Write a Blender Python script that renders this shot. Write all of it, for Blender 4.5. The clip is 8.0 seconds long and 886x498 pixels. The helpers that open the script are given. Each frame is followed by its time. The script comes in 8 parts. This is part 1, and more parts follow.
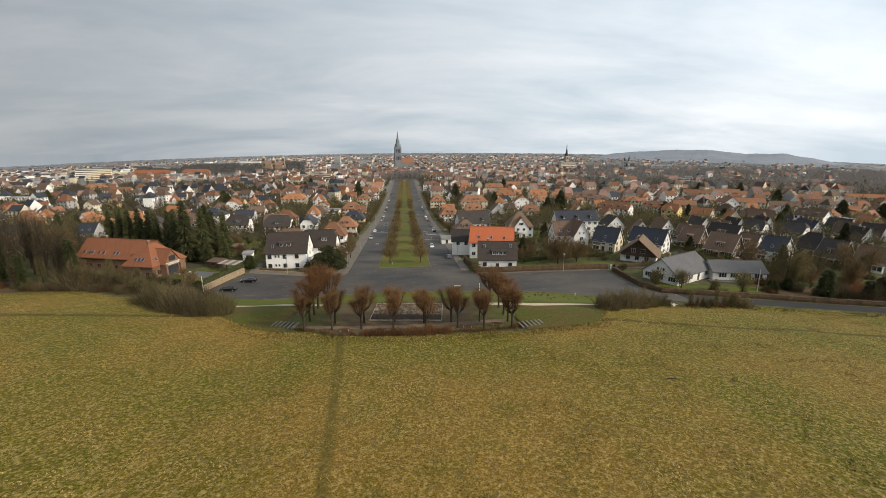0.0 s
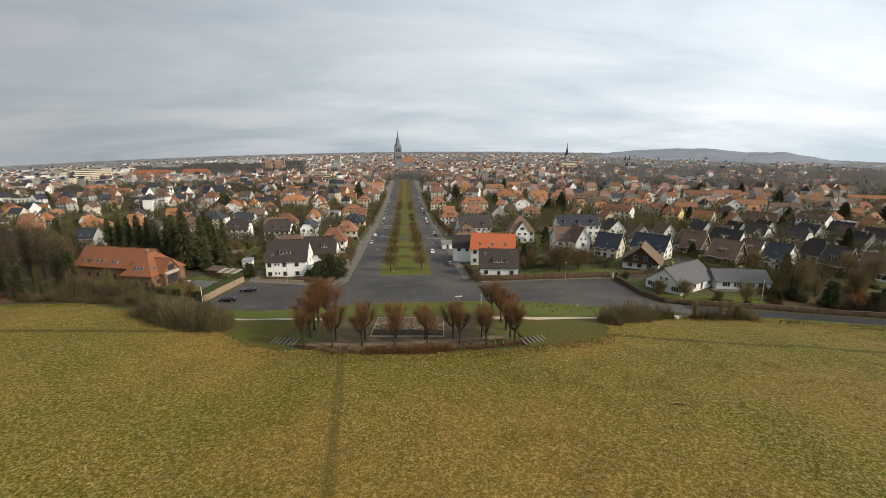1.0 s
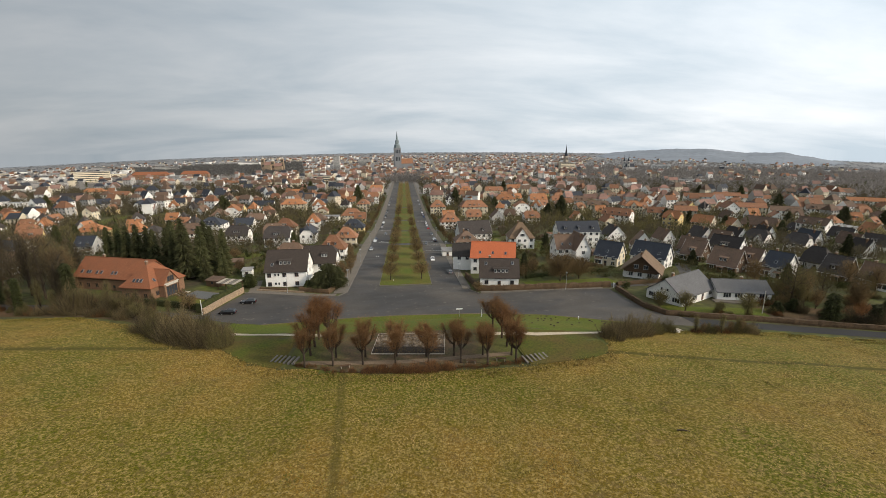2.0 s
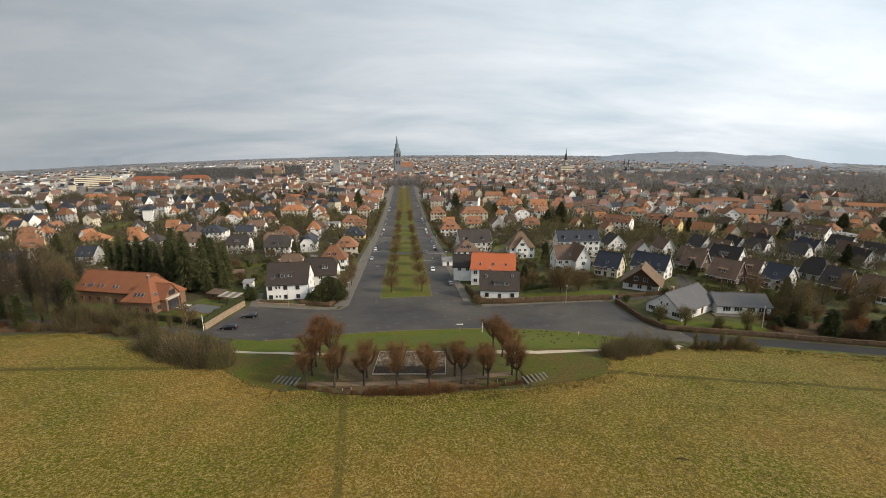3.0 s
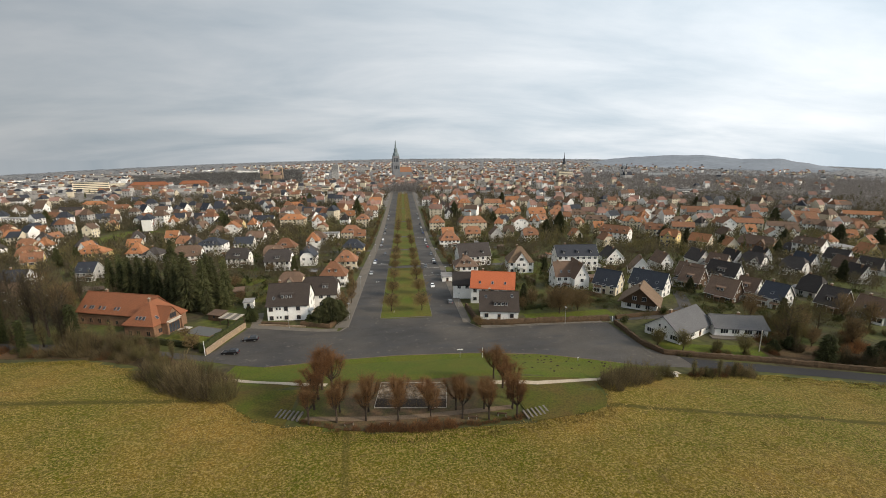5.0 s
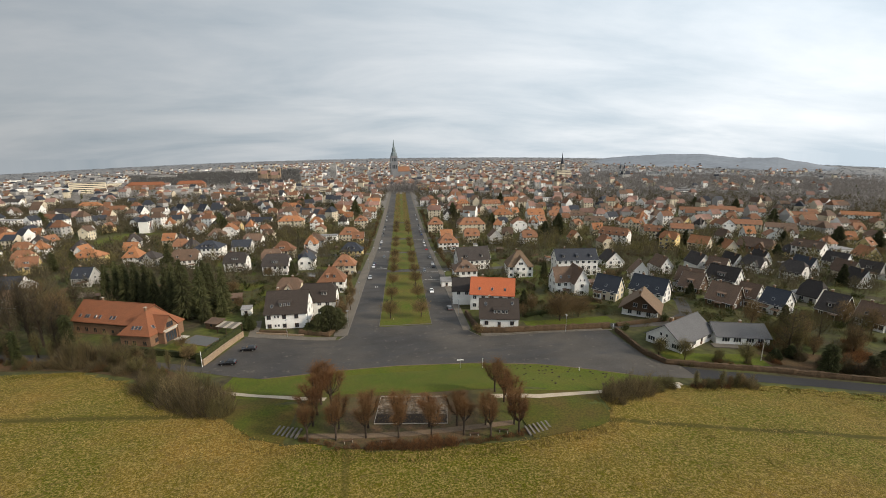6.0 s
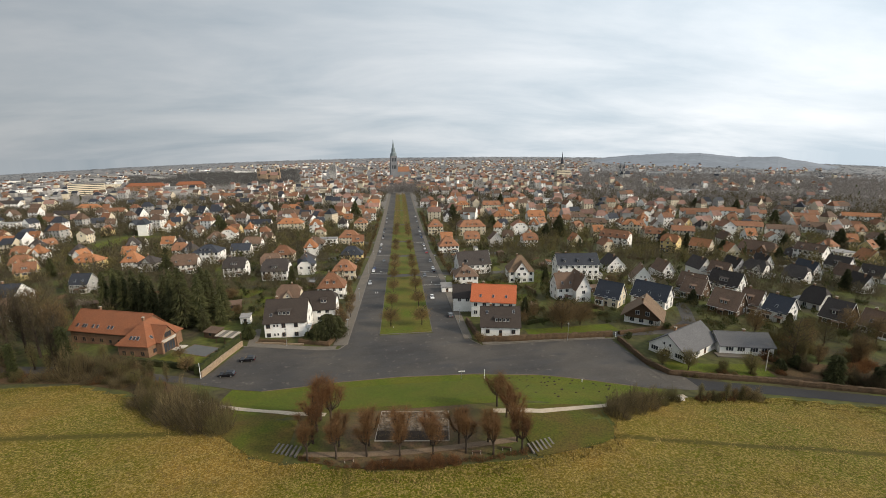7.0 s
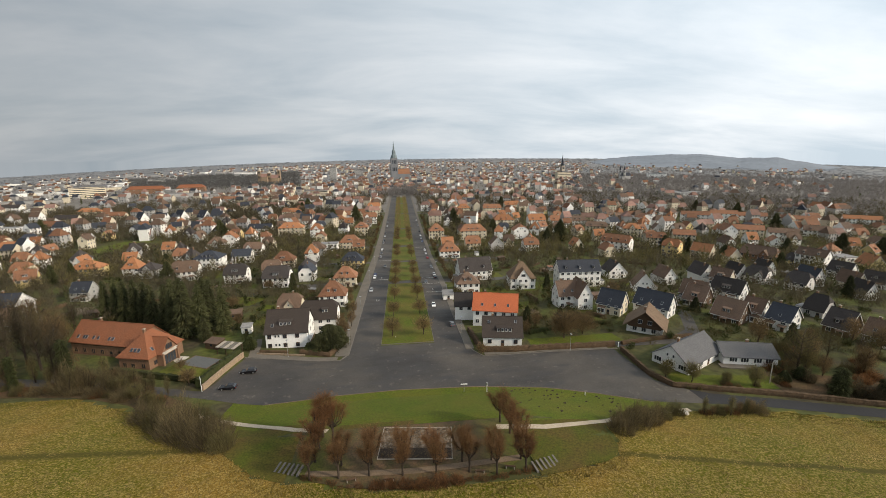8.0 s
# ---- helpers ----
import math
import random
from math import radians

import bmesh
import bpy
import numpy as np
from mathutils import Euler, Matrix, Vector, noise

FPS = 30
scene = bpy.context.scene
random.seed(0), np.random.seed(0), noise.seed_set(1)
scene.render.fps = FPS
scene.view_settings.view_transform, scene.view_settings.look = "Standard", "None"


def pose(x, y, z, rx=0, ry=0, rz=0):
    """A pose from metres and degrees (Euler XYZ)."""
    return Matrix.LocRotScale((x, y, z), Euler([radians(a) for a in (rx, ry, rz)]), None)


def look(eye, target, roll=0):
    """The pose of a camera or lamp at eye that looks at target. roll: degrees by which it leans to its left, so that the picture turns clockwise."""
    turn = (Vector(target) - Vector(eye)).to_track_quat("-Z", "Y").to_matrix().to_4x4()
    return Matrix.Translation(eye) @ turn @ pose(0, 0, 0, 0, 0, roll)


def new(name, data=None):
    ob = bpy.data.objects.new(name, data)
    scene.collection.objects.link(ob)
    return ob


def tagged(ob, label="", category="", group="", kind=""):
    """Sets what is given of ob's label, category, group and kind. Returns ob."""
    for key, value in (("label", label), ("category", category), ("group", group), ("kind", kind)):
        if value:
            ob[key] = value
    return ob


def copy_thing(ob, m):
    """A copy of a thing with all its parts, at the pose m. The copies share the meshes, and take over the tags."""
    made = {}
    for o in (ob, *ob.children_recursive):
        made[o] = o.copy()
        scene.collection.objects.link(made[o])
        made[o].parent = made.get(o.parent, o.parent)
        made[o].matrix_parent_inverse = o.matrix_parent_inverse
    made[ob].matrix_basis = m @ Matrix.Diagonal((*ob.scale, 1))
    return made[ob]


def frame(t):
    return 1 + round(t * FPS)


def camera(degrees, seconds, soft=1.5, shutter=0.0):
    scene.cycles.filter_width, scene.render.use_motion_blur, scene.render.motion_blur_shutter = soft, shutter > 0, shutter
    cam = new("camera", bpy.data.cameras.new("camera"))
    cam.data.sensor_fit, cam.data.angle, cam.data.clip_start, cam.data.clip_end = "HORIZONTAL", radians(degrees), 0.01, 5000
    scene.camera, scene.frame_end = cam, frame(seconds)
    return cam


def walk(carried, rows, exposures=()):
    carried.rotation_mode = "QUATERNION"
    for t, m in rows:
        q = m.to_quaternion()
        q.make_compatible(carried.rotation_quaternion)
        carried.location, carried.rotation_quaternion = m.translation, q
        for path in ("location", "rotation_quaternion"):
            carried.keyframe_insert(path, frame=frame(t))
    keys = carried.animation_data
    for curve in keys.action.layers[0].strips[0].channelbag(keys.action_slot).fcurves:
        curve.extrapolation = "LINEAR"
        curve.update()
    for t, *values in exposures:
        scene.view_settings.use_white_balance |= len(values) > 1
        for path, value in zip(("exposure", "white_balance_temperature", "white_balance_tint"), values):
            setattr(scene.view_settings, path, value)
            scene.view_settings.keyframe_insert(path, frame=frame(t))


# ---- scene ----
cam = camera(94.0, 8.0, soft=0.35)
PATH = [
    (0, (0.627, -4.132, 38.878), (0.805, -2.19, 38.431), -0.2),
    (0.5, (0.593, -3.306, 40.215), (0.769, -1.365, 39.764), -0.2),
    (1, (0.507, -2.376, 41.857), (0.684, -0.436, 41.403), -0.25),
    (1.5, (0.4, -1.706, 43.355), (0.579, 0.234, 42.9), -0.3),
    (3, (0.256, -0.972, 48.654), (0.436, 0.971, 48.213), -0.4),
    (3.5, (0.163, -1.024, 50.4), (0.344, 0.92, 49.964), -0.4),
    (4, (0.12, -1.053, 52.108), (0.301, 0.892, 51.677), -0.45),
    (4.5, (0.019, -0.966, 53.648), (0.202, 0.979, 53.22), -0.45),
    (6, (-0.372, 1.368, 57.68), (-0.176, 3.311, 57.246), -0.5),
    (6.5, (-0.419, 2.371, 58.851), (-0.223, 4.312, 58.412), -0.55),
    (7, (-0.486, 3.312, 60.259), (-0.289, 5.254, 59.822), -0.6),
    (7.5, (-0.7, 3.913, 61.777), (-0.503, 5.855, 61.341), -0.65),
    (8, (-0.738, 4.461, 63.039), (-0.543, 6.404, 62.608), -0.75),
]
walk(cam, [(t, look(e, g, r)) for t, e, g, r in PATH])

# ---- light ----
SUN_EL, SUN_AZ = 30.0, 116.0      # degrees above the ground; compass from +y towards +x
sky_world = bpy.data.worlds.new("overcast_sky")
scene.world = sky_world
sky_world.use_nodes = True
wn, wl = sky_world.node_tree.nodes, sky_world.node_tree.links
wn.clear()
w_out = wn.new("ShaderNodeOutputWorld")
w_sky = wn.new("ShaderNodeTexSky")
w_sky.sky_type, w_sky.sun_disc = "NISHITA", False
w_sky.sun_elevation, w_sky.sun_rotation = radians(SUN_EL), radians(SUN_AZ)
w_sky.dust_density = 3.0
w_bg1 = wn.new("ShaderNodeBackground")
w_bg1.inputs["Strength"].default_value = 0.07
wl.new(w_sky.outputs[0], w_bg1.inputs["Color"])
# the cloud layer: flat streaks seen along the sky's directions, brighter to the right
w_tc = wn.new("ShaderNodeTexCoord")
w_sep = wn.new("ShaderNodeSeparateXYZ")
wl.new(w_tc.outputs["Generated"], w_sep.inputs[0])


def wmath(op, a, b=None, clamp=False):
    n = wn.new("ShaderNodeMath")
    n.operation, n.use_clamp = op, clamp
    for i, v in enumerate((a, b)):
        if v is None:
            continue
        if isinstance(v, (int, float)):
            n.inputs[i].default_value = v
        else:
            wl.new(v, n.inputs[i])
    return n.outputs[0]


up = wmath("ADD", wmath("MAXIMUM", w_sep.outputs[2], 0.0), 0.22)
w_cmb = wn.new("ShaderNodeCombineXYZ")
wl.new(wmath("MULTIPLY", wmath("DIVIDE", w_sep.outputs[0], up), 0.5), w_cmb.inputs[0])
wl.new(wmath("DIVIDE", w_sep.outputs[1], up), w_cmb.inputs[1])
w_n1 = wn.new("ShaderNodeTexNoise")
w_n1.inputs["Scale"].default_value, w_n1.inputs["Detail"].default_value, w_n1.inputs["Roughness"].default_value = 1.25, 7.0, 0.56
w_n1.inputs["Distortion"].default_value = 0.3
wl.new(w_cmb.outputs[0], w_n1.inputs["Vector"])
w_ramp = wn.new("ShaderNodeValToRGB")
w_ramp.color_ramp.elements[0].position, w_ramp.color_ramp.elements[0].color = 0.33, (0.535, 0.620, 0.690, 1)
w_ramp.color_ramp.elements[1].position, w_ramp.color_ramp.elements[1].color = 0.70, (0.87, 0.90, 0.925, 1)
wl.new(w_n1.outputs["Fac"], w_ramp.inputs["Fac"])
# brighter towards the hidden sun's side
side = wmath("ADD", wmath("MULTIPLY", w_sep.outputs[0], 0.33), 1.01)
side = wmath("MAXIMUM", wmath("ADD", side, wmath("MULTIPLY", wmath("MULTIPLY", w_sep.outputs[0], w_sep.outputs[2]), 0.9)), 0.5)
low = wmath("SUBTRACT", 1.0, wmath("MULTIPLY", w_sep.outputs[2], 2.2), True)
dim = wmath("MULTIPLY", wmath("MULTIPLY", low, wmath("SUBTRACT", 0.30, w_sep.outputs[0], True)), 0.21)
side = wmath("SUBTRACT", side, dim)
# unseen sky behind the viewpoint, brightened to lift the walls facing it
side = wmath("ADD", side, wmath("MULTIPLY", wmath("MAXIMUM", wmath("SUBTRACT", -0.05, w_sep.outputs[1]), 0.0), 0.45))
w_gain = wn.new("ShaderNodeMixRGB")
w_gain.blend_type = "MULTIPLY"
w_gain.inputs[0].default_value = 1.0
wl.new(w_ramp.outputs[0], w_gain.inputs[1])
wl.new(side, w_gain.inputs[2])
w_bg2 = wn.new("ShaderNodeBackground")
w_bg2.inputs["Strength"].default_value = 1.0
wl.new(w_gain.outputs[0], w_bg2.inputs["Color"])
w_mix = wn.new("ShaderNodeMixShader")
w_mix.inputs[0].default_value = 0.90
wl.new(w_bg1.outputs[0], w_mix.inputs[1])
wl.new(w_bg2.outputs[0], w_mix.inputs[2])
wl.new(w_mix.outputs[0], w_out.inputs["Surface"])

sun = new("sun", bpy.data.lights.new("sun", "SUN"))
sun.data.energy, sun.data.angle, sun.data.color = 3.45, radians(5), (1.0, 0.85, 0.66)
sun_way = Vector((math.sin(radians(SUN_AZ)) * math.cos(radians(SUN_EL)), math.cos(radians(SUN_AZ)) * math.cos(radians(SUN_EL)), math.sin(radians(SUN_EL))))
sun.matrix_world = look(sun_way * 100, (0, 0, 0))

# ---- materials ----


def tree_of(name):
    m = bpy.data.materials.new(name)
    m.use_nodes = True
    return m, m.node_tree.nodes, m.node_tree.links, m.node_tree.nodes["Principled BSDF"]


def noise_node(nodes, links, vec, scale, detail=4.0):
    n = nodes.new("ShaderNodeTexNoise")
    n.inputs["Scale"].default_value, n.inputs["Detail"].default_value = scale, detail
    links.new(vec, n.inputs["Vector"])
    return n.outputs["Fac"]


def mixed(nodes, links, kind, fac, a, b):
    n = nodes.new("ShaderNodeMixRGB")
    n.blend_type = kind
    for i, v in enumerate((fac, a, b)):
        if isinstance(v, (int, float)):
            n.inputs[i].default_value = v
        elif isinstance(v, tuple):
            n.inputs[i].default_value = (*v, 1)
        else:
            links.new(v, n.inputs[i])
    return n.outputs[0]


def span(nodes, links, v, a, b, lo, hi):
    n = nodes.new("ShaderNodeMapRange")
    n.inputs[1].default_value, n.inputs[2].default_value, n.inputs[3].default_value, n.inputs[4].default_value = a, b, lo, hi
    links.new(v, n.inputs[0])
    return n.outputs[0]


def mat(name, base, second=None, rough=0.85, fine=3.0, coarse=0.25, var=0.3, stain=0.3, bump=0.3, rand=0.0, metal=0.0, island=0.0, rows=0.0, spec=0.3, stretch=None, thin=0.0):
    """A surface with grain at one scale, patches of a second colour at another, relief, and a change from object to object."""
    m, nodes, links, bsdf = tree_of(name)
    tc = nodes.new("ShaderNodeTexCoord")
    geo = nodes.new("ShaderNodeNewGeometry")
    vec = geo.outputs["Position"]
    if stretch:
        mp = nodes.new("ShaderNodeMapping")
        mp.inputs["Scale"].default_value = stretch
        links.new(vec, mp.inputs["Vector"])
        vec = mp.outputs[0]
    n1, n2 = noise_node(nodes, links, vec, fine, 5.0), noise_node(nodes, links, vec, coarse, 4.0)
    second = second or tuple(c * 0.6 for c in base)
    col = mixed(nodes, links, "MIX", span(nodes, links, n2, 0.35, 0.68, 0.0, stain), base, second)
    col = mixed(nodes, links, "MULTIPLY", 1.0, col, span(nodes, links, n1, 0.3, 0.7, 1 - var, 1 + var))
    if rand:
        oi = nodes.new("ShaderNodeObjectInfo")
        col = mixed(nodes, links, "MULTIPLY", 1.0, col, span(nodes, links, oi.outputs["Random"], 0, 1, 1 - rand, 1 + rand))
    if island:
        col = mixed(nodes, links, "MULTIPLY", 1.0, col, span(nodes, links, geo.outputs["Random Per Island"], 0, 1, 1 - island, 1 + island))
    links.new(col, bsdf.inputs["Base Color"])
    height = n1
    if rows:
        wv = nodes.new("ShaderNodeTexWave")
        wv.bands_direction = "Z"
        wv.inputs["Scale"].default_value, wv.inputs["Distortion"].default_value = rows, 0.4
        links.new(tc.outputs["Object"], wv.inputs["Vector"])
        height = mixed(nodes, links, "MIX", 0.6, n1, wv.outputs["Fac"])
        col2 = mixed(nodes, links, "MULTIPLY", 0.5, col, span(nodes, links, wv.outputs["Fac"], 0.0, 1.0, 0.72, 1.12))
        links.new(col2, bsdf.inputs["Base Color"])
    bsdf.inputs["Roughness"].default_value, bsdf.inputs["Metallic"].default_value = rough, metal
    bsdf.inputs["Specular IOR Level"].default_value = spec
    if bump:
        b = nodes.new("ShaderNodeBump")
        b.inputs["Strength"].default_value, b.inputs["Distance"].default_value = bump, 0.08
        links.new(height, b.inputs["Height"])
        links.new(b.outputs[0], bsdf.inputs["Normal"])
    if thin:
        tl, mx = nodes.new("ShaderNodeBsdfTranslucent"), nodes.new("ShaderNodeMixShader")
        links.new(col, tl.inputs["Color"])
        mx.inputs[0].default_value = thin
        links.new(bsdf.outputs[0], mx.inputs[1])
        links.new(tl.outputs[0], mx.inputs[2])
        links.new(mx.outputs[0], nodes["Material Output"].inputs["Surface"])
    return m


WALL = {
    "white": mat("white_render", (0.80, 0.79, 0.76), (0.66, 0.63, 0.58), 0.9, 2.0, 0.3, 0.06, 0.4, 0.15, 0.06),
    "cream": mat("cream_render", (0.62, 0.55, 0.42), (0.50, 0.43, 0.32), 0.9, 2.0, 0.3, 0.07, 0.4, 0.15, 0.10),
    "yellow": mat("yellow_render", (0.66, 0.52, 0.24), (0.55, 0.43, 0.22), 0.9, 2.0, 0.3, 0.07, 0.4, 0.15, 0.08),
    "grey": mat("grey_render", (0.42, 0.41, 0.39), (0.33, 0.32, 0.30), 0.9, 2.0, 0.3, 0.08, 0.4, 0.15, 0.15),
    "brick": mat("red_brown_brick", (0.235, 0.135, 0.082), (0.16, 0.10, 0.066), 0.9, 6.0, 0.5, 0.25, 0.5, 0.3, 0.1, rows=6.0),
    "timber": mat("brown_timber", (0.10, 0.06, 0.035), (0.06, 0.04, 0.025), 0.8, 5.0, 0.6, 0.25, 0.5, 0.3, 0.1),
}
ROOF = {
    "clay": mat("bright_clay_tiles", (0.245, 0.092, 0.044), (0.185, 0.080, 0.043), 0.85, 3.5, 0.35, 0.15, 0.5, 0.4, 0.05, rows=4.5),
    "orange": mat("orange_clay_tiles", (0.325, 0.142, 0.064), (0.23, 0.116, 0.062), 0.85, 3.5, 0.35, 0.2, 0.5, 0.4, 0.22, rows=4.5),
    "bright": mat("new_orange_tiles", (0.47, 0.128, 0.052), (0.4, 0.12, 0.056), 0.8, 3.5, 0.35, 0.12, 0.3, 0.4, 0.05, rows=4.5),
    "red": mat("weathered_red_tiles", (0.24, 0.112, 0.06), (0.165, 0.092, 0.056), 0.85, 3.5, 0.35, 0.22, 0.6, 0.4, 0.28, rows=4.5),
    "brown": mat("brown_roof_tiles", (0.15, 0.096, 0.066), (0.105, 0.074, 0.054), 0.85, 3.5, 0.35, 0.22, 0.6, 0.4, 0.25, rows=4.5),
    "dark": mat("dark_concrete_tiles", (0.047, 0.04, 0.037), (0.06, 0.052, 0.048), 0.9, 3.5, 0.35, 0.22, 0.5, 0.4, 0.25, rows=4.5),
    "umber": mat("umber_concrete_tiles", (0.055, 0.043, 0.036), (0.042, 0.034, 0.03), 0.9, 3.5, 0.35, 0.22, 0.5, 0.4, 0.12, rows=4.5),
    "tan": mat("tan_brown_tiles", (0.185, 0.125, 0.080), (0.13, 0.09, 0.06), 0.9, 3.5, 0.35, 0.22, 0.5, 0.4, 0.12, rows=4.5),
    "slate": mat("blue_grey_slate", (0.036, 0.041, 0.053), (0.046, 0.05, 0.06), 0.8, 3.5, 0.35, 0.2, 0.5, 0.3, 0.2, rows=4.5),
    "grey": mat("weathered_grey_tiles", (0.125, 0.124, 0.128), (0.092, 0.092, 0.096), 0.85, 3.5, 0.35, 0.18, 0.5, 0.3, 0.1, rows=4.5),
    "flat": mat("bitumen_and_gravel", (0.21, 0.205, 0.20), (0.16, 0.155, 0.15), 0.9, 2.0, 0.2, 0.15, 0.5, 0.2, 0.3),
}
GLASS, g_nodes, g_links, g_bsdf = tree_of("dark_window_glass")
g_bsdf.inputs["Base Color"].default_value = (0.035, 0.040, 0.048, 1)
g_bsdf.inputs["Roughness"].default_value = 0.08
FRAME = mat("white_window_frame", (0.66, 0.65, 0.62), rough=0.5, fine=8.0, var=0.05, stain=0.1, bump=0.0)
DARK_FRAME = mat("brown_window_frame", (0.12, 0.07, 0.04), rough=0.6, fine=8.0, var=0.1, stain=0.1, bump=0.0)
STONE = mat("sandstone", (0.38, 0.33, 0.27), (0.26, 0.23, 0.19), 0.9, 3.0, 0.5, 0.2, 0.5, 0.3, 0.1)
# far trees: distance haze is mixed into these three greyed base colours
FAR_TWIG = mat("hazed_grey_brown_twigs", (0.215, 0.198, 0.184), (0.16, 0.148, 0.14), 1.0, 0.2, 0.02, 0.2, 0.8, 0.0, island=0.12, thin=0.42)
FAR_BLUE = mat("hazed_grey_blue_woodland", (0.175, 0.185, 0.195), (0.135, 0.145, 0.155), 1.0, 0.3, 0.008, 0.35, 0.8, 0.0, thin=0.42)
FAR_WOOD = mat("hazed_dark_woodland", (0.125, 0.120, 0.112), (0.095, 0.092, 0.088), 1.0, 0.15, 0.01, 0.25, 0.8, 0.0, island=0.2, thin=0.42)
# great church's stone: a silhouette grey with haze lifted into the colour
DARK_STONE = mat("hazed_dark_stone", (0.20, 0.205, 0.215), (0.15, 0.155, 0.165), 0.95, 0.5, 0.05, 0.15, 0.6, 0.0)
# far roof tiles, painted paler and greyer to stand for distance haze
HAZED_TILES = mat("hazed_roof_tiles", (0.235, 0.135, 0.105), (0.18, 0.12, 0.10), 0.9, 0.2, 0.02, 0.2, 0.8, 0.0, island=0.3)
PALE_STONE = mat("pale_worn_stone", (0.50, 0.46, 0.40), (0.34, 0.31, 0.27), 0.9, 4.0, 0.7, 0.15, 0.5, 0.3, 0.1)
RED_STONE = mat("reddish_rubble_wall", (0.32, 0.235, 0.155), (0.20, 0.15, 0.11), 0.9, 3.0, 0.8, 0.3, 0.6, 0.5, 0.0)
# weathered copper of the great spire, its colour raised for haze
COPPER = mat("hazed_weathered_copper", (0.145, 0.180, 0.190), (0.18, 0.215, 0.22), 0.6, 2.0, 0.2, 0.15, 0.5, 0.2, 0.0)
METAL = mat("galvanised_steel", (0.42, 0.43, 0.43), rough=0.45, fine=5.0, var=0.1, stain=0.2, bump=0.0, metal=0.7)
WHITE_METAL = mat("white_painted_metal", (0.75, 0.75, 0.73), rough=0.5, fine=5.0, var=0.05, stain=0.2, bump=0.0)
ASPHALT, an, al, ab = tree_of("worn_asphalt")
a_pos = an.new("ShaderNodeNewGeometry").outputs["Position"]
a_map = an.new("ShaderNodeMapping")
a_map.inputs["Scale"].default_value, a_map.inputs["Rotation"].default_value = (0.30, 0.75, 1.0), (0, 0, -0.18)
al.new(a_pos, a_map.inputs["Vector"])
a_col = mixed(an, al, "MIX", span(an, al, noise_node(an, al, a_pos, 0.045, 5.0), 0.38, 0.66, 0.0, 1.0), (0.044, 0.041, 0.039), (0.084, 0.074, 0.063))
a_col = mixed(an, al, "MIX", span(an, al, noise_node(an, al, a_map.outputs[0], 0.33, 6.0), 0.54, 0.70, 0.0, 0.75), a_col, (0.034, 0.032, 0.032))
a_col = mixed(an, al, "MIX", span(an, al, noise_node(an, al, a_pos, 0.55, 7.0), 0.62, 0.72, 0.0, 0.55), a_col, (0.15, 0.132, 0.11))
a_col = mixed(an, al, "MULTIPLY", 1.0, a_col, span(an, al, noise_node(an, al, a_pos, 2.6, 5.0), 0.3, 0.7, 0.84, 1.16))
al.new(a_col, ab.inputs["Base Color"])
al.new(span(an, al, noise_node(an, al, a_map.outputs[0], 0.33, 6.0), 0.4, 0.7, 0.85, 0.62), ab.inputs["Roughness"])
ab.inputs["Specular IOR Level"].default_value = 0.3
# newer dark asphalt, its colour lowered further for the hedge's shade
ASPHALT_NEW_SHADED = mat("new_asphalt_in_hedge_shade", (0.02, 0.02, 0.022), (0.03, 0.029, 0.03), 0.85, 2.2, 0.06, 0.12, 0.8, 0.1)
PAVING = mat("pale_pavement_slabs", (0.15, 0.13, 0.105), (0.1, 0.088, 0.074), 0.9, 2.0, 0.2, 0.12, 0.6, 0.2)
KERB = mat("granite_kerb", (0.165, 0.148, 0.128), (0.11, 0.098, 0.085), 0.9, 4.0, 0.5, 0.15, 0.5, 0.2)
GRAVEL = mat("pale_gravel_path", (0.44, 0.37, 0.28), (0.32, 0.26, 0.19), 0.95, 5.0, 0.4, 0.2, 0.6, 0.3)
MOWN = mat("mown_olive_grass", (0.056, 0.066, 0.003), (0.086, 0.054, 0.012), 0.95, 2.6, 0.14, 0.34, 0.9, 0.5)
LAWN = mat("green_lawn", (0.066, 0.088, 0.003), (0.096, 0.092, 0.008), 0.95, 3.0, 0.15, 0.36, 0.7, 0.5)
MEDIAN = mat("median_lawn", (0.072, 0.094, 0.006), (0.112, 0.09, 0.016), 0.95, 1.6, 0.10, 0.25, 0.9, 0.4)
TWIG_BUSH = mat("pale_tangled_twigs", (0.165, 0.128, 0.064), (0.105, 0.084, 0.045), 0.95, 2.0, 0.4, 0.2, 0.5, 0.0, 0.25, island=0.4, thin=0.42)
TWIG_LIME = mat("orange_brown_shoots", (0.196, 0.108, 0.046), (0.135, 0.078, 0.038), 0.95, 2.0, 0.4, 0.2, 0.5, 0.0, 0.2, island=0.35, thin=0.42)
TWIG_GREY = mat("bare_grey_brown_twigs", (0.112, 0.094, 0.056), (0.074, 0.064, 0.042), 0.95, 0.5, 0.05, 0.2, 0.6, 0.0, island=0.2, thin=0.42)
WATER = mat("grey_pond_water", (0.05, 0.055, 0.05), (0.04, 0.045, 0.04), 0.06, 1.0, 0.2, 0.1, 0.3, 0.0, spec=0.5)
TWIG_PALE = mat("pale_brown_street_tree_twigs", (0.215, 0.150, 0.068), (0.150, 0.108, 0.052), 0.95, 2.0, 0.4, 0.2, 0.5, 0.0, 0.2, island=0.3, thin=0.42)
TWIG_DARK = mat("dark_bare_twigs", (0.075, 0.060, 0.034), (0.050, 0.042, 0.026), 0.95, 2.0, 0.4, 0.2, 0.5, 0.0, 0.25, island=0.35, thin=0.42)
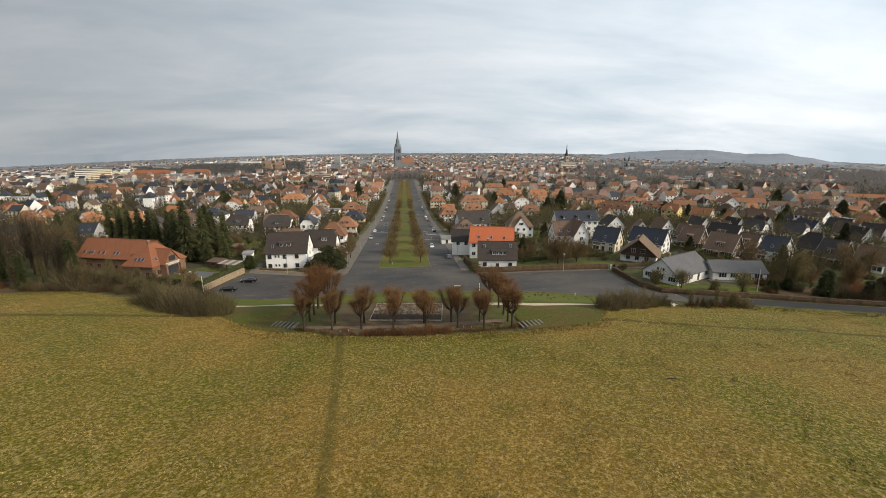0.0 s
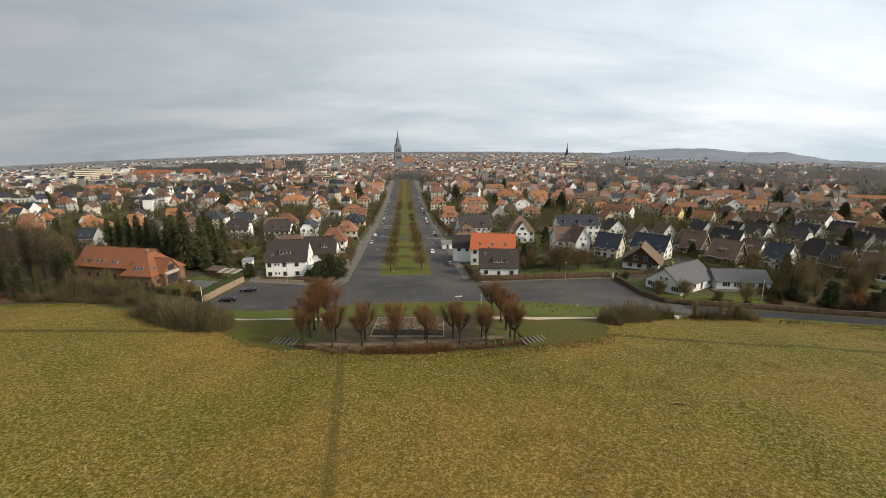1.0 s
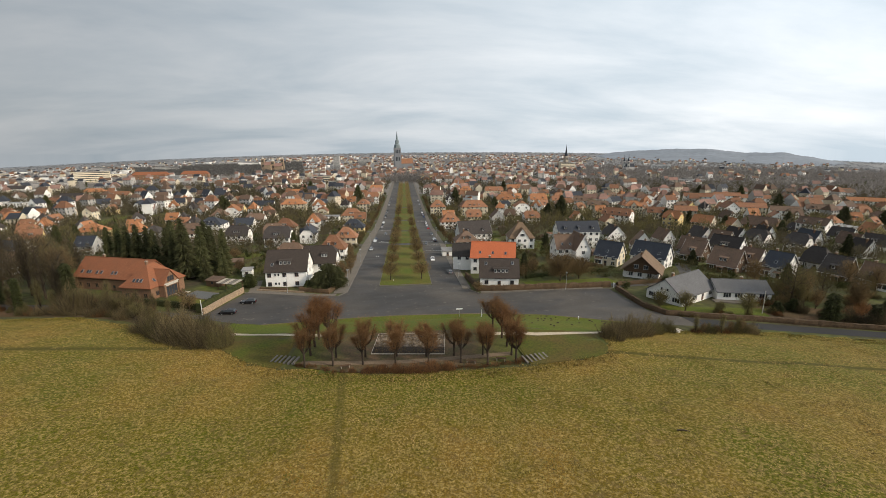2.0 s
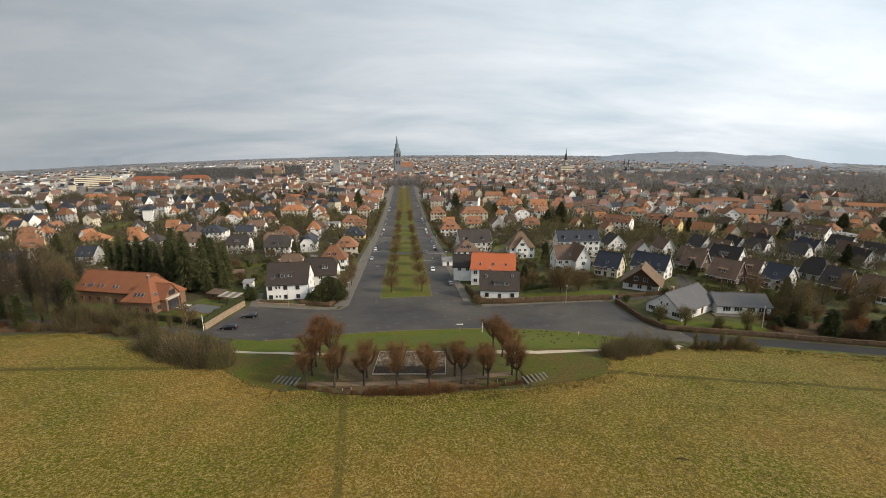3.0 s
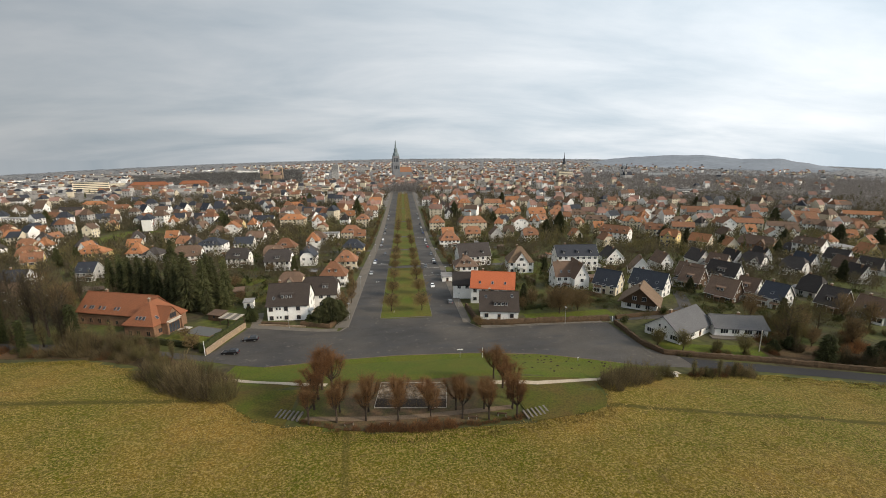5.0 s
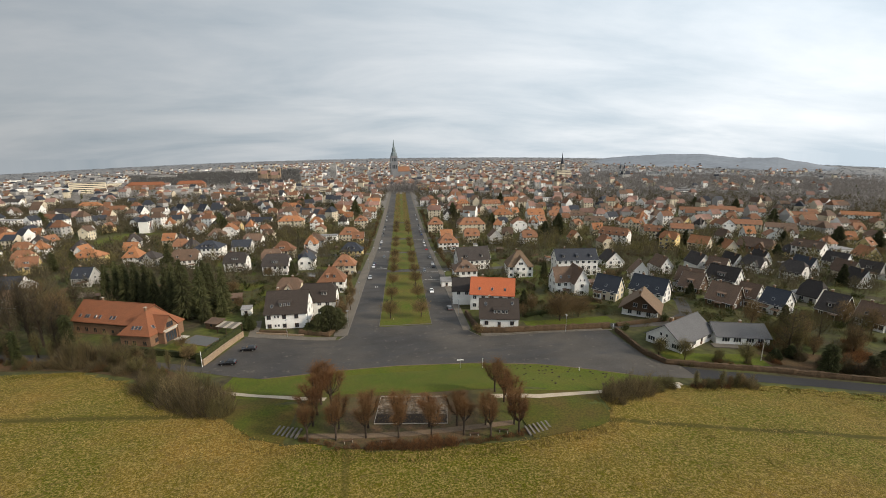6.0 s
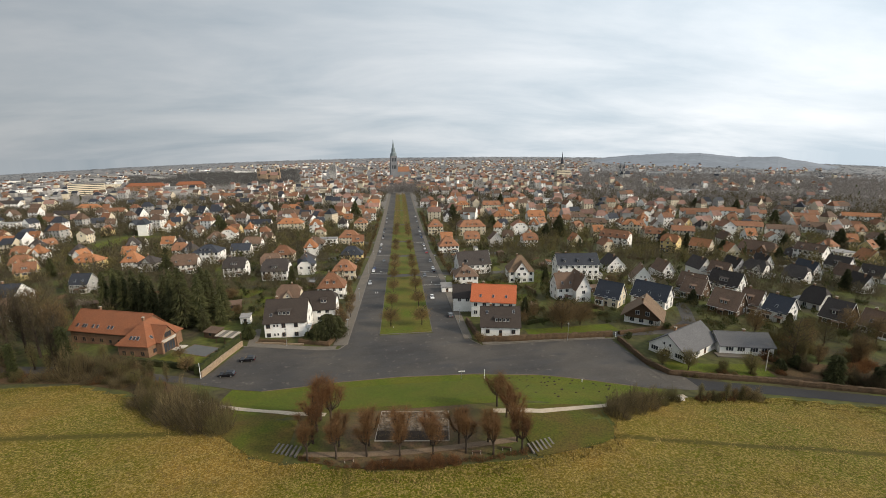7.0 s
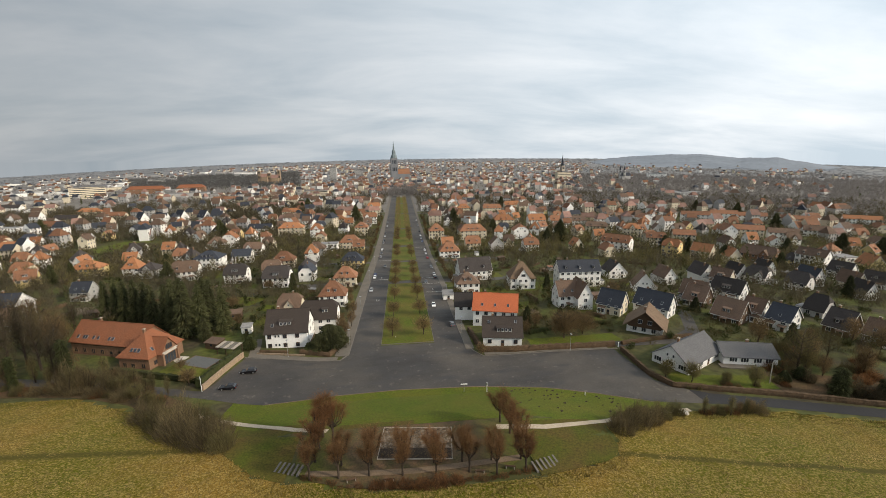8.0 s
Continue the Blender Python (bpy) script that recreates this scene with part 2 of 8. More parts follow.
LITTER = mat("brown_leaf_litter", (0.090, 0.052, 0.024), (0.052, 0.038, 0.014), 0.95, 2.4, 0.25, 0.35, 1.0, 0.4)
BARK = mat("grey_brown_bark", (0.055, 0.040, 0.028), (0.036, 0.027, 0.020), 0.95, 6.0, 1.0, 0.3, 0.5, 0.5, 0.2)
TWIG = mat("bare_brown_twigs", (0.165, 0.112, 0.054), (0.105, 0.076, 0.04), 0.95, 2.0, 0.4, 0.2, 0.5, 0.0, 0.25, island=0.35, thin=0.42)
TWIG_RED = mat("bare_reddish_twigs", (0.200, 0.100, 0.042), (0.13, 0.074, 0.038), 0.95, 2.0, 0.4, 0.2, 0.5, 0.0, 0.25, island=0.35, thin=0.42)
TWIG_OLIVE = mat("bare_olive_twigs", (0.142, 0.12, 0.05), (0.084, 0.074, 0.035), 0.95, 2.0, 0.4, 0.2, 0.5, 0.0, 0.25, island=0.22, thin=0.42)
NEEDLE = mat("dark_conifer_needles", (0.05, 0.055, 0.02), (0.074, 0.07, 0.028), 0.9, 1.5, 0.3, 0.25, 0.5, 0.0, 0.3, island=0.45, thin=0.3)
EVERGREEN = mat("evergreen_leaves", (0.036, 0.044, 0.013), (0.062, 0.062, 0.02), 0.9, 1.5, 0.3, 0.25, 0.5, 0.0, 0.3, island=0.45, thin=0.3)
HEDGE_BROWN = mat("brown_beech_hedge", (0.088, 0.055, 0.030), (0.060, 0.042, 0.024), 0.95, 3.0, 0.5, 0.3, 0.6, 0.3, 0.1, island=0.35)
SOIL = mat("mulched_bed_soil", (0.21, 0.165, 0.12), (0.06, 0.04, 0.024), 0.95, 3.4, 1.3, 0.6, 1.0, 0.4)
POOL = mat("grey_pool_cover", (0.10, 0.102, 0.10), (0.13, 0.128, 0.122), 0.7, 2.0, 0.4, 0.1, 0.4, 0.1)
TYRE = mat("tyre_rubber", (0.02, 0.02, 0.02), rough=0.9, var=0.1, bump=0.0)
RED_LENS = mat("red_tail_lamp", (0.30, 0.01, 0.01), rough=0.2, var=0.05, bump=0.0)
CLEAR_LENS = mat("clear_headlamp", (0.70, 0.72, 0.74), rough=0.1, var=0.05, bump=0.0)
PAINT = {}
for tone, rgb in (("black", (0.012, 0.012, 0.014)), ("silver", (0.42, 0.43, 0.44)), ("white", (0.78, 0.78, 0.78)), ("grey", (0.10, 0.105, 0.11)), ("red", (0.28, 0.02, 0.02)), ("blue", (0.03, 0.06, 0.16))):
    PAINT[tone] = mat(tone + "_car_paint", rgb, rough=0.22, var=0.03, stain=0.1, bump=0.0, spec=0.6)

# the meadow: straw-coloured and green grass in patches, with worn trails
MEADOW, mn, ml, mb = tree_of("meadow_grass")
m_geo = mn.new("ShaderNodeNewGeometry")
m_pos = m_geo.outputs["Position"]
m_col = mixed(mn, ml, "MIX", span(mn, ml, noise_node(mn, ml, m_pos, 0.034, 6.0), 0.42, 0.60, 0.0, 1.0), (0.074, 0.075, 0.003), (0.154, 0.094, 0.015))
m_col = mixed(mn, ml, "MIX", span(mn, ml, noise_node(mn, ml, m_pos, 0.22, 6.0), 0.44, 0.72, 0.0, 0.55), m_col, (0.058, 0.066, 0.003))
m_col = mixed(mn, ml, "MIX", span(mn, ml, noise_node(mn, ml, m_pos, 2.5, 8.0), 0.44, 0.66, 0.0, 0.72), m_col, (0.300, 0.214, 0.074))
m_col = mixed(mn, ml, "MULTIPLY", 1.0, m_col, span(mn, ml, noise_node(mn, ml, m_pos, 6.0, 6.0), 0.3, 0.7, 0.40, 1.58))
m_col = mixed(mn, ml, "MIX", span(mn, ml, noise_node(mn, ml, m_pos, 0.9, 6.0), 0.55, 0.72, 0.0, 0.6), m_col, (0.105, 0.070, 0.026))
m_sep = mn.new("ShaderNodeSeparateXYZ")
ml.new(m_pos, m_sep.inputs[0])


def mmath(op, a, b):
    n = mn.new("ShaderNodeMath")
    n.operation = op
    for i, v in enumerate((a, b)):
        if isinstance(v, (int, float)):
            n.inputs[i].default_value = v
        else:
            ml.new(v, n.inputs[i])
    return n.outputs[0]


m_x = m_sep.outputs[0]
m_y = mmath("ADD", m_sep.outputs[1], mmath("MULTIPLY", noise_node(mn, ml, m_pos, 0.6), 1.2))


def trail(line, half, strength, inside):
    """Darkens a worn band round the line y = a + b x (or x = a + b y)."""
    global m_col
    a, b, along_y = line
    off = mmath("ABSOLUTE", mmath("SUBTRACT", m_x if along_y else m_y, mmath("ADD", a, mmath("MULTIPLY", m_y if along_y else m_x, b))), 0)
    fac = span(mn, ml, off, half * 0.5, half * 1.3, strength, 0.0)
    if inside:
        fac = mmath("MULTIPLY", fac, span(mn, ml, m_x, inside[0], inside[1], 0.0, 1.0))
    m_col = mixed(mn, ml, "MIX", fac, m_col, (0.060, 0.052, 0.010))


trail((83.0, 0.004, False), 1.2, 0.85, (-36, -46))
trail((78.4, -0.18, False), 0.8, 0.9, (36, 42))
trail((-4.0, -0.11, True), 0.7, 0.55, None)
ml.new(m_col, mb.inputs["Base Color"])
mb.inputs["Roughness"].default_value = 0.95
mb.inputs["Specular IOR Level"].default_value = 0.15
m_b = mn.new("ShaderNodeBump")
m_b.inputs["Strength"].default_value, m_b.inputs["Distance"].default_value = 0.45, 0.12
ml.new(noise_node(mn, ml, m_pos, 1.6, 6.0), m_b.inputs["Height"])
ml.new(m_b.outputs[0], mb.inputs["Normal"])
# woodland floor of the far ground, lightened in colour for distance haze
WOODLAND = mat("hazed_woodland_floor", (0.185, 0.170, 0.150), (0.140, 0.130, 0.115), 0.95, 0.3, 0.01, 0.25, 1.0, 0.0)
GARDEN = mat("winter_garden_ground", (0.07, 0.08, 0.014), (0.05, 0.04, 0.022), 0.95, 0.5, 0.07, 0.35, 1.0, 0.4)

# farthest ground, its pale grey painted as haze
FIELDS = mat("hazed_fields_and_woods", (0.21, 0.205, 0.20), (0.16, 0.165, 0.17), 1.0, 0.03, 0.004, 0.25, 1.0, 0.0)

GRAVEL_DARK = mat("trodden_brown_gravel", (0.17, 0.122, 0.080), (0.11, 0.080, 0.052), 0.95, 4.0, 0.4, 0.2, 0.8, 0.3)

# ---- small building blocks ----


def mesh_of(name, verts, faces, mats, slots=None):
    me = bpy.data.meshes.new(name)
    me.from_pydata([tuple(v) for v in verts], [], [tuple(f) for f in faces])
    for m in (mats if isinstance(mats, (list, tuple)) else [mats]):
        me.materials.append(m)
    if slots is not None:
        me.polygons.foreach_set("material_index", slots)
    me.update()
    return me


def tri_mesh(name, corners, material):
    """A mesh of loose triangles from an array of corners, three for each."""
    corners = np.asarray(corners, np.float32).reshape(-1, 3)
    n = len(corners) // 3
    me = bpy.data.meshes.new(name)
    me.vertices.add(3 * n)
    me.vertices.foreach_set("co", corners.ravel())
    me.loops.add(3 * n)
    me.loops.foreach_set("vertex_index", np.arange(3 * n, dtype=np.int32))
    me.polygons.add(n)
    me.polygons.foreach_set("loop_start", np.arange(0, 3 * n, 3, dtype=np.int32))
    me.materials.append(material)
    me.update(calc_edges=True)
    return me


def put(name, me, parent, x=0.0, y=0.0, z=0.0, rz=0.0, label=""):
    ob = new(name, me)
    ob.parent = parent
    ob.matrix_basis = pose(x, y, z, 0, 0, rz)
    return tagged(ob, label)


class Shape:
    """Collects vertices and faces with a material slot for each face."""

    def __init__(self):
        self.v, self.f, self.s = [], [], []

    def add(self, verts, faces, slot=0):
        n = len(self.v)
        self.v += [tuple(p) for p in verts]
        self.f += [tuple(i + n for i in f) for f in faces]
        self.s += [slot] * len(faces)
        return self

    def box(self, x0, y0, z0, x1, y1, z1, slot=0, taper=0.0):
        t = taper
        p = [(x0, y0, z0), (x1, y0, z0), (x1, y1, z0), (x0, y1, z0), (x0 + t, y0 + t, z1), (x1 - t, y0 + t, z1), (x1 - t, y1 - t, z1), (x0 + t, y1 - t, z1)]
        return self.add(p, [(3, 2, 1, 0), (4, 5, 6, 7), (0, 1, 5, 4), (1, 2, 6, 5), (2, 3, 7, 6), (3, 0, 4, 7)], slot)

    def tube(self, a, b, ra, rb, n=6, slot=0, cap=True):
        a, b = Vector(a), Vector(b)
        w = (b - a).normalized()
        u = w.orthogonal().normalized()
        k = w.cross(u)
        p = [c + (u * math.cos(6.2832 * i / n) + k * math.sin(6.2832 * i / n)) * r for c, r in ((a, ra), (b, rb)) for i in range(n)]
        fs = [(i, (i + 1) % n, n + (i + 1) % n, n + i) for i in range(n)]
        if cap:
            fs += [tuple(range(n, 2 * n)), tuple(reversed(range(n)))]
        return self.add(p, fs, slot)

    def plate(self, pts, thick, slot=0):
        """A closed plate under the given outline."""
        n = len(pts)
        low = [(p[0], p[1], p[2] - thick) for p in pts]
        fs = [tuple(range(n)), tuple(reversed(range(n, 2 * n)))] + [(n + i, n + (i + 1) % n, (i + 1) % n, i) for i in range(n)]
        return self.add(list(pts) + low, fs, slot)

    def mesh(self, name, mats):
        return mesh_of(name, self.v, self.f, mats, self.s)


# ---- the lie of the land ----
COLS = (-300.0, -87.0, -45.0, -26.0, 26.0, 45.0, 73.0, 98.0, 300.0)
TOWN = ((225, -5.5), (260, -8), (330, -13))
MID = ((-60, 19), (0, 13.6), (30, 10.8), (43, 9.4), (65, 6.9), (68, 6.4), (84, 6.3), (88, 5.6), (104, 1), (115, 0.2), (140, -1), (160, -2.3), *TOWN)
PROFILE = (
    ((-60, 20), (0, 18), (60, 13), (90, 9), (115, 4.5), (125, 2.5), (150, 1.5), (200, -1), (260, -6), (330, -13)),
    ((-60, 19), (0, 16), (40, 13), (82, 8), (108, 3.6), (114, 2.2), (130, 1.6), (150, 0.5), (200, -2.5), (260, -8), (330, -13)),
    ((-60, 19), (0, 14.6), (40, 10.8), (65, 8.2), (80, 6.3), (91, 3.6), (106, 1), (115, 0.3), (141, -0.1), (160, -1.5), *TOWN),
    MID, MID,
    ((-60, 18), (0, 13.4), (43, 9.2), (64, 6.5), (77, 5.9), (88, 3.4), (98, 1.2), (115, 0.4), (140, 0), (160, -1.5), *TOWN),
    ((-60, 17), (0, 12.6), (43, 8), (62, 5.7), (75, 3.6), (88, 1.5), (100, 0.8), (125, 0.6), (160, -0.8), *TOWN),
    ((-60, 15), (0, 10.5), (43, 6.2), (62, 4), (80, 1.2), (90, 0.6), (100, 0.3), (120, 0.5), (160, -1), *TOWN),
    ((-60, 8), (0, 4), (62, 1), (80, 0), (100, -1), (160, -5), (213, -8), (260, -11), (330, -14)),
)
KNOTS = [([p[0] for p in c], [p[1] for p in c]) for c in PROFILE]


def ground_z(x, y):
    z = float(np.interp(x, COLS, [np.interp(y, *k) for k in KNOTS])) + float(np.interp(y, (330, 450), (0, -2)))
    d = math.hypot(x, y)
    z += float(np.interp(d, (900, 1500, 3000, 4800), (0, 2, 36, 65)))
    a = math.degrees(math.atan2(x, max(y, 1e-6))) - 5.3
    s = min(max((d - 700) / 2300, 0), 1)
    return z - 0.022 * d * (a / 47.0) ** 2 * s * s * (3 - 2 * s) * (1 if y > 0 else 0)


def ground_many(x, y):
    """The same height for arrays of places."""
    x, y = np.asarray(x, float), np.asarray(y, float)
    cols = np.array(COLS)
    zc = np.stack([np.interp(y, *k) for k in KNOTS])
    i = np.clip(np.searchsorted(cols, x) - 1, 0, len(COLS) - 2)
    t = np.clip((x - cols[i]) / (cols[i + 1] - cols[i]), 0, 1)
    n = np.arange(len(x))
    z = zc[i, n] * (1 - t) + zc[i + 1, n] * t + np.interp(y, (330, 450), (0, -2))
    d = np.hypot(x, y)
    z += np.interp(d, (900, 1500, 3000, 4800), (0, 2, 36, 65))
    a = np.degrees(np.arctan2(x, np.maximum(y, 1e-6))) - 5.3
    s = np.clip((d - 700) / 2300, 0, 1)
    return z - 0.022 * d * (a / 47.0) ** 2 * s * s * (3 - 2 * s) * (y > 0)


def line_of(*runs):
    """Grid lines in runs of (start, end, step)."""
    out = []
    for a, b, st in runs:
        out += [a + st * i for i in range(int(round((b - a) / st)))]
    return out + [runs[-1][1]]


gx = sorted(set(line_of((-4500, -1500, 300), (-1500, -300, 60), (-300, -130, 10), (-130, 130, 2), (130, 300, 10), (300, 1500, 60), (1500, 4500, 300))) | set(COLS))
gy = sorted(set(line_of((-400, -60, 40), (-60, 10, 10), (10, 170, 2), (170, 340, 5), (340, 900, 40), (900, 1500, 100), (1500, 4800, 300))) | {104.0, 115.0, 141.0, 91.0, 77.0, 43.0, 65.0, 75.0, 213.0, 225.0, 125.0, 450.0})


def meadow_end(x):
    """Where the meadow stops and the gardens and roads begin."""
    return float(np.interp(x, (-300, -87, -66, -46, -38, -30, -25, -19, -11, 0, 8, 16, 26, 37, 40.5, 42.5, 60, 84, 113, 300), (112, 110, 101, 89.5, 80.5, 73.4, 71.4, 69.6, 67.4, 66.2, 65.8, 66, 67.4, 69.6, 71.5, 79.5, 87, 87.8, 79, 60)))


def bumps(x, y):
    if y > meadow_end(x) - 2 or abs(x) > 130 or y < 10:
        return 0.0
    return 0.22 * noise.noise((x * 0.11, y * 0.11, 0.0)) + 0.07 * noise.noise((x * 0.45, y * 0.45, 3.0))


g_x, g_y = np.tile(gx, len(gy)), np.repeat(gy, len(gx))
g_v = [(float(x), float(y), float(z) + bumps(float(x), float(y))) for x, y, z in zip(g_x, g_y, ground_many(g_x, g_y))]
nx = len(gx)
g_f = [(j * nx + i, j * nx + i + 1, (j + 1) * nx + i + 1, (j + 1) * nx + i) for j in range(len(gy) - 1) for i in range(nx - 1)]
g_s = [0 if (gy[j] + gy[j + 1]) / 2 < meadow_end((gx[i] + gx[i + 1]) / 2) else 1 for j in range(len(gy) - 1) for i in range(nx - 1)]
# ground beyond 620 m and 1500 m takes the haze-coloured materials
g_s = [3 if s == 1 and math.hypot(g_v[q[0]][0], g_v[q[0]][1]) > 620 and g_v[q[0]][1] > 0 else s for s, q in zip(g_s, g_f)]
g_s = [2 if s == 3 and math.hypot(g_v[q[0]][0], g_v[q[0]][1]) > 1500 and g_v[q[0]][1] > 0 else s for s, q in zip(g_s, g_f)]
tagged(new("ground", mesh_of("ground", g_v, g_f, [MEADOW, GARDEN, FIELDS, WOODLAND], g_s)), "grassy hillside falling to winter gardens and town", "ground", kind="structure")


def drape(name, outline_fn, ys, lift, material, label, category, n=8, thick=0.0):
    """A sheet laid over the ground between x0 and x1 = outline_fn(y), with turned-down edges."""
    v, f = [], []
    for y in ys:
        x0, x1 = outline_fn(y)
        for i in range(n + 1):
            x = x0 + (x1 - x0) * i / n
            v.append((x, y, ground_z(x, y) + lift))
    w = n + 1
    for j in range(len(ys) - 1):
        f += [(j * w + i, j * w + i + 1, (j + 1) * w + i + 1, (j + 1) * w + i) for i in range(n)]
    rim = [i for i in range(w)] + [j * w + n for j in range(1, len(ys))] + [(len(ys) - 1) * w + i for i in range(n - 1, -1, -1)] + [j * w for j in range(len(ys) - 2, 0, -1)]
    low = len(v)
    v += [(v[i][0], v[i][1], v[i][2] - lift - 0.15) for i in rim]
    f += [(rim[k], low + k, low + (k + 1) % len(rim), rim[(k + 1) % len(rim)]) for k in range(len(rim))]
    return tagged(new(name, mesh_of(name, v, f, material)), label, category, kind="structure")


def ribbon(name, pts, width, lift, material, label, category, kind="structure", step=2.0):
    """A strip of that width along a line of (x, y), laid on the ground."""
    line = []
    for (ax, ay), (bx, by) in zip(pts, pts[1:]):
        k = max(1, int(math.hypot(bx - ax, by - ay) / step))
        line += [(ax + (bx - ax) * i / k, ay + (by - ay) * i / k) for i in range(k)]
    line.append(pts[-1])
    s = Shape()
    v, f = [], []
    for i, (x, y) in enumerate(line):
        a, b = line[max(i - 1, 0)], line[min(i + 1, len(line) - 1)]
        d = Vector((b[0] - a[0], b[1] - a[1], 0)).normalized()
        for k in (-0.5, -0.17, 0.17, 0.5):
            px, py = x - d.y * width * k, y + d.x * width * k
            v.append((px, py, ground_z(px, py) + lift))
        px, py = x + d.y * width * 0.5, y - d.x * width * 0.5
        for q in (0, 3):
            p = v[len(v) - 4 + q] if q == 0 else v[len(v) - 2]
            v.append((p[0], p[1], p[2] - lift - 0.15))
    for i in range(len(line) - 1):
        o, n = i * 6, (i + 1) * 6
        f += [(o + 1, o, n, n + 1), (o + 2, o + 1, n + 1, n + 2), (o + 3, o + 2, n + 2, n + 3), (o, o + 4, n + 4, n), (o + 5, o + 3, n + 3, n + 5)]
    return tagged(new(name, mesh_of(name, v, f, material)), label, category, kind=kind)


# ---- square, avenue and paths ----
def near_edge(x):
    """The square's edge towards the lawn."""
    return float(np.interp(x, (-130, -88, -55, -38, -20, -3, 18, 36, 50, 62, 83, 98.4, 113, 160), (124, 117, 109, 104.2, 107, 108, 107, 104, 99, 93, 89.8, 85.6, 80.6, 63.5)))


def far_edge(x):
    """The square's edge towards the houses."""
    return float(np.interp(x, (-130, -88, -58, -56, -53, -29, -22, -19.5, 19.5, 22, 24.5, 68, 69, 77, 95, 118, 160), (128, 121.5, 113.5, 114, 134, 130, 129.5, 140, 140, 131, 126.5, 124.5, 104, 96.4, 91.6, 83.6, 67)))


xs = [x for x in line_of((-130, -60, 5), (-60, 75, 1.5), (75, 160, 5))]
sq_v, sq_f = [], []
for x in xs:
    a, b = near_edge(x), far_edge(x)
    for i in range(15):
        y = a + (b - a) * i / 14
        sq_v.append((x, y, ground_z(x, y) + 0.06))
for j in range(len(xs) - 1):
    sq_f += [(j * 15 + i, (j + 1) * 15 + i, (j + 1) * 15 + i + 1, j * 15 + i + 1) for i in range(14)]
sq_s = [1 if sq_v[q[0]][0] > 73.5 else 0 for q in sq_f]
tagged(new("road_square", mesh_of("road_square", sq_v, sq_f, [ASPHALT, ASPHALT_NEW_SHADED], sq_s)), "wide worn asphalt square in front of the avenue", "road", kind="structure")

far_ys = line_of((139.5, 340, 4), (340, 900, 20))
drape("road_left", lambda y: (-19.6, -9.4), far_ys, 0.07, ASPHALT, "worn asphalt lane running along the grass median", "road", 3)
drape("road_right", lambda y: (9.4, 19.6), far_ys, 0.07, ASPHALT, "worn asphalt lane running along the grass median", "road", 3)
drape("pavement_left", lambda y: (-24.2, -19.6), line_of((133, 340, 4), (340, 900, 20)), 0.20, PAVING, "pale slab pavement beside the avenue", "pavement", 2)
drape("pavement_right", lambda y: (19.6, 22.4), line_of((133, 340, 4), (340, 900, 20)), 0.20, PAVING, "pale slab pavement beside the avenue", "pavement", 2)
CROSSINGS = (232.0, 300.0, 367.0, 470.0, 600.0, 740.0)
start = 141.0
for k, c in enumerate((*CROSSINGS, 860.0)):
    stop = c - 4.0
    ys = [start + (stop - start) * i / max(2, int((stop - start) / 6)) for i in range(max(2, int((stop - start) / 6)) + 1)]
    drape("median_lawn", lambda y: (-9.3, 9.3), ys, 0.20, MEDIAN, "long grass median between the avenue's lanes", "lawn", 4)
    if k < 6:
        drape("cross_street", lambda y: (-70, 70), [c - 4, c, c + 4], 0.05, ASPHALT, "narrow asphalt street crossing the avenue", "road", 16)
    start = c + 4.0
for side_x in (-9.35, 9.35):
    ribbon("kerb", [(side_x, 141.0), (side_x, 228.0)], 0.16, 0.22, KERB, "granite kerb edging the grass median", "kerb", step=4)
ribbon("kerb", [(-9.3, 140.9), (9.3, 140.9)], 0.16, 0.22, KERB, "granite kerb edging the grass median", "kerb")
ribbon("kerb", [(-53, 134.0), (-29, 130.0), (-22, 129.6), (-19.7, 134.0), (-19.7, 229)], 0.28, 0.22, KERB, "pale granite kerb round the square's corner", "kerb", step=3)
ribbon("kerb", [(69, 124.6), (24.5, 126.6), (22, 131), (19.7, 138), (19.7, 229)], 0.28, 0.22, KERB, "pale granite kerb round the square's corner", "kerb", step=3)
ribbon("kerb", [(-38, 104.2), (-20, 107), (-3, 108), (18, 107), (36, 104), (50, 99), (62, 92.5)], 0.3, 0.10, GRAVEL_DARK, "low worn kerb along the lawn's edge", "kerb")
ribbon("pavement", [(-51, 135.3), (-29, 131.4), (-23, 131.2)], 2.4, 0.18, PAVING, "narrow slab pavement before the white house", "pavement")
ribbon("pavement", [(66, 126.0), (25, 128.2)], 1.8, 0.18, PAVING, "narrow slab pavement along the brown hedge", "pavement")

# lawn between the square and the terrace
lw_v, lw_f = [], []
lxs = line_of((-46, 64, 1.5))
for x in lxs:
    b = near_edge(x) - 0.1
    a = 84.8 if abs(x) < 22.4 else meadow_end(x) - 0.6
    a = min(a, b - 0.3)
    for i in range(13):
        y = a + (b - a) * i / 12
        lw_v.append((x, y, ground_z(x, y) + 0.07))
for j in range(len(lxs) - 1):
    lw_f += [(j * 13 + i, (j + 1) * 13 + i, (j + 1) * 13 + i + 1, j * 13 + i + 1) for i in range(12)]
lw_s = [1 if sum(lw_v[i][1] for i in q) / 4 < (86.0 - 0.09 * lw_v[q[0]][0] if lw_v[q[0]][0] < 0 else 81.5 + 0.03 * lw_v[q[0]][0]) else 0 for q in lw_f]
tagged(new("lawn", mesh_of("lawn", lw_v, lw_f, [LAWN, MOWN], lw_s)), "fresh green lawn sloping down to the square", "lawn", kind="structure")
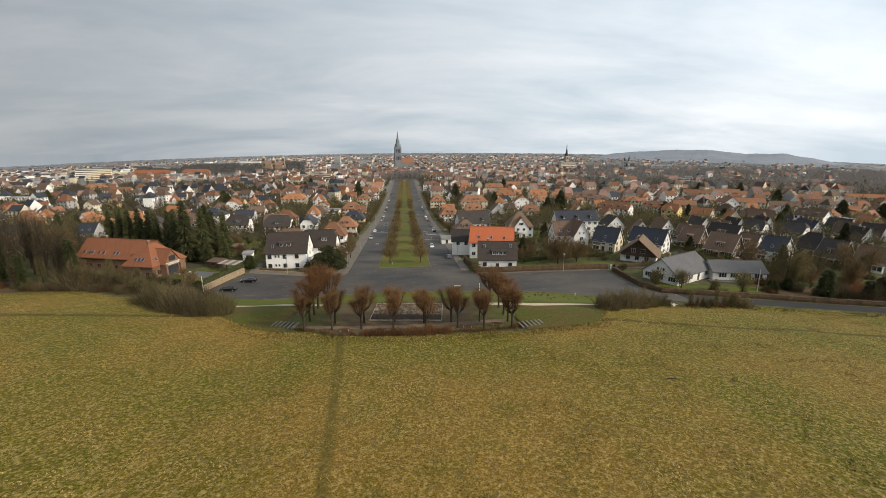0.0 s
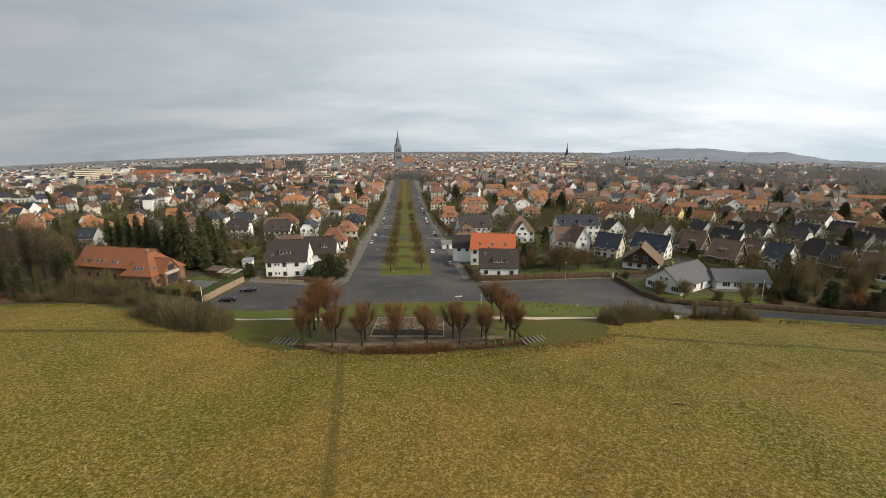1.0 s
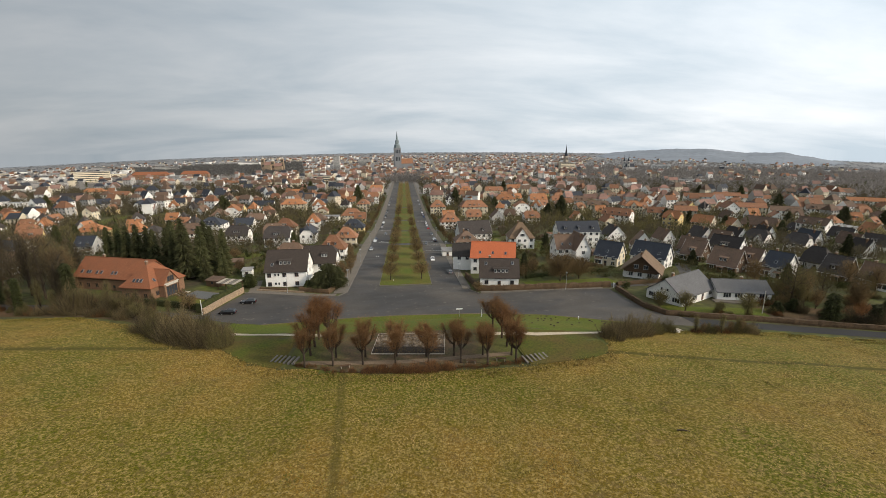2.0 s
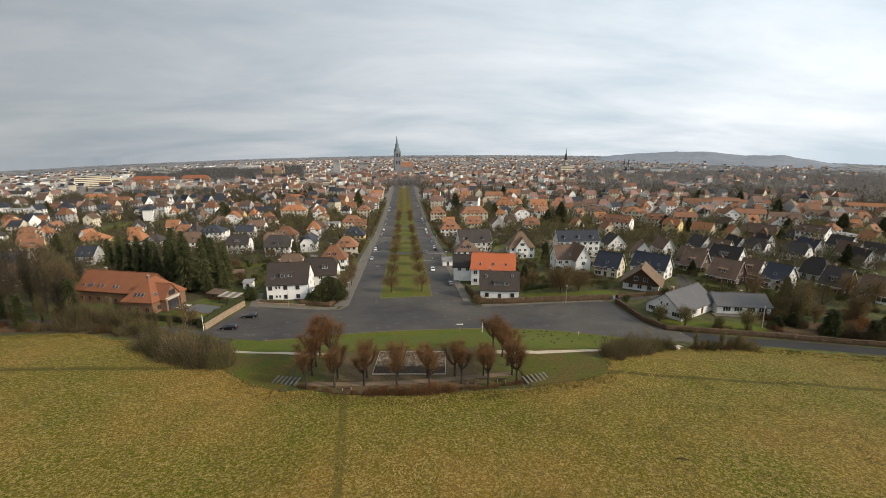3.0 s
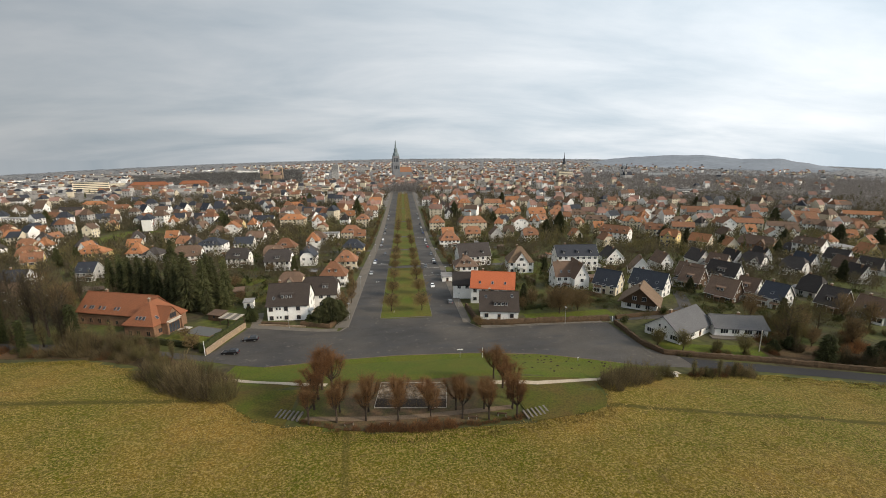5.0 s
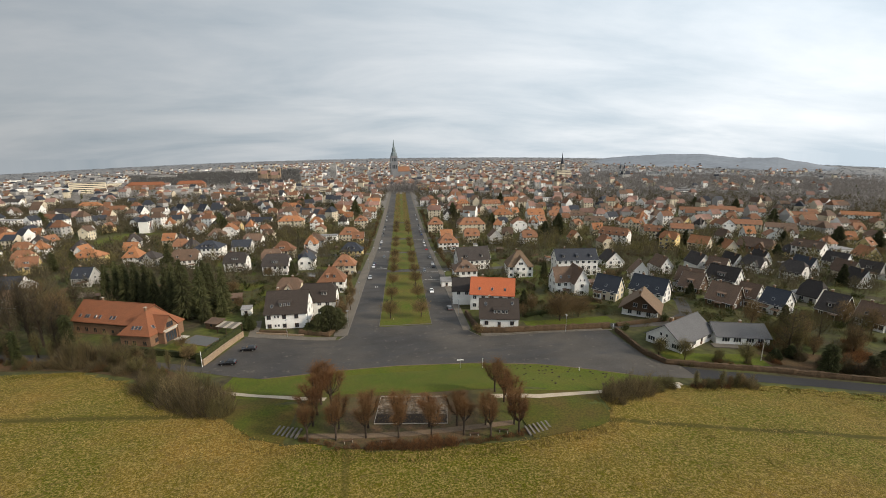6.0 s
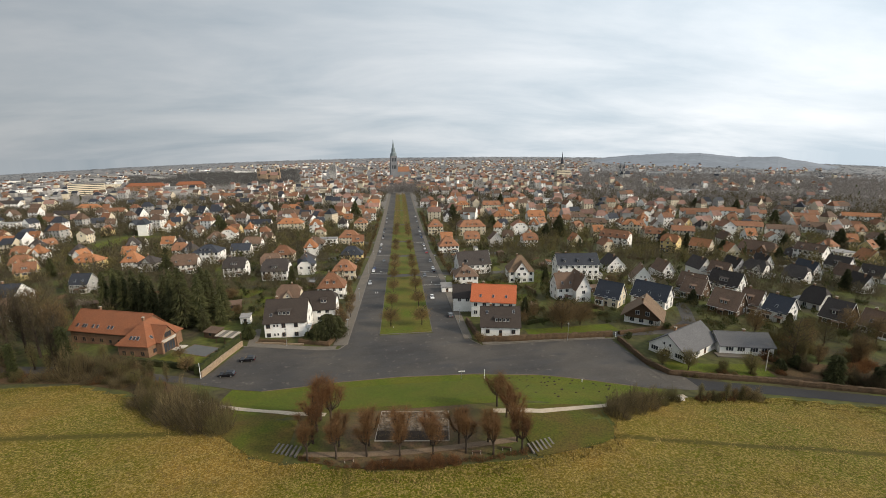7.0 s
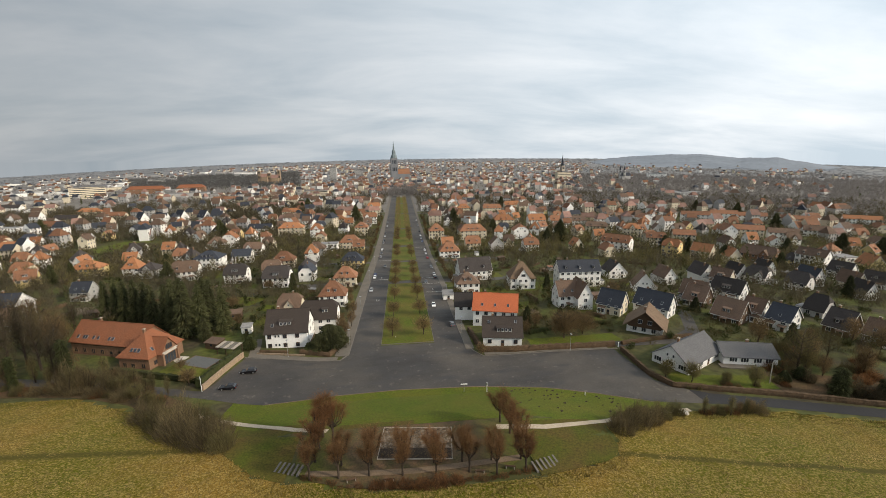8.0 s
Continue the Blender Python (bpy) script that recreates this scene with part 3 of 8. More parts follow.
ribbon("path_left", [(-52, 99.5), (-42, 94.6), (-33, 90.0), (-25.4, 86.2), (-18, 84.6)], 1.5, 0.13, GRAVEL, "pale gravel path leading to the terrace", "path")
ribbon("path_right", [(18, 81.5), (28.3, 80.4), (36, 81.4), (43, 82.6), (55, 86.5), (68, 88.4)], 1.5, 0.13, GRAVEL, "pale gravel path leading to the terrace", "path")


ribbon("undergrowth_floor", [(-60, 103.5), (-70, 109.5), (-88, 115.5), (-110, 118.5), (-140, 125.5)], 8.0, 0.05, LITTER, "brown leaf litter under the meadow-edge thicket", "leaf litter")
ribbon("thicket_floor", [(101, 99.0), (112, 96.5), (132, 89.5), (158, 79.5)], 14.0, 0.05, LITTER, "brown leaf litter under shrubs beside the road", "leaf litter")
# trodden earth under the trees, running out into grass at both ends
PLAZA, pn, pl, pb = tree_of("leaf_littered_earth")
p_geo = pn.new("ShaderNodeNewGeometry")
p_sep = pn.new("ShaderNodeSeparateXYZ")
pl.new(p_geo.outputs["Position"], p_sep.inputs[0])
p_abs = pn.new("ShaderNodeMath")
p_abs.operation = "ABSOLUTE"
pl.new(p_sep.outputs[0], p_abs.inputs[0])
p_n = noise_node(pn, pl, p_geo.outputs["Position"], 0.28, 5.0)
p_sum = pn.new("ShaderNodeMath")
p_sum.operation = "MULTIPLY_ADD"
pl.new(p_n, p_sum.inputs[0])
p_sum.inputs[1].default_value = 14.0
pl.new(p_abs.outputs[0], p_sum.inputs[2])
p_col = mixed(pn, pl, "MIX", span(pn, pl, noise_node(pn, pl, p_geo.outputs["Position"], 0.5, 5.0), 0.35, 0.65, 0.0, 1.0), (0.104, 0.061, 0.029), (0.060, 0.049, 0.014))
p_col = mixed(pn, pl, "MIX", span(pn, pl, p_sum.outputs[0], 19.0, 27.0, 0.0, 1.0), p_col, (0.066, 0.070, 0.006))
p_col = mixed(pn, pl, "MULTIPLY", 1.0, p_col, span(pn, pl, noise_node(pn, pl, p_geo.outputs["Position"], 3.0, 5.0), 0.3, 0.7, 0.65, 1.35))
pl.new(p_col, pb.inputs["Base Color"])
pb.inputs["Roughness"].default_value = 0.95


def terrace_edge(y):
    r = float(np.interp(y, (66.6, 68, 70, 72, 75, 80, 85), (5, 12, 18, 21, 22.5, 22.5, 22)))
    return -r, r + 0.4


drape("terrace", terrace_edge, [66.6, 67.3, 68, 69, 70, 71, 72, 73.5, 75, 78, 81, 83, 84.6], 0.10, PLAZA, "leaf-littered earth terrace under pollarded trees", "terrace", 22)
ribbon("terrace_path", [(-20, 72.2), (-9, 71.0), (0, 70.6), (9, 71.0), (20.5, 71.8)], 1.4, 0.16, GRAVEL_DARK, "worn gravel walk across the terrace", "path")

# ---- houses ----
def window_mesh(name, w, h, frame, bars=1):
    """A window in one piece: a proud frame with bars round recessed panes; its face looks to -y."""
    t, b = 0.07, 0.03
    xs_ = [-w / 2, -w / 2 + t]
    for i in range(bars):
        c = -w / 2 + w * (i + 1) / (bars + 1)
        xs_ += [c - b, c + b]
    xs_ += [w / 2 - t, w / 2]
    zs_ = [0, t, h - t, h]
    n = len(xs_)
    v = [(x, -0.12, z) for z in zs_ for x in xs_]
    f, s = [], []
    for r in range(3):
        for c in range(n - 1):
            q = [r * n + c, r * n + c + 1, (r + 1) * n + c + 1, (r + 1) * n + c]
            if r == 1 and c % 2 == 1:
                k = len(v)
                v += [(v[i][0], -0.03, v[i][2]) for i in q]
                f += [(q[0], q[1], k + 1, k), (q[1], q[2], k + 2, k + 1), (q[2], q[3], k + 3, k + 2), (q[3], q[0], k, k + 3), (k, k + 1, k + 2, k + 3)]
                s += [0, 0, 0, 0, 1]
            else:
                f.append(tuple(q))
                s.append(0)
    ring = list(range(n)) + [r * n + n - 1 for r in (1, 2)] + list(range(4 * n - 1, 3 * n - 1, -1)) + [r * n for r in (2, 1)]
    k = len(v)
    v += [(v[i][0], 0.10, v[i][2]) for i in ring]
    f += [(ring[i], k + i, k + (i + 1) % len(ring), ring[(i + 1) % len(ring)]) for i in range(len(ring))]
    s += [0] * len(ring)
    return mesh_of(name, v, f, [frame, GLASS], s)


WIN = window_mesh("window", 1.45, 1.55, FRAME)
WIN_SMALL = window_mesh("window_small", 0.7, 0.95, FRAME, 0)
WIN_WIDE = window_mesh("window_wide", 2.2, 1.45, FRAME, 2)
WIN_DARK = window_mesh("window_brown", 1.3, 1.45, DARK_FRAME)
door_s = Shape().box(-0.55, -0.05, 0, 0.55, 0.1, 2.1).box(-0.42, -0.07, 0.15, 0.42, 0, 0.95).box(-0.42, -0.07, 1.1, 0.42, 0, 1.95, 1)
DOOR = door_s.mesh("door", [DARK_FRAME, GLASS])
SKYLIGHT = Shape().box(-0.42, -0.6, 0, 0.42, 0.6, 0.12).box(-0.36, -0.54, 0.1, 0.36, 0.54, 0.14, 1).mesh("skylight", [METAL, GLASS])
ch = Shape().box(-0.35, -0.3, -1.2, 0.35, 0.3, 1.1).box(-0.42, -0.37, 1.1, 0.42, 0.37, 1.25, 1).tube((0, 0, 1.25), (0, 0, 1.5), 0.13, 0.11, 6, 1)
CHIMNEY = ch.mesh("chimney", [WALL["brick"], STONE])
DORMER = {}


def dormer_mesh(tile, wide):
    key = (tile, wide)
    if key not in DORMER:
        w, s = wide / 2, Shape()
        s.box(-w, 0.0, -0.3, w, 2.6, 1.5, 0)
        s.plate([(-w - 0.2, -0.25, 1.56), (w + 0.2, -0.25, 1.56), (w + 0.2, 3.0, 2.0), (-w - 0.2, 3.0, 2.0)], 0.14, 1)
        n = max(1, int(wide / 1.1))
        for i in range(n):
            c = -w + wide * (i + 0.5) / n
            s.box(c - 0.48, -0.06, 0.22, c + 0.48, 0.05, 1.38, 2)
            s.box(c - 0.36, -0.08, 0.34, c + 0.36, 0.0, 1.26, 3)
        DORMER[key] = s.mesh("dormer", [ROOF[tile], ROOF[tile], FRAME, GLASS])
    return DORMER[key]


def body_mesh(w, d, eave, rise, kind, wall, low=-1.6):
    a, b, s = w / 2, d / 2, Shape()
    v = [(-a, -b, low), (a, -b, low), (a, b, low), (-a, b, low), (-a, -b, eave), (a, -b, eave), (a, b, eave), (-a, b, eave)]
    f = [(3, 2, 1, 0), (0, 1, 5, 4), (2, 3, 7, 6)]
    if kind == "gable":
        v += [(-a, 0, eave + rise - 0.1), (a, 0, eave + rise - 0.1)]
        f += [(1, 2, 6, 9, 5), (3, 0, 4, 8, 7), (4, 5, 9, 8), (6, 7, 8, 9)]
    elif kind == "half":
        k = 0.6
        v += [(-a, -b * (1 - k), eave + rise * k), (-a, b * (1 - k), eave + rise * k), (a, -b * (1 - k), eave + rise * k), (a, b * (1 - k), eave + rise * k)]
        f += [(1, 2, 6, 11, 10, 5), (3, 0, 4, 8, 9, 7), (4, 5, 10, 8), (6, 7, 9, 11), (8, 10, 11, 9)]
    else:
        f += [(1, 2, 6, 5), (3, 0, 4, 7), (4, 5, 6, 7)]
    return s.add(v, f).mesh("wall", wall)


def roof_mesh(w, d, eave, rise, kind, tile, over=0.45):
    a, b, s = w / 2 + over, d / 2 + over, Shape()
    k = rise / (d / 2)
    e, top, th = eave - over * k + 0.12, eave + rise + 0.12, 0.22
    if kind == "flat":
        a, b = w / 2 + 0.2, d / 2 + 0.2
        s.box(-a, -b, eave, a, b, eave + 0.35).box(-a + 0.4, -b + 0.4, eave + 0.34, a - 0.4, b - 0.4, eave + 0.37)
        return s.mesh("roof", tile)
    if kind == "gable":
        s.plate([(-a, -b, e), (a, -b, e), (a, 0, top), (-a, 0, top)], th)
        s.plate([(-a, 0, top), (a, 0, top), (a, b, e), (-a, b, e)], th)
    elif kind == "half":
        m, q = 0.6, 0.5
        ym, zm = b * (1 - m), e + (top - e) * m
        r = a - min(1.9, a * 0.35)
        s.plate([(-a, -b, e), (a, -b, e), (a, -ym, zm), (r, 0, top), (-r, 0, top), (-a, -ym, zm)], th)
        s.plate([(a, b, e), (-a, b, e), (-a, ym, zm), (-r, 0, top), (r, 0, top), (a, ym, zm)], th)
        s.plate([(a, -ym, zm), (a, ym, zm), (r, 0, top)], th)
        s.plate([(-a, ym, zm), (-a, -ym, zm), (-r, 0, top)], th)
    else:
        r = max(a - b, 0.15)
        s.plate([(-a, -b, e), (a, -b, e), (r, 0, top), (-r, 0, top)], th)
        s.plate([(a, b, e), (-a, b, e), (-r, 0, top), (r, 0, top)], th)
        s.plate([(a, -b, e), (a, b, e), (r, 0, top)], th)
        s.plate([(-a, b, e), (-a, -b, e), (-r, 0, top)], th)
    if kind != "flat":
        r = a if kind == "gable" else (a - min(1.9, a * 0.35) if kind == "half" else max(a - b, 0.15))
        s.tube((-r, 0, top + 0.02), (r, 0, top + 0.02), 0.13, 0.13, 5)
    return s.mesh("roof", tile)


def gablet_meshes(gw, deep, eave, rise, wall, tile):
    """A cross gable: its walls, and its roof with the ridge running back along y."""
    w, s, r = gw / 2, Shape(), Shape()
    v = [(-w, 0, -1.2), (w, 0, -1.2), (w, deep, -1.2), (-w, deep, -1.2), (-w, 0, eave), (w, 0, eave), (w, deep, eave), (-w, deep, eave), (0, 0, eave + rise - 0.1), (0, deep, eave + rise - 0.1)]
    s.add(v, [(0, 1, 5, 8, 4), (1, 2, 6, 5), (3, 0, 4, 7), (4, 8, 9, 7), (8, 5, 6, 9)])
    k, o = rise / w, 0.32
    for q in (-1, 1):
        a, b, c, d = (q * (w + o), -o, eave - o * k + 0.12), (0, -o, eave + rise + 0.12), (0, deep, eave + rise + 0.12), (q * (w + o), deep, eave - o * k + 0.12)
        r.plate([a, b, c, d] if q > 0 else [d, c, b, a], 0.18)
    return s.mesh("gablet_wall", WALL[wall]), r.mesh("gablet_roof", ROOF[tile])


def verge_mesh(w, d, eave, rise, over=0.45):
    """Pale boards along both gable ends and both eaves."""
    a, b, s = w / 2 + over + 0.02, d / 2 + over, Shape()
    k = rise / (d / 2)
    e, top = eave - over * k + 0.02, eave + rise + 0.02
    for x in (-a - 0.03, a - 0.02):
        for q in (-1, 1):
            pts = [(x, q * b, e - 0.2), (x, q * b, e + 0.06), (x, 0, top + 0.06), (x, 0, top - 0.2)]
            s.add(pts + [(x + 0.05, y, z) for _, y, z in pts], [(0, 1, 2, 3), (7, 6, 5, 4), (0, 4, 5, 1), (1, 5, 6, 2), (3, 2, 6, 7), (0, 3, 7, 4)])
    for q in (-1, 1):
        s.tube((-a, q * (b + 0.05), e - 0.02), (a, q * (b + 0.05), e - 0.02), 0.08, 0.08, 5)
    return s.mesh("bargeboard", FRAME)


PORCH = Shape().box(-1.1, -1.5, -1.0, 1.1, 0.0, 0.12).box(-1.05, -1.45, 0.12, -0.93, -1.33, 2.4).box(0.93, -1.45, 0.12, 1.05, -1.33, 2.4).plate([(-1.3, -1.7, 2.5), (1.3, -1.7, 2.5), (1.3, 0.0, 2.95), (-1.3, 0.0, 2.95)], 0.12, 1).mesh("porch", [STONE, ROOF["brown"]])
ANNEX = Shape().box(-1.7, -2.8, -1.2, 1.7, 2.8, 2.5).box(-1.85, -2.95, 2.5, 1.85, 2.95, 2.72, 1).box(-1.25, -2.86, 0.0, 1.25, -2.78, 2.1, 2).mesh("annex", [WALL["white"], ROOF["flat"], FRAME])
BAY = Shape().box(-1.4, -1.1, -1.0, 1.4, 0.0, 2.9).box(-1.2, -1.15, 0.9, -0.1, -1.05, 2.4, 1).box(0.1, -1.15, 0.9, 1.2, -1.05, 2.4, 1).plate([(-1.6, -1.35, 2.95), (1.6, -1.35, 2.95), (1.6, 0.0, 3.5), (-1.6, 0.0, 3.5)], 0.12, 2).mesh("bay", [WALL["white"], GLASS, ROOF["brown"]])
BALCONY = Shape().box(-1.9, -1.3, -0.14, 1.9, 0.0, 0.0).box(-1.9, -1.3, 0.0, -1.84, 0.0, 0.95).box(1.84, -1.3, 0.0, 1.9, 0.0, 0.95).box(-1.84, -1.3, 0.0, 1.84, -1.24, 0.95).mesh("balcony", WALL["white"])


WALL_WORD = {"white": "white-rendered", "cream": "cream-rendered", "yellow": "yellow-rendered", "grey": "grey-rendered", "brick": "red-brown brick", "timber": "dark timber-clad"}
ROOF_WORD = {"grey": "grey tiled", "umber": "dark brown tiled", "tan": "tan-brown tiled", "orange": "orange tiled", "clay": "orange tiled", "bright": "bright orange tiled", "red": "weathered red tiled", "brown": "brown tiled", "dark": "dark tiled", "slate": "blue-grey slate", "flat": "flat"}
KIND_WORD = {"gable": "gabled roof", "hip": "hipped roof", "half": "half-hipped roof", "flat": "roof"}
PLOTS = []


def house(x, y, rz, w, d, eave, rise, kind="gable", wall="white", tile="red", rows=2, cols=4, dormers=0, chimneys=1, skylights=0, win=None, label="", base=None, seen="front side", gable_window=True):
    """One house: walls, roof, its windows, dormers, chimneys. The ridge runs along its own x; it looks to -y before it is turned by rz."""
    PLOTS.append((x, y, max(w, d) / 2))
    h = new("house")
    h.matrix_basis = pose(x, y, ground_z(x, y) if base is None else base, 0, 0, rz)
    word = label or f"{WALL_WORD[wall]} house with {ROOF_WORD[tile]} {KIND_WORD[kind]}"
    tagged(h, word, "house", "houses of the town")
    put("wall", body_mesh(w, d, eave, rise, kind, WALL[wall]), h)
    put("roof", roof_mesh(w, d, eave, rise, kind, ROOF[tile]), h)
    pane = win or WIN
    step = eave / rows
    for r in range(rows):
        z = r * step + min(1.0, step * 0.32)
        for c in range(cols):
            u = -w / 2 + w * (c + 0.5) / cols
            for turn, off in ((0, -d / 2), (180, d / 2)):
                if turn == 180 and "back" not in seen:
                    continue
                if r == 0 and c == cols // 2 and turn == 0:
                    put("door", DOOR, h, u, off, 0.1, turn)
                else:
                    put("window", pane, h, u, off, z, turn)
        if math.hypot(x, y) > 320 and r < rows - 1:
            continue
        n = max(1, int(d / (3.6 if math.hypot(x, y) < 260 else 6.0)))
        for c in range(n):
            v = -d / 2 + d * (c + 0.5) / n
            put("window", pane, h, w / 2, v, z, 90)
            put("window", pane, h, -w / 2, v, z, -90)
    if kind in ("gable", "half") and rise > 2.6 and gable_window:
        for s_, t_ in ((1, 90), (-1, -90)):
            if rise > 4.2:
                put("window", WIN_SMALL, h, s_ * w / 2, -0.9, eave + 0.7, t_)
                put("window", WIN_SMALL, h, s_ * w / 2, 0.9, eave + 0.7, t_)
            else:
                put("window", WIN_SMALL, h, s_ * w / 2, 0, eave + 0.6, t_)
    k = rise / (d / 2) if kind != "flat" else 0
    own = random.Random(int(x * 13 + y * 7))
    away = math.hypot(x, y)
    if not label and kind != "flat" and away < 640:
        pick = own.random()
        if kind == "gable" and away < 420:
            put("bargeboard", verge_mesh(w, d, eave, rise), h)
        if kind in ("hip", "half") and not dormers and not skylights and w > 9.5:
            if pick < 0.62:
                gw = min(5.0, w * 0.40)
                gr = min(gw * 0.62, rise - 0.7)
                u = own.choice((0.0, -w * 0.2, w * 0.2)) if kind == "half" else 0.0
                for nm, me in zip(("gablet_wall", "gablet_roof"), gablet_meshes(gw, d / 2, eave + 0.4, gr, wall, tile)):
                    put(nm, me, h, u, -d / 2 - 0.35, 0)
                put("window", WIN_SMALL, h, u, -d / 2 - 0.35, eave + 0.5)
                for r in range(rows):
                    put("window", pane, h, u, -d / 2 - 0.35, r * step + min(1.0, step * 0.32))
            else:
                dormers = 2 if w > 11 else 1
        elif kind == "gable" and not dormers and not skylights and away < 330:
            dormers, skylights = (1, 0) if pick < 0.5 else (0, 2)
        if away < 420:
            if own.random() < 0.45:
                put("bay", BAY, h, own.choice((-0.27, 0.27)) * w, -d / 2, 0)
            if own.random() < 0.5:
                put("porch", PORCH, h, -w / 2 + w * (cols // 2 + 0.5) / cols, -d / 2, 0)
            if own.random() < 0.35:
                put("annex", ANNEX, h, own.choice((-1, 1)) * (w / 2 + 1.7), own.uniform(-1, 1), 0)
            if rows > 1 and own.random() < 0.4:
                put("balcony", BALCONY, h, own.choice((-0.25, 0.25)) * w, -d / 2, step + 0.05)
    for i in range(dormers):
        u = -w / 2 + w * (i + 0.5) / dormers
        if kind in ("hip",):
            u *= 0.5
        wide = 1.3 if dormers > 1 else min(3.4, w * 0.3)
        put("dormer", dormer_mesh(tile, wide), h, u, -d / 2 + 0.9, eave + 0.9 * k + 0.1)
    for i in range(skylights):
        u = -w / 2 + w * (i + 0.7) / (skylights + 0.4)
        if kind == "hip":
            u *= 0.55
        ob = put("skylight", SKYLIGHT, h)
        ob.matrix_basis = pose(u, -d * 0.36, eave + d * 0.14 * k + 0.16, math.degrees(math.atan(k)), 0, 0)
    for i in range(chimneys if kind != "flat" else 0):
        u = (-0.25 + 0.5 * i) * w
        if kind == "hip":
            u *= 0.4
        put("chimney", CHIMNEY, h, u, 0.5, eave + rise - 0.5 * k + 0.3)
    return h


# ---- trees ----
def limb_shape(s, segs, n=5):
    for a, b, ra, rb in segs:
        s.tube(a, b, ra, rb, n, 0, False)


def twig_faces(v, f, a, way, length, width, rng):
    """One thin twig as a long triangle."""
    side = way.cross(Vector((rng.uniform(-1, 1), rng.uniform(-1, 1), rng.uniform(-1, 1)))).normalized() * width
    n = len(v)
    v += [tuple(a - side), tuple(a + side), tuple(a + way * length)]
    f.append((n, n + 1, n + 2))


def crown_mesh(rng, twigs, centre, rx, rz, root, reach, width, twig, seed, hollow=0.35, axis=0.25):
    """Fine twigs that fill an uneven egg-shaped crown, each growing away from the root point."""
    v, f = [], []
    made = 0
    while made < twigs:
        d = Vector((rng.gauss(0, 1), rng.gauss(0, 1), rng.gauss(0, 1))).normalized()
        lobe = 0.74 + 0.55 * noise.noise((d.x * 1.7 + seed, d.y * 1.7, d.z * 1.7)) + 0.30 * noise.noise((d.x * 4 + seed, d.y * 4, d.z * 4))
        k = (hollow + (1 - hollow) * rng.random() ** 0.6) * lobe
        tip = Vector((d.x * rx * k, d.y * rx * k, centre + d.z * rz * k))
        way = (tip - Vector((tip.x * axis, tip.y * axis, root))).normalized()
        way = (way + Vector((rng.gauss(0, 0.38), rng.gauss(0, 0.38), rng.gauss(0, 0.38)))).normalized()
        ln = reach * rng.uniform(0.55, 1.1)
        twig_faces(v, f, tip - way * ln, way, ln, width * rng.uniform(0.6, 1.4), rng)
        made += 1
    return mesh_of("crown", v, f, twig)


def bare_tree(seed, height, spread, twig, label, limbs=9, twigs=1900, lift=0.24, width=0.024, reach=1.5, squat=1.0):
    """A leafless tree: a tapered trunk with limbs that fork, and a crown of fine twigs."""
    rng = random.Random(seed)
    t = new("tree")
    segs = []
    lean = Vector((rng.uniform(-0.04, 0.04), rng.uniform(-0.04, 0.04), 1))
    top = height * 0.85
    r0 = height * 0.017 + 0.04
    p, n = Vector((0, 0, -0.4)), 5
    for i in range(n):
        q = lean * (top * (i + 1) / n) + Vector((rng.uniform(-0.15, 0.15), rng.uniform(-0.15, 0.15), 0))
        segs.append((p, q, r0 * (1 - i / n) + 0.02, r0 * (1 - (i + 1) / n) + 0.02))
        p = q
    for i in range(limbs):
        z = height * (lift + (0.72 - lift) * i / limbs)
        ang = i * 2.4 + rng.uniform(-0.4, 0.4)
        size = spread * (0.95 - 0.45 * abs(i / limbs - 0.3)) * rng.uniform(0.7, 1.0)
        rise = rng.uniform(0.6, 1.1) * size
        a = lean * z
        m = a + Vector((math.cos(ang) * size * 0.5, math.sin(ang) * size * 0.5, rise * 0.45))
        b = a + Vector((math.cos(ang) * size * 0.9, math.sin(ang) * size * 0.9, min(rise, height * 0.95 - z)))
        segs += [(a, m, r0 * 0.42, r0 * 0.26), (m, b, r0 * 0.26, 0.015)]
        for j in range(3):
            c = m + Vector((rng.uniform(-1, 1), rng.uniform(-1, 1), rng.uniform(0.2, 1.1))) * size * 0.45
            segs.append((m, c, r0 * 0.18, 0.012))
    s = Shape()
    limb_shape(s, segs)
    put("trunk", s.mesh("trunk", BARK), t)
    low = height * lift * 0.8
    put("crown", crown_mesh(rng, twigs, (height + low) / 2, spread * 1.1, (height - low) / 2 * 1.08, low, reach, width, twig, seed), t)
    return tagged(t, label, "tree", "bare trees")


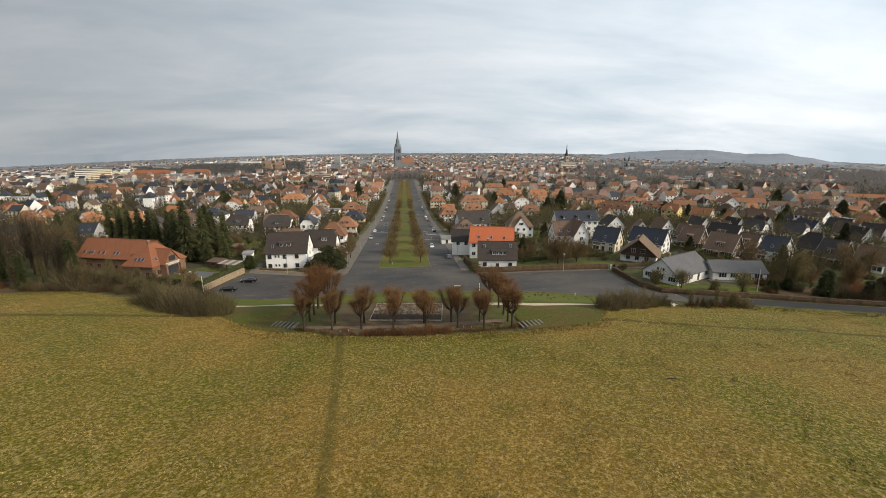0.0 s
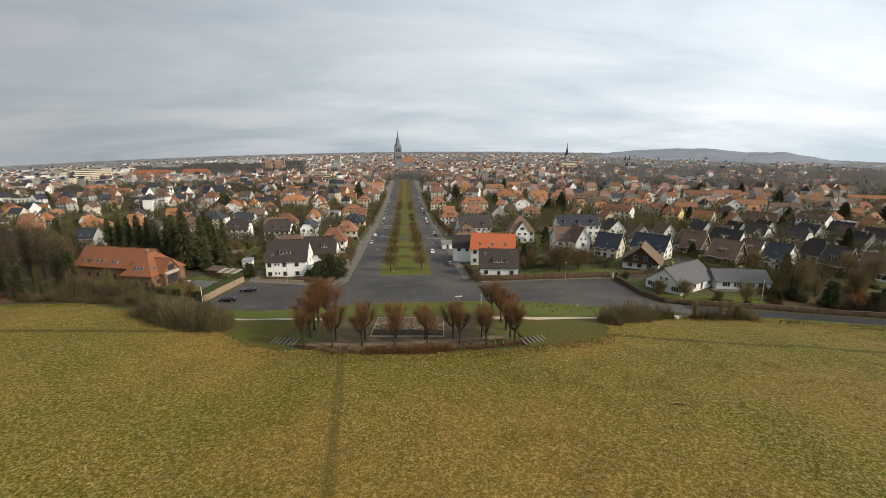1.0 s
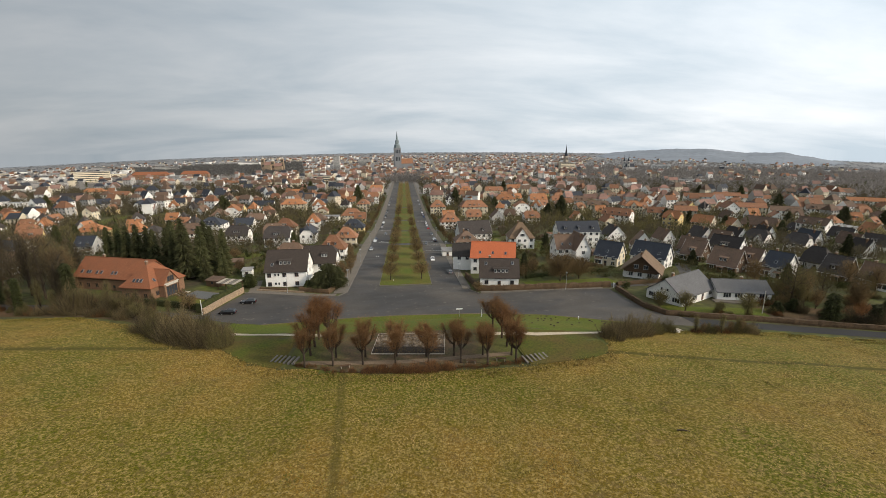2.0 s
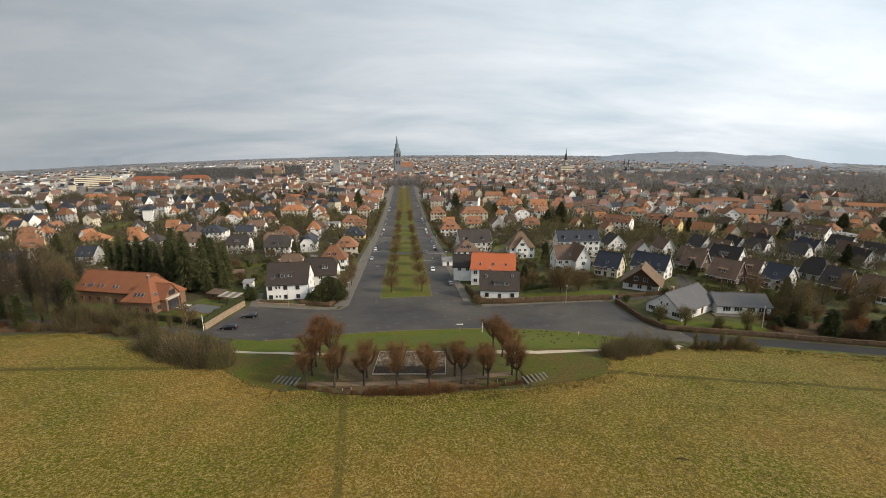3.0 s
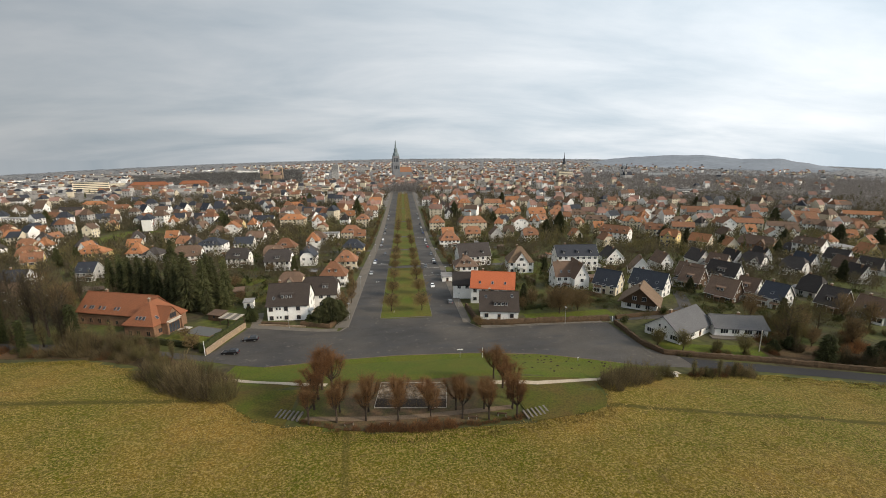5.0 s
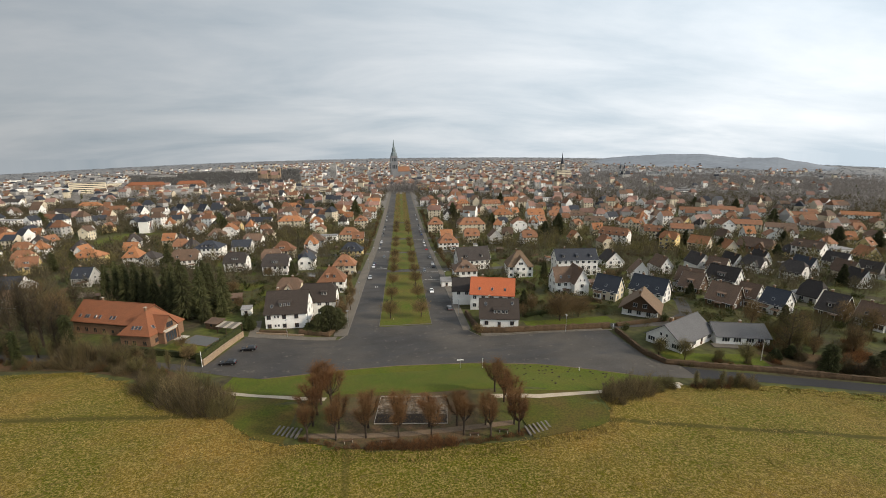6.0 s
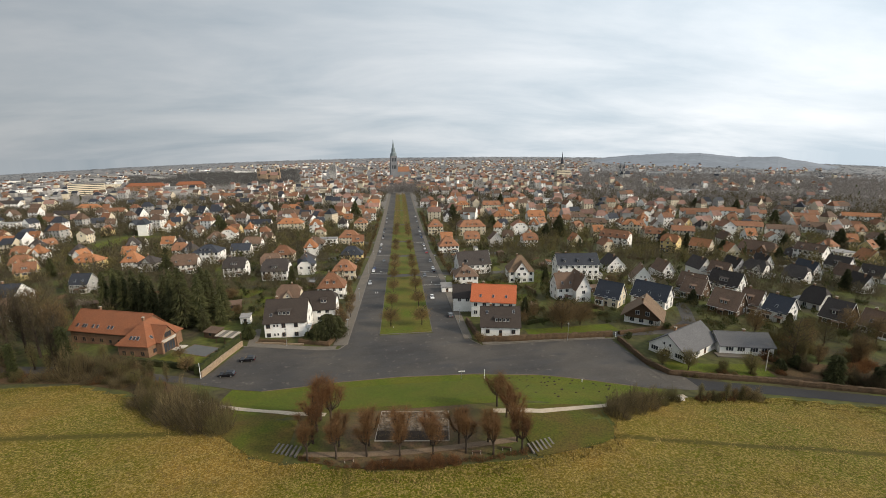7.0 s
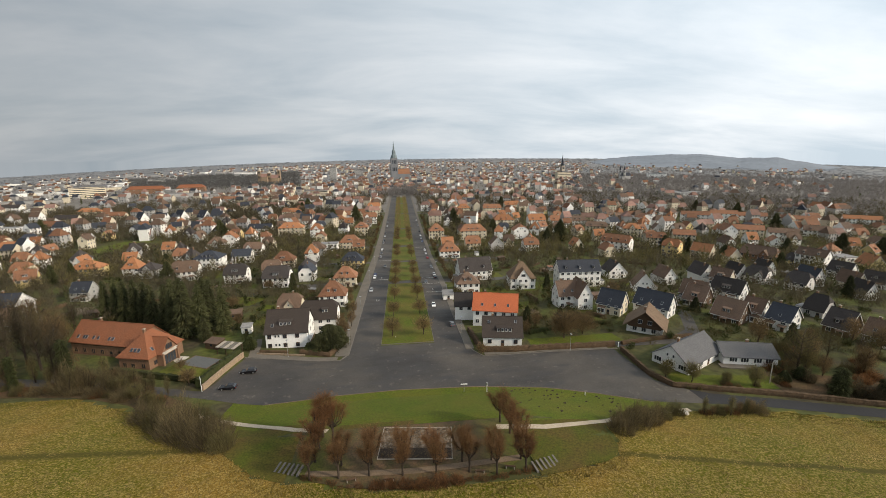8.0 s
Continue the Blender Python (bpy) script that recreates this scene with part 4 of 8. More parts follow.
def pollard(seed, height, spread, twig, label):
    """A pollarded lime: a short trunk, a vase of knuckled arms and a broom of straight shoots off them."""
    rng = random.Random(seed)
    t = new("tree")
    s = Shape()
    fork = height * rng.uniform(0.27, 0.33)
    s.tube((0, 0, -0.4), (0.05, 0, fork * 0.5), 0.25, 0.18, 7, 0, False).tube((0.05, 0, fork * 0.5), (0, 0.04, fork), 0.18, 0.21, 7, 0, False)
    arms = []
    for i in range(15):
        ang = i * 2.4 + rng.uniform(-0.3, 0.3)
        r = spread * (0.06 + 0.40 * ((i * 0.618) % 1.0))
        a = Vector((0, 0.04, fork - 0.1 + rng.uniform(-0.3, 0.2)))
        b = Vector((math.cos(ang) * r, math.sin(ang) * r, fork + height * (0.40 - 0.30 * (r / spread) ** 2 - rng.uniform(0.0, 0.20))))
        m = Vector((b.x * 0.75, b.y * 0.75, a.z * 0.55 + b.z * 0.45))
        c = b + Vector((b.x * 0.16, b.y * 0.16, height * 0.12))
        for p, q, u, w in ((a, m, 0.10, 0.075), (m, b, 0.075, 0.055), (b, c, 0.045, 0.015)):
            s.tube(p, q, u, w, 5, 0, False)
        s.tube(b - Vector((0, 0, 0.10)), b + Vector((0, 0, 0.10)), 0.12, 0.10, 5)
        arms += [(m, b), (b, c), (b, c)]
    put("trunk", s.mesh("trunk", BARK), t)
    v, f = [], []
    for i in range(3500):
        p, q = arms[rng.randrange(len(arms))]
        k = rng.random()
        at = p.lerp(q, k)
        way = (Vector((at.x, at.y, 0)) * (1.0 / spread) + Vector((rng.gauss(0, 0.75), rng.gauss(0, 0.75), 0.55))).normalized()
        twig_faces(v, f, at, way, height * rng.uniform(0.08, 0.27), 0.0100 * rng.uniform(0.6, 1.4), rng)
    put("crown", mesh_of("crown", v, f, twig), t)
    return tagged(t, label, "tree", "pollarded trees of the terrace")


def conifer(seed, height, radius, leaf, label, slim=1.0, tufts=1500):
    """A spruce or yew: a straight trunk and drooping sprays in uneven tiers."""
    rng = random.Random(seed)
    t = new("tree")
    put("trunk", Shape().tube((0, 0, -0.4), (0, 0, height * 0.95), height * 0.016 + 0.05, 0.03, 6, 0, False).mesh("trunk", BARK), t)
    v, f = [], []
    for i in range(tufts):
        k = rng.random() ** 0.75
        z = height * (0.06 + 0.94 * (1 - k))
        lobe = 1 + 0.22 * math.sin(z * 2.3 + seed) + 0.18 * math.sin(3 * rng.random() * 6.28)
        r = radius * (k ** slim) * lobe * rng.uniform(0.45, 1.0)
        ang = rng.uniform(0, 6.2832)
        out = Vector((math.cos(ang), math.sin(ang), 0))
        p = out * r + Vector((0, 0, z))
        w = (out + Vector((0, 0, rng.uniform(-0.75, 0.1)))).normalized()
        side = Vector((-out.y, out.x, rng.uniform(-0.3, 0.3))) * rng.uniform(0.16, 0.34) * (0.5 + height / 18)
        ln = rng.uniform(0.5, 1.1) * (0.5 + height / 18)
        n = len(v)
        v += [tuple(p - side - w * ln * 0.4), tuple(p + side - w * ln * 0.4), tuple(p + w * ln), tuple(p + Vector((0, 0, 0.25)))]
        f += [(n, n + 1, n + 3), (n + 1, n + 2, n + 3), (n + 2, n, n + 3)]
    put("crown", mesh_of("crown", v, f, leaf), t)
    return tagged(t, label, "tree", "evergreen trees")


def shrub(seed, width, depth, height, twig, label, twigs=900, name="bush", leaf=None):
    """A bush of many stems from the ground, with fine twigs."""
    rng = random.Random(seed)
    t = new(name)
    s = Shape()
    v, f = [], []
    for i in range(26):
        a = Vector((rng.uniform(-0.42, 0.42) * width, rng.uniform(-0.42, 0.42) * depth, -0.3))
        w = Vector((a.x / width * 0.8 + rng.gauss(0, 0.15), a.y / depth * 0.8 + rng.gauss(0, 0.15), 1)).normalized()
        s.tube(a, a + w * height * rng.uniform(0.6, 0.95), 0.035, 0.012, 4, 0, False)
    put("stem", s.mesh("stem", BARK), t)
    for i in range(twigs):
        u, q = rng.uniform(-1, 1), rng.uniform(-1, 1)
        if u * u + q * q > 1:
            continue
        dome = math.sqrt(max(0.06, 1 - 0.85 * (u * u + q * q))) * (0.70 + 0.95 * noise.noise((u * 2.9 + seed, q * 2.9, 0.7)))
        d = Vector((u * 0.45 + rng.gauss(0, 0.34), q * 0.45 + rng.gauss(0, 0.34), 1)).normalized()
        ln = height * rng.uniform(0.20, 0.55)
        a = Vector((u * width * 0.5, q * depth * 0.5, max(0.0, height * dome * rng.random() ** 0.5 - ln * d.z * 0.6)))
        twig_faces(v, f, a, d, ln, 0.020 * rng.uniform(0.7, 1.5), rng)
    put("crown", mesh_of("crown", v, f, leaf or twig), t)
    return tagged(t, label, "bush", "bushes")


def hedge(pts, width, height, material, label, name="hedge", sprigs=26, body=0.93):
    """A clipped hedge along a line: a lumpy body with sprigs standing off it."""
    rng = random.Random(int(abs(pts[0][0]) * 7 + abs(pts[0][1]) * 3))
    line = []
    for (ax, ay), (bx, by) in zip(pts, pts[1:]):
        k = max(1, int(math.hypot(bx - ax, by - ay) / 0.8))
        line += [(ax + (bx - ax) * i / k, ay + (by - ay) * i / k) for i in range(k)]
    line.append(pts[-1])
    v, f, n = [], [], 6
    for i, (x, y) in enumerate(line):
        a, b = line[max(i - 1, 0)], line[min(i + 1, len(line) - 1)]
        d = Vector((b[0] - a[0], b[1] - a[1], 0)).normalized()
        for u, h in ((-0.5, -0.3), (-0.5, 0.45), (-0.30, body), (0.30, body), (0.5, 0.45), (0.5, -0.3)):
            j = rng.uniform(-0.08, 0.08)
            px, py = x - d.y * width * (u + j), y + d.x * width * (u + j)
            v.append((px, py, ground_z(x, y) + height * h * rng.uniform(0.86, 1.08)))
    for i in range(len(line) - 1):
        f += [(i * n + k, i * n + k + 1, (i + 1) * n + k + 1, (i + 1) * n + k) for k in range(n - 1)]
    f += [tuple(range(n)), tuple(range(len(v) - 1, len(v) - n - 1, -1))]
    for i in range(len(line) * sprigs):
        x, y = rng.choice(line)
        a = Vector((x + rng.uniform(-0.5, 0.5) * width + rng.uniform(-0.4, 0.4), y + rng.uniform(-0.5, 0.5) * width + rng.uniform(-0.4, 0.4), ground_z(x, y) + height * rng.uniform(0.2, 1.0)))
        twig_faces(v, f, a, Vector((rng.gauss(0, 0.6), rng.gauss(0, 0.6), rng.uniform(0.2, 1))).normalized(), rng.uniform(0.2, 0.5), 0.03, rng)
    return tagged(new(name, mesh_of(name, v, f, material)), label, "hedge", "garden hedges")


# ---- street furniture and cars ----
def lamp_post(x, y, rz, height=7.0):
    p = new("street_lamp")
    p.matrix_basis = pose(x, y, ground_z(x, y), 0, 0, rz)
    put("pole", Shape().tube((0, 0, -0.3), (0, 0, 1.2), 0.10, 0.09, 8).tube((0, 0, 1.2), (0, 0, height), 0.065, 0.05, 8).mesh("pole", METAL), p)
    put("lamp_head", Shape().box(-0.22, -0.45, height - 0.02, 0.22, 0.45, height + 0.16, 0, 0.06).box(-0.15, -0.35, height - 0.06, 0.15, 0.35, height - 0.01, 1).mesh("lamp_head", [METAL, CLEAR_LENS]), p)
    return tagged(p, "grey metal street lamp at the kerb", "street lamp", "street lamps")


def car_template(paint, label, long=4.3, tall=1.45, estate=False):
    """A parked car: lower body, glazed cabin, roof, wheels with rims, lamps."""
    c = new("car")
    L, W = long / 2, 0.88
    prof = [(-L, 0.35), (-L, 0.75), (-L + 0.25, 0.86), (-0.35 * L, 0.93), (0.9 * L, 0.93), (L, 0.80), (L, 0.35)]
    s = Shape()
    n = len(prof)
    vs = [(x, -W * (0.94 if z < 0.5 else 1.0), z) for x, z in prof] + [(x, W * (0.94 if z < 0.5 else 1.0), z) for x, z in prof]
    s.add(vs, [tuple(range(n)), tuple(reversed(range(n, 2 * n)))] + [(n + i, n + (i + 1) % n, (i + 1) % n, i) for i in range(n)])
    put("body", s.mesh("body", PAINT[paint]), c)
    back = 0.92 * L if estate else 0.74 * L
    low = [(-0.36 * L, -W * 0.95, 0.92), (back, -W * 0.95, 0.92), (back, W * 0.95, 0.92), (-0.36 * L, W * 0.95, 0.92)]
    high = [(0.02 * L, -W * 0.74, tall - 0.04), (back - 0.35, -W * 0.74, tall - 0.04), (back - 0.35, W * 0.74, tall - 0.04), (0.02 * L, W * 0.74, tall - 0.04)]
    put("cabin_glass", Shape().add(low + high, [(0, 1, 5, 4), (1, 2, 6, 5), (2, 3, 7, 6), (3, 0, 4, 7), (4, 5, 6, 7)]).mesh("cabin_glass", GLASS), c, label="dark car glass")
    put("roof", Shape().box(-0.02 * L, -W * 0.76, tall - 0.06, back - 0.3, W * 0.76, tall, 0, 0.04).mesh("roof", PAINT[paint]), c)
    tyre = Shape().tube((0, -0.1, 0), (0, 0.1, 0), 0.32, 0.32, 12).mesh("tyre", TYRE)
    rim = Shape().tube((0, -0.115, 0), (0, 0.115, 0), 0.19, 0.19, 8).mesh("rim", METAL)
    for x in (-0.62 * L, 0.62 * L):
        for y in (-W + 0.08, W - 0.08):
            wheel = put("wheel", tyre, c, x, y, 0.32)
            put("rim", rim, wheel)
    for y in (-0.6, 0.6):
        put("headlight", Shape().box(-L - 0.02, y - 0.17, 0.62, -L + 0.12, y + 0.17, 0.76).mesh("headlight", CLEAR_LENS), c)
        put("tail_light", Shape().box(L - 0.12, y - 0.14, 0.62, L + 0.02, y + 0.14, 0.80).mesh("tail_light", RED_LENS), c)
    return tagged(c, label, "car", "parked cars")


CARS = {
    "black": car_template("black", "black estate car parked on the asphalt", 4.5, 1.5, True),
    "silver": car_template("silver", "silver hatchback parked at the kerb"),
    "white": car_template("white", "white hatchback on the avenue"),
    "grey": car_template("grey", "dark grey saloon parked at the kerb", 4.5, 1.42),
    "red": car_template("red", "dark red hatchback parked at the kerb", 4.1),
    "blue": car_template("blue", "dark blue hatchback parked at the kerb", 4.1),
}
USED = set()


def car(tone, x, y, rz, lift=0.07):
    m = pose(x, y, ground_z(x, y) + lift, 0, 0, rz)
    if tone not in USED:
        USED.add(tone)
        CARS[tone].matrix_basis = m
        return CARS[tone]
    return copy_thing(CARS[tone], m)

# ---- houses that can be told apart ----
house(-33.7, 193.6, 0, 11.9, 9.0, 6.1, 5.4, "hip", "white", "red", 2, 4, chimneys=1)
house(-32.7, 230.4, 0, 12.0, 9.0, 6.1, 4.8, "hip", "cream", "red", 2, 4)
house(-35.0, 284.5, 0, 14.8, 10.0, 6.1, 4.8, "hip", "yellow", "slate", 2, 5)
house(-70.6, 235.4, 0, 13.6, 11.0, 6.1, 5.4, "half", "white", "dark", 2, 5, dormers=1)
house(-97.4, 248.8, 0, 12.0, 9.0, 6.1, 5.0, "half", "white", "dark", 2, 4, dormers=1)
house(-120.7, 322.1, 0, 13.4, 9.0, 6.1, 4.3, "gable", "white", "slate", 2, 4)
house(-133.7, 298.3, 0, 16.9, 13.0, 8.9, 4.1, "hip", "white", "slate", 3, 6, dormers=3)
house(-133.2, 264.4, 10, 14.4, 10.0, 6.1, 5.4, "half", "white", "brown", 2, 5)
house(-203.6, 286.3, 0, 16.6, 11.0, 6.1, 4.3, "hip", "yellow", "orange", 2, 6)
house(-173.8, 282.4, 0, 10.2, 9.0, 6.1, 6.0, "hip", "white", "orange", 2, 3)
house(-158.9, 274.2, 0, 11.1, 10.0, 6.1, 3.6, "hip", "grey", "dark", 2, 4)
house(-158.0, 217.0, 0, 8.4, 8.4, 5.0, 4.2, "gable", "grey", "slate", 2, 3, skylights=2)
house(-166.3, 188.1, 0, 9.9, 11.0, 6.1, 4.8, "gable", "white", "slate", 2, 3, skylights=2)
house(-331.8, 387.9, 0, 22.1, 10.0, 6.1, 5.4, "half", "white", "orange", 2, 6, dormers=1)
house(-429.2, 501.1, 0, 18.5, 10.0, 8.9, 0.5, "flat", "white", "flat", 3, 6)
house(-410.9, 531.0, 0, 21.0, 10.0, 6.1, 4.8, "gable", "white", "red", 2, 6)
house(-437.8, 592.2, 0, 28.6, 11.0, 6.1, 4.8, "gable", "cream", "dark", 2, 6)
house(-289.9, 409.0, 90, 10.0, 8.2, 8.9, 3.6, "gable", "cream", "brown", 3, 3)
house(-334.5, 572.7, -40, 16.6, 11.0, 6.1, 8.4, "gable", "white", "slate", 2, 6, dormers=2)
house(-310.0, 568.1, -40, 16.6, 11.0, 6.1, 8.4, "gable", "white", "slate", 2, 6, dormers=2)
house(-292.4, 585.8, -40, 17.1, 11.0, 6.1, 8.4, "gable", "white", "slate", 2, 6, dormers=2)
house(-261.0, 579.8, -40, 17.1, 11.0, 6.1, 8.4, "gable", "white", "slate", 2, 6, dormers=2)
house(-169.9, 333.3, 0, 9.1, 9.0, 6.1, 4.8, "half", "white", "red", 2, 3)
house(-83.2, 294.8, 0, 14.4, 10.0, 6.1, 5.5, "hip", "cream", "red", 2, 5, dormers=1)
house(-116.5, 449.8, 0, 24.9, 12.0, 8.9, 4.8, "hip", "cream", "orange", 3, 6, dormers=2)
house(-87.4, 434.4, 0, 12.2, 8.0, 8.9, 4.8, "hip", "white", "orange", 3, 4)
house(-156.7, 393.4, 90, 9.0, 12.6, 8.9, 5.4, "half", "white", "orange", 3, 3)
house(-153.9, 469.0, 0, 23.7, 9.0, 6.1, 4.2, "gable", "white", "slate", 2, 6, dormers=2)
house(-79.9, 523.7, 0, 19.6, 9.0, 6.1, 4.3, "hip", "white", "orange", 2, 6)
house(-63.2, 361.3, 0, 14.4, 9.0, 6.1, 1.2, "flat", "white", "flat", 2, 5)
house(-46.4, 369.5, 0, 17.4, 10.0, 6.1, 5.3, "hip", "cream", "red", 2, 6, dormers=1)
house(-42.5, 438.7, 0, 13.4, 11.0, 8.9, 4.6, "hip", "cream", "red", 3, 4, dormers=1)
house(-39.1, 516.7, 0, 15.8, 11.0, 8.9, 4.8, "half", "white", "red", 3, 5)
house(-41.1, 634.1, 0, 17.9, 11.0, 8.9, 4.8, "half", "cream", "orange", 3, 6)
house(-42.0, 750.1, 90, 11.0, 17.6, 8.9, 4.0, "gable", "white", "orange", 3, 4)
house(-73.2, 787.2, 0, 22.1, 11.0, 6.1, 4.0, "hip", "cream", "red", 2, 6)
house(-70.7, 343.3, 0, 14.4, 10.0, 6.1, 4.6, "hip", "grey", "brown", 2, 5)
house(-122.5, 352.2, 0, 13.8, 10.0, 6.1, 4.6, "half", "white", "brown", 2, 5)
house(-61.4, 268.5, 0, 9.4, 9.0, 6.1, 4.1, "hip", "grey", "dark", 2, 3)
house(-164.7, 384.6, 0, 13.2, 9.0, 6.1, 4.8, "hip", "grey", "brown", 2, 4)
house(-231.3, 384.4, 0, 13.0, 9.0, 3.3, 4.3, "gable", "white", "dark", 1, 4)
house(-393.8, 616.3, 0, 27.4, 10.0, 6.1, 4.8, "half", "cream", "red", 2, 6, dormers=2)
house(-313.7, 900.6, 90, 11.0, 20.5, 8.9, 4.0, "gable", "white", "slate", 3, 4)
house(-328.0, 848.7, 0, 25.0, 11.0, 6.1, 4.0, "gable", "white", "red", 2, 6)
house(-153.3, 611.2, 0, 21.2, 10.0, 6.1, 4.8, "hip", "cream", "orange", 2, 6)
house(-466.4, 675.6, 0, 32.0, 11.0, 6.1, 4.8, "hip", "cream", "orange", 2, 6)
house(-561.0, 696.6, 90, 11.0, 25.8, 6.1, 4.8, "gable", "white", "dark", 2, 4)
house(-654.8, 771.3, 0, 32.0, 11.0, 6.1, 4.8, "gable", "white", "dark", 2, 6)
house(39.9, 233.7, 8, 18.7, 11.0, 6.1, 6.6, "gable", "white", "dark", 2, 6, dormers=2, gable_window=True)
house(31.4, 205.5, 0, 11.5, 10.0, 6.1, 4.3, "hip", "white", "brown", 2, 4)
villa = house(61.1, 209.8, -4, 13.0, 11.0, 6.6, 7.0, "hip", "white", "tan", 2, 4, label="white villa with a steep tan hipped roof and front gable")
for nm, me in zip(("gablet_wall", "gablet_roof"), gablet_meshes(6.6, 5.6, 6.6, 4.7, "white", "tan")):
    put(nm, me, villa, 0, -6.0, 0)
for u in (-1.5, 1.5):
    for z in (1.0, 4.1):
        put("window", WIN, villa, u, -6.0, z)
put("window", WIN_WIDE, villa, 0, -6.0, 7.1)
put("balcony", BALCONY, villa, 0, -6.0, 3.6)
house(91.2, 208.4, -3, 21.8, 10.0, 8.9, 4.8, "gable", "white", "slate", 3, 7, dormers=3)
house(120.8, 224.9, 90, 10.0, 10.2, 4.4, 5.2, "gable", "white", "dark", 2, 3)
house(70.2, 172.6, 0, 8.6, 9.0, 6.1, 5.3, "gable", "white", "brown", 2, 3)
house(75.8, 169.4, 90, 11.0, 6.5, 6.1, 6.0, "gable", "white", "brown", 2, 4)
house(85.8, 160.2, -48, 9.5, 9.0, 4.4, 5.2, "gable", "cream", "slate", 2, 3, skylights=1)
house(102.0, 156.5, -53, 13.4, 9.0, 4.4, 5.2, "gable", "white", "slate", 2, 4, skylights=3)
house(119.9, 193.8, 70, 8.4, 10.0, 3.3, 6.2, "gable", "white", "brown", 1, 3)
house(140.5, 207.4, 90, 10.0, 6.9, 4.4, 4.9, "gable", "white", "brown", 2, 3)
house(165.3, 212.1, 90, 11.0, 7.7, 4.4, 5.4, "gable", "white", "dark", 2, 4)
house(168.0, 199.7, -60, 8.9, 9.0, 4.4, 4.7, "gable", "cream", "brown", 2, 3)
house(186.6, 212.2, 90, 10.0, 6.5, 4.4, 4.9, "gable", "white", "dark", 2, 3)
house(191.8, 202.8, -63, 9.6, 10.0, 4.4, 4.9, "half", "white", "dark", 2, 3)
house(210.2, 218.6, 90, 9.0, 6.5, 4.4, 4.9, "gable", "white", "dark", 2, 3)
house(214.2, 195.0, 90, 11.0, 6.5, 4.4, 5.4, "gable", "white", "slate", 2, 4)
house(256.3, 241.4, -67, 11.5, 10.0, 4.4, 4.0, "half", "yellow", "dark", 2, 4, skylights=3)
house(303.4, 358.2, 75, 14.0, 12.0, 8.9, 5.0, "gable", "white", "red", 3, 5)
house(322.2, 356.6, -32, 25.0, 11.0, 8.9, 3.6, "gable", "cream", "red", 3, 7)
house(216.0, 276.2, -58, 12.8, 10.0, 6.1, 4.9, "gable", "cream", "orange", 2, 4)
house(244.7, 258.5, -63, 20.1, 12.0, 6.1, 5.2, "half", "brick", "brown", 2, 6)
house(258.7, 234.3, -68, 15.1, 10.0, 8.9, 3.8, "gable", "white", "brown", 3, 6, dormers=2)
house(287.5, 240.6, 0, 12.3, 10.0, 6.1, 0.7, "flat", "white", "flat", 2, 4)
house(287.2, 224.0, 75, 11.0, 9.1, 4.4, 5.6, "gable", "yellow", "orange", 2, 4)
house(510.5, 411.9, -38, 32.0, 10.0, 6.1, 3.6, "gable", "white", "orange", 2, 9)
house(446.8, 426.0, -35, 32.0, 10.0, 6.1, 3.6, "gable", "white", "red", 2, 8)
house(562.2, 511.5, 90, 12.0, 9.4, 8.9, 5, "gable", "white", "orange", 3, 4)
house(171.1, 314.4, -49, 22.0, 11.0, 8.9, 4.9, "half", "white", "red", 3, 6, dormers=4)
house(67.2, 394.3, 0, 25.7, 11.0, 8.9, 5.5, "hip", "cream", "red", 3, 6, dormers=3)
house(114.7, 464.0, 0, 23.7, 11.0, 8.9, 5.3, "hip", "cream", "orange", 3, 6, dormers=2)
house(151.5, 458.6, 0, 19.1, 12.0, 8.9, 6.0, "half", "white", "orange", 3, 6)
house(179.8, 467.9, 0, 17.3, 10.0, 6.1, 5.3, "half", "white", "red", 2, 6, dormers=2)
house(32.6, 401.1, 0, 14.4, 11.0, 8.9, 5.8, "hip", "cream", "red", 3, 5, dormers=1)
house(35.0, 312.9, 0, 15.1, 11.0, 6.1, 6.0, "hip", "white", "red", 2, 5)
house(41.2, 532.6, 0, 15.2, 11.0, 8.9, 5.0, "hip", "white", "orange", 3, 5)
house(58.7, 345.2, 0, 12.6, 10.0, 6.1, 5.3, "half", "cream", "red", 2, 4)
house(77.3, 336.7, 90, 10.0, 10.7, 6.1, 5.5, "gable", "grey", "brown", 2, 3)
house(112.7, 388.8, 90, 10.0, 14.3, 8.9, 5.3, "half", "white", "red", 3, 3)
house(104.6, 330.9, 0, 12.2, 10.0, 6.1, 4.8, "half", "white", "red", 2, 4, dormers=1)
house(202.3, 464.4, 0, 23.0, 10.0, 6.1, 4.8, "hip", "grey", "brown", 2, 6)
house(204.5, 419.1, -20, 20.9, 10.0, 6.1, 4, "half", "cream", "brown", 2, 6, dormers=2)
house(222.2, 381.2, -23, 16.3, 10.0, 8.9, 4.4, "hip", "cream", "orange", 3, 5)
house(280.4, 455.6, 90, 11.0, 17.2, 8.9, 4, "gable", "white", "red", 3, 4)
house(213.9, 329.9, -25, 15.1, 10.0, 8.9, 4, "half", "cream", "red", 3, 5, dormers=2)
house(198.2, 284.9, -55, 11.1, 10.0, 8.9, 4.5, "half", "yellow", "orange", 3, 4)
house(246.8, 340.1, -27, 17.4, 10.0, 8.9, 3.6, "gable", "cream", "red", 3, 6)
house(351.6, 466.3, -28, 29.8, 10.0, 8.9, 3.6, "gable", "white", "red", 3, 6)
house(390.4, 468.8, -30, 27.7, 10.0, 8.9, 3.6, "gable", "white", "red", 3, 6)
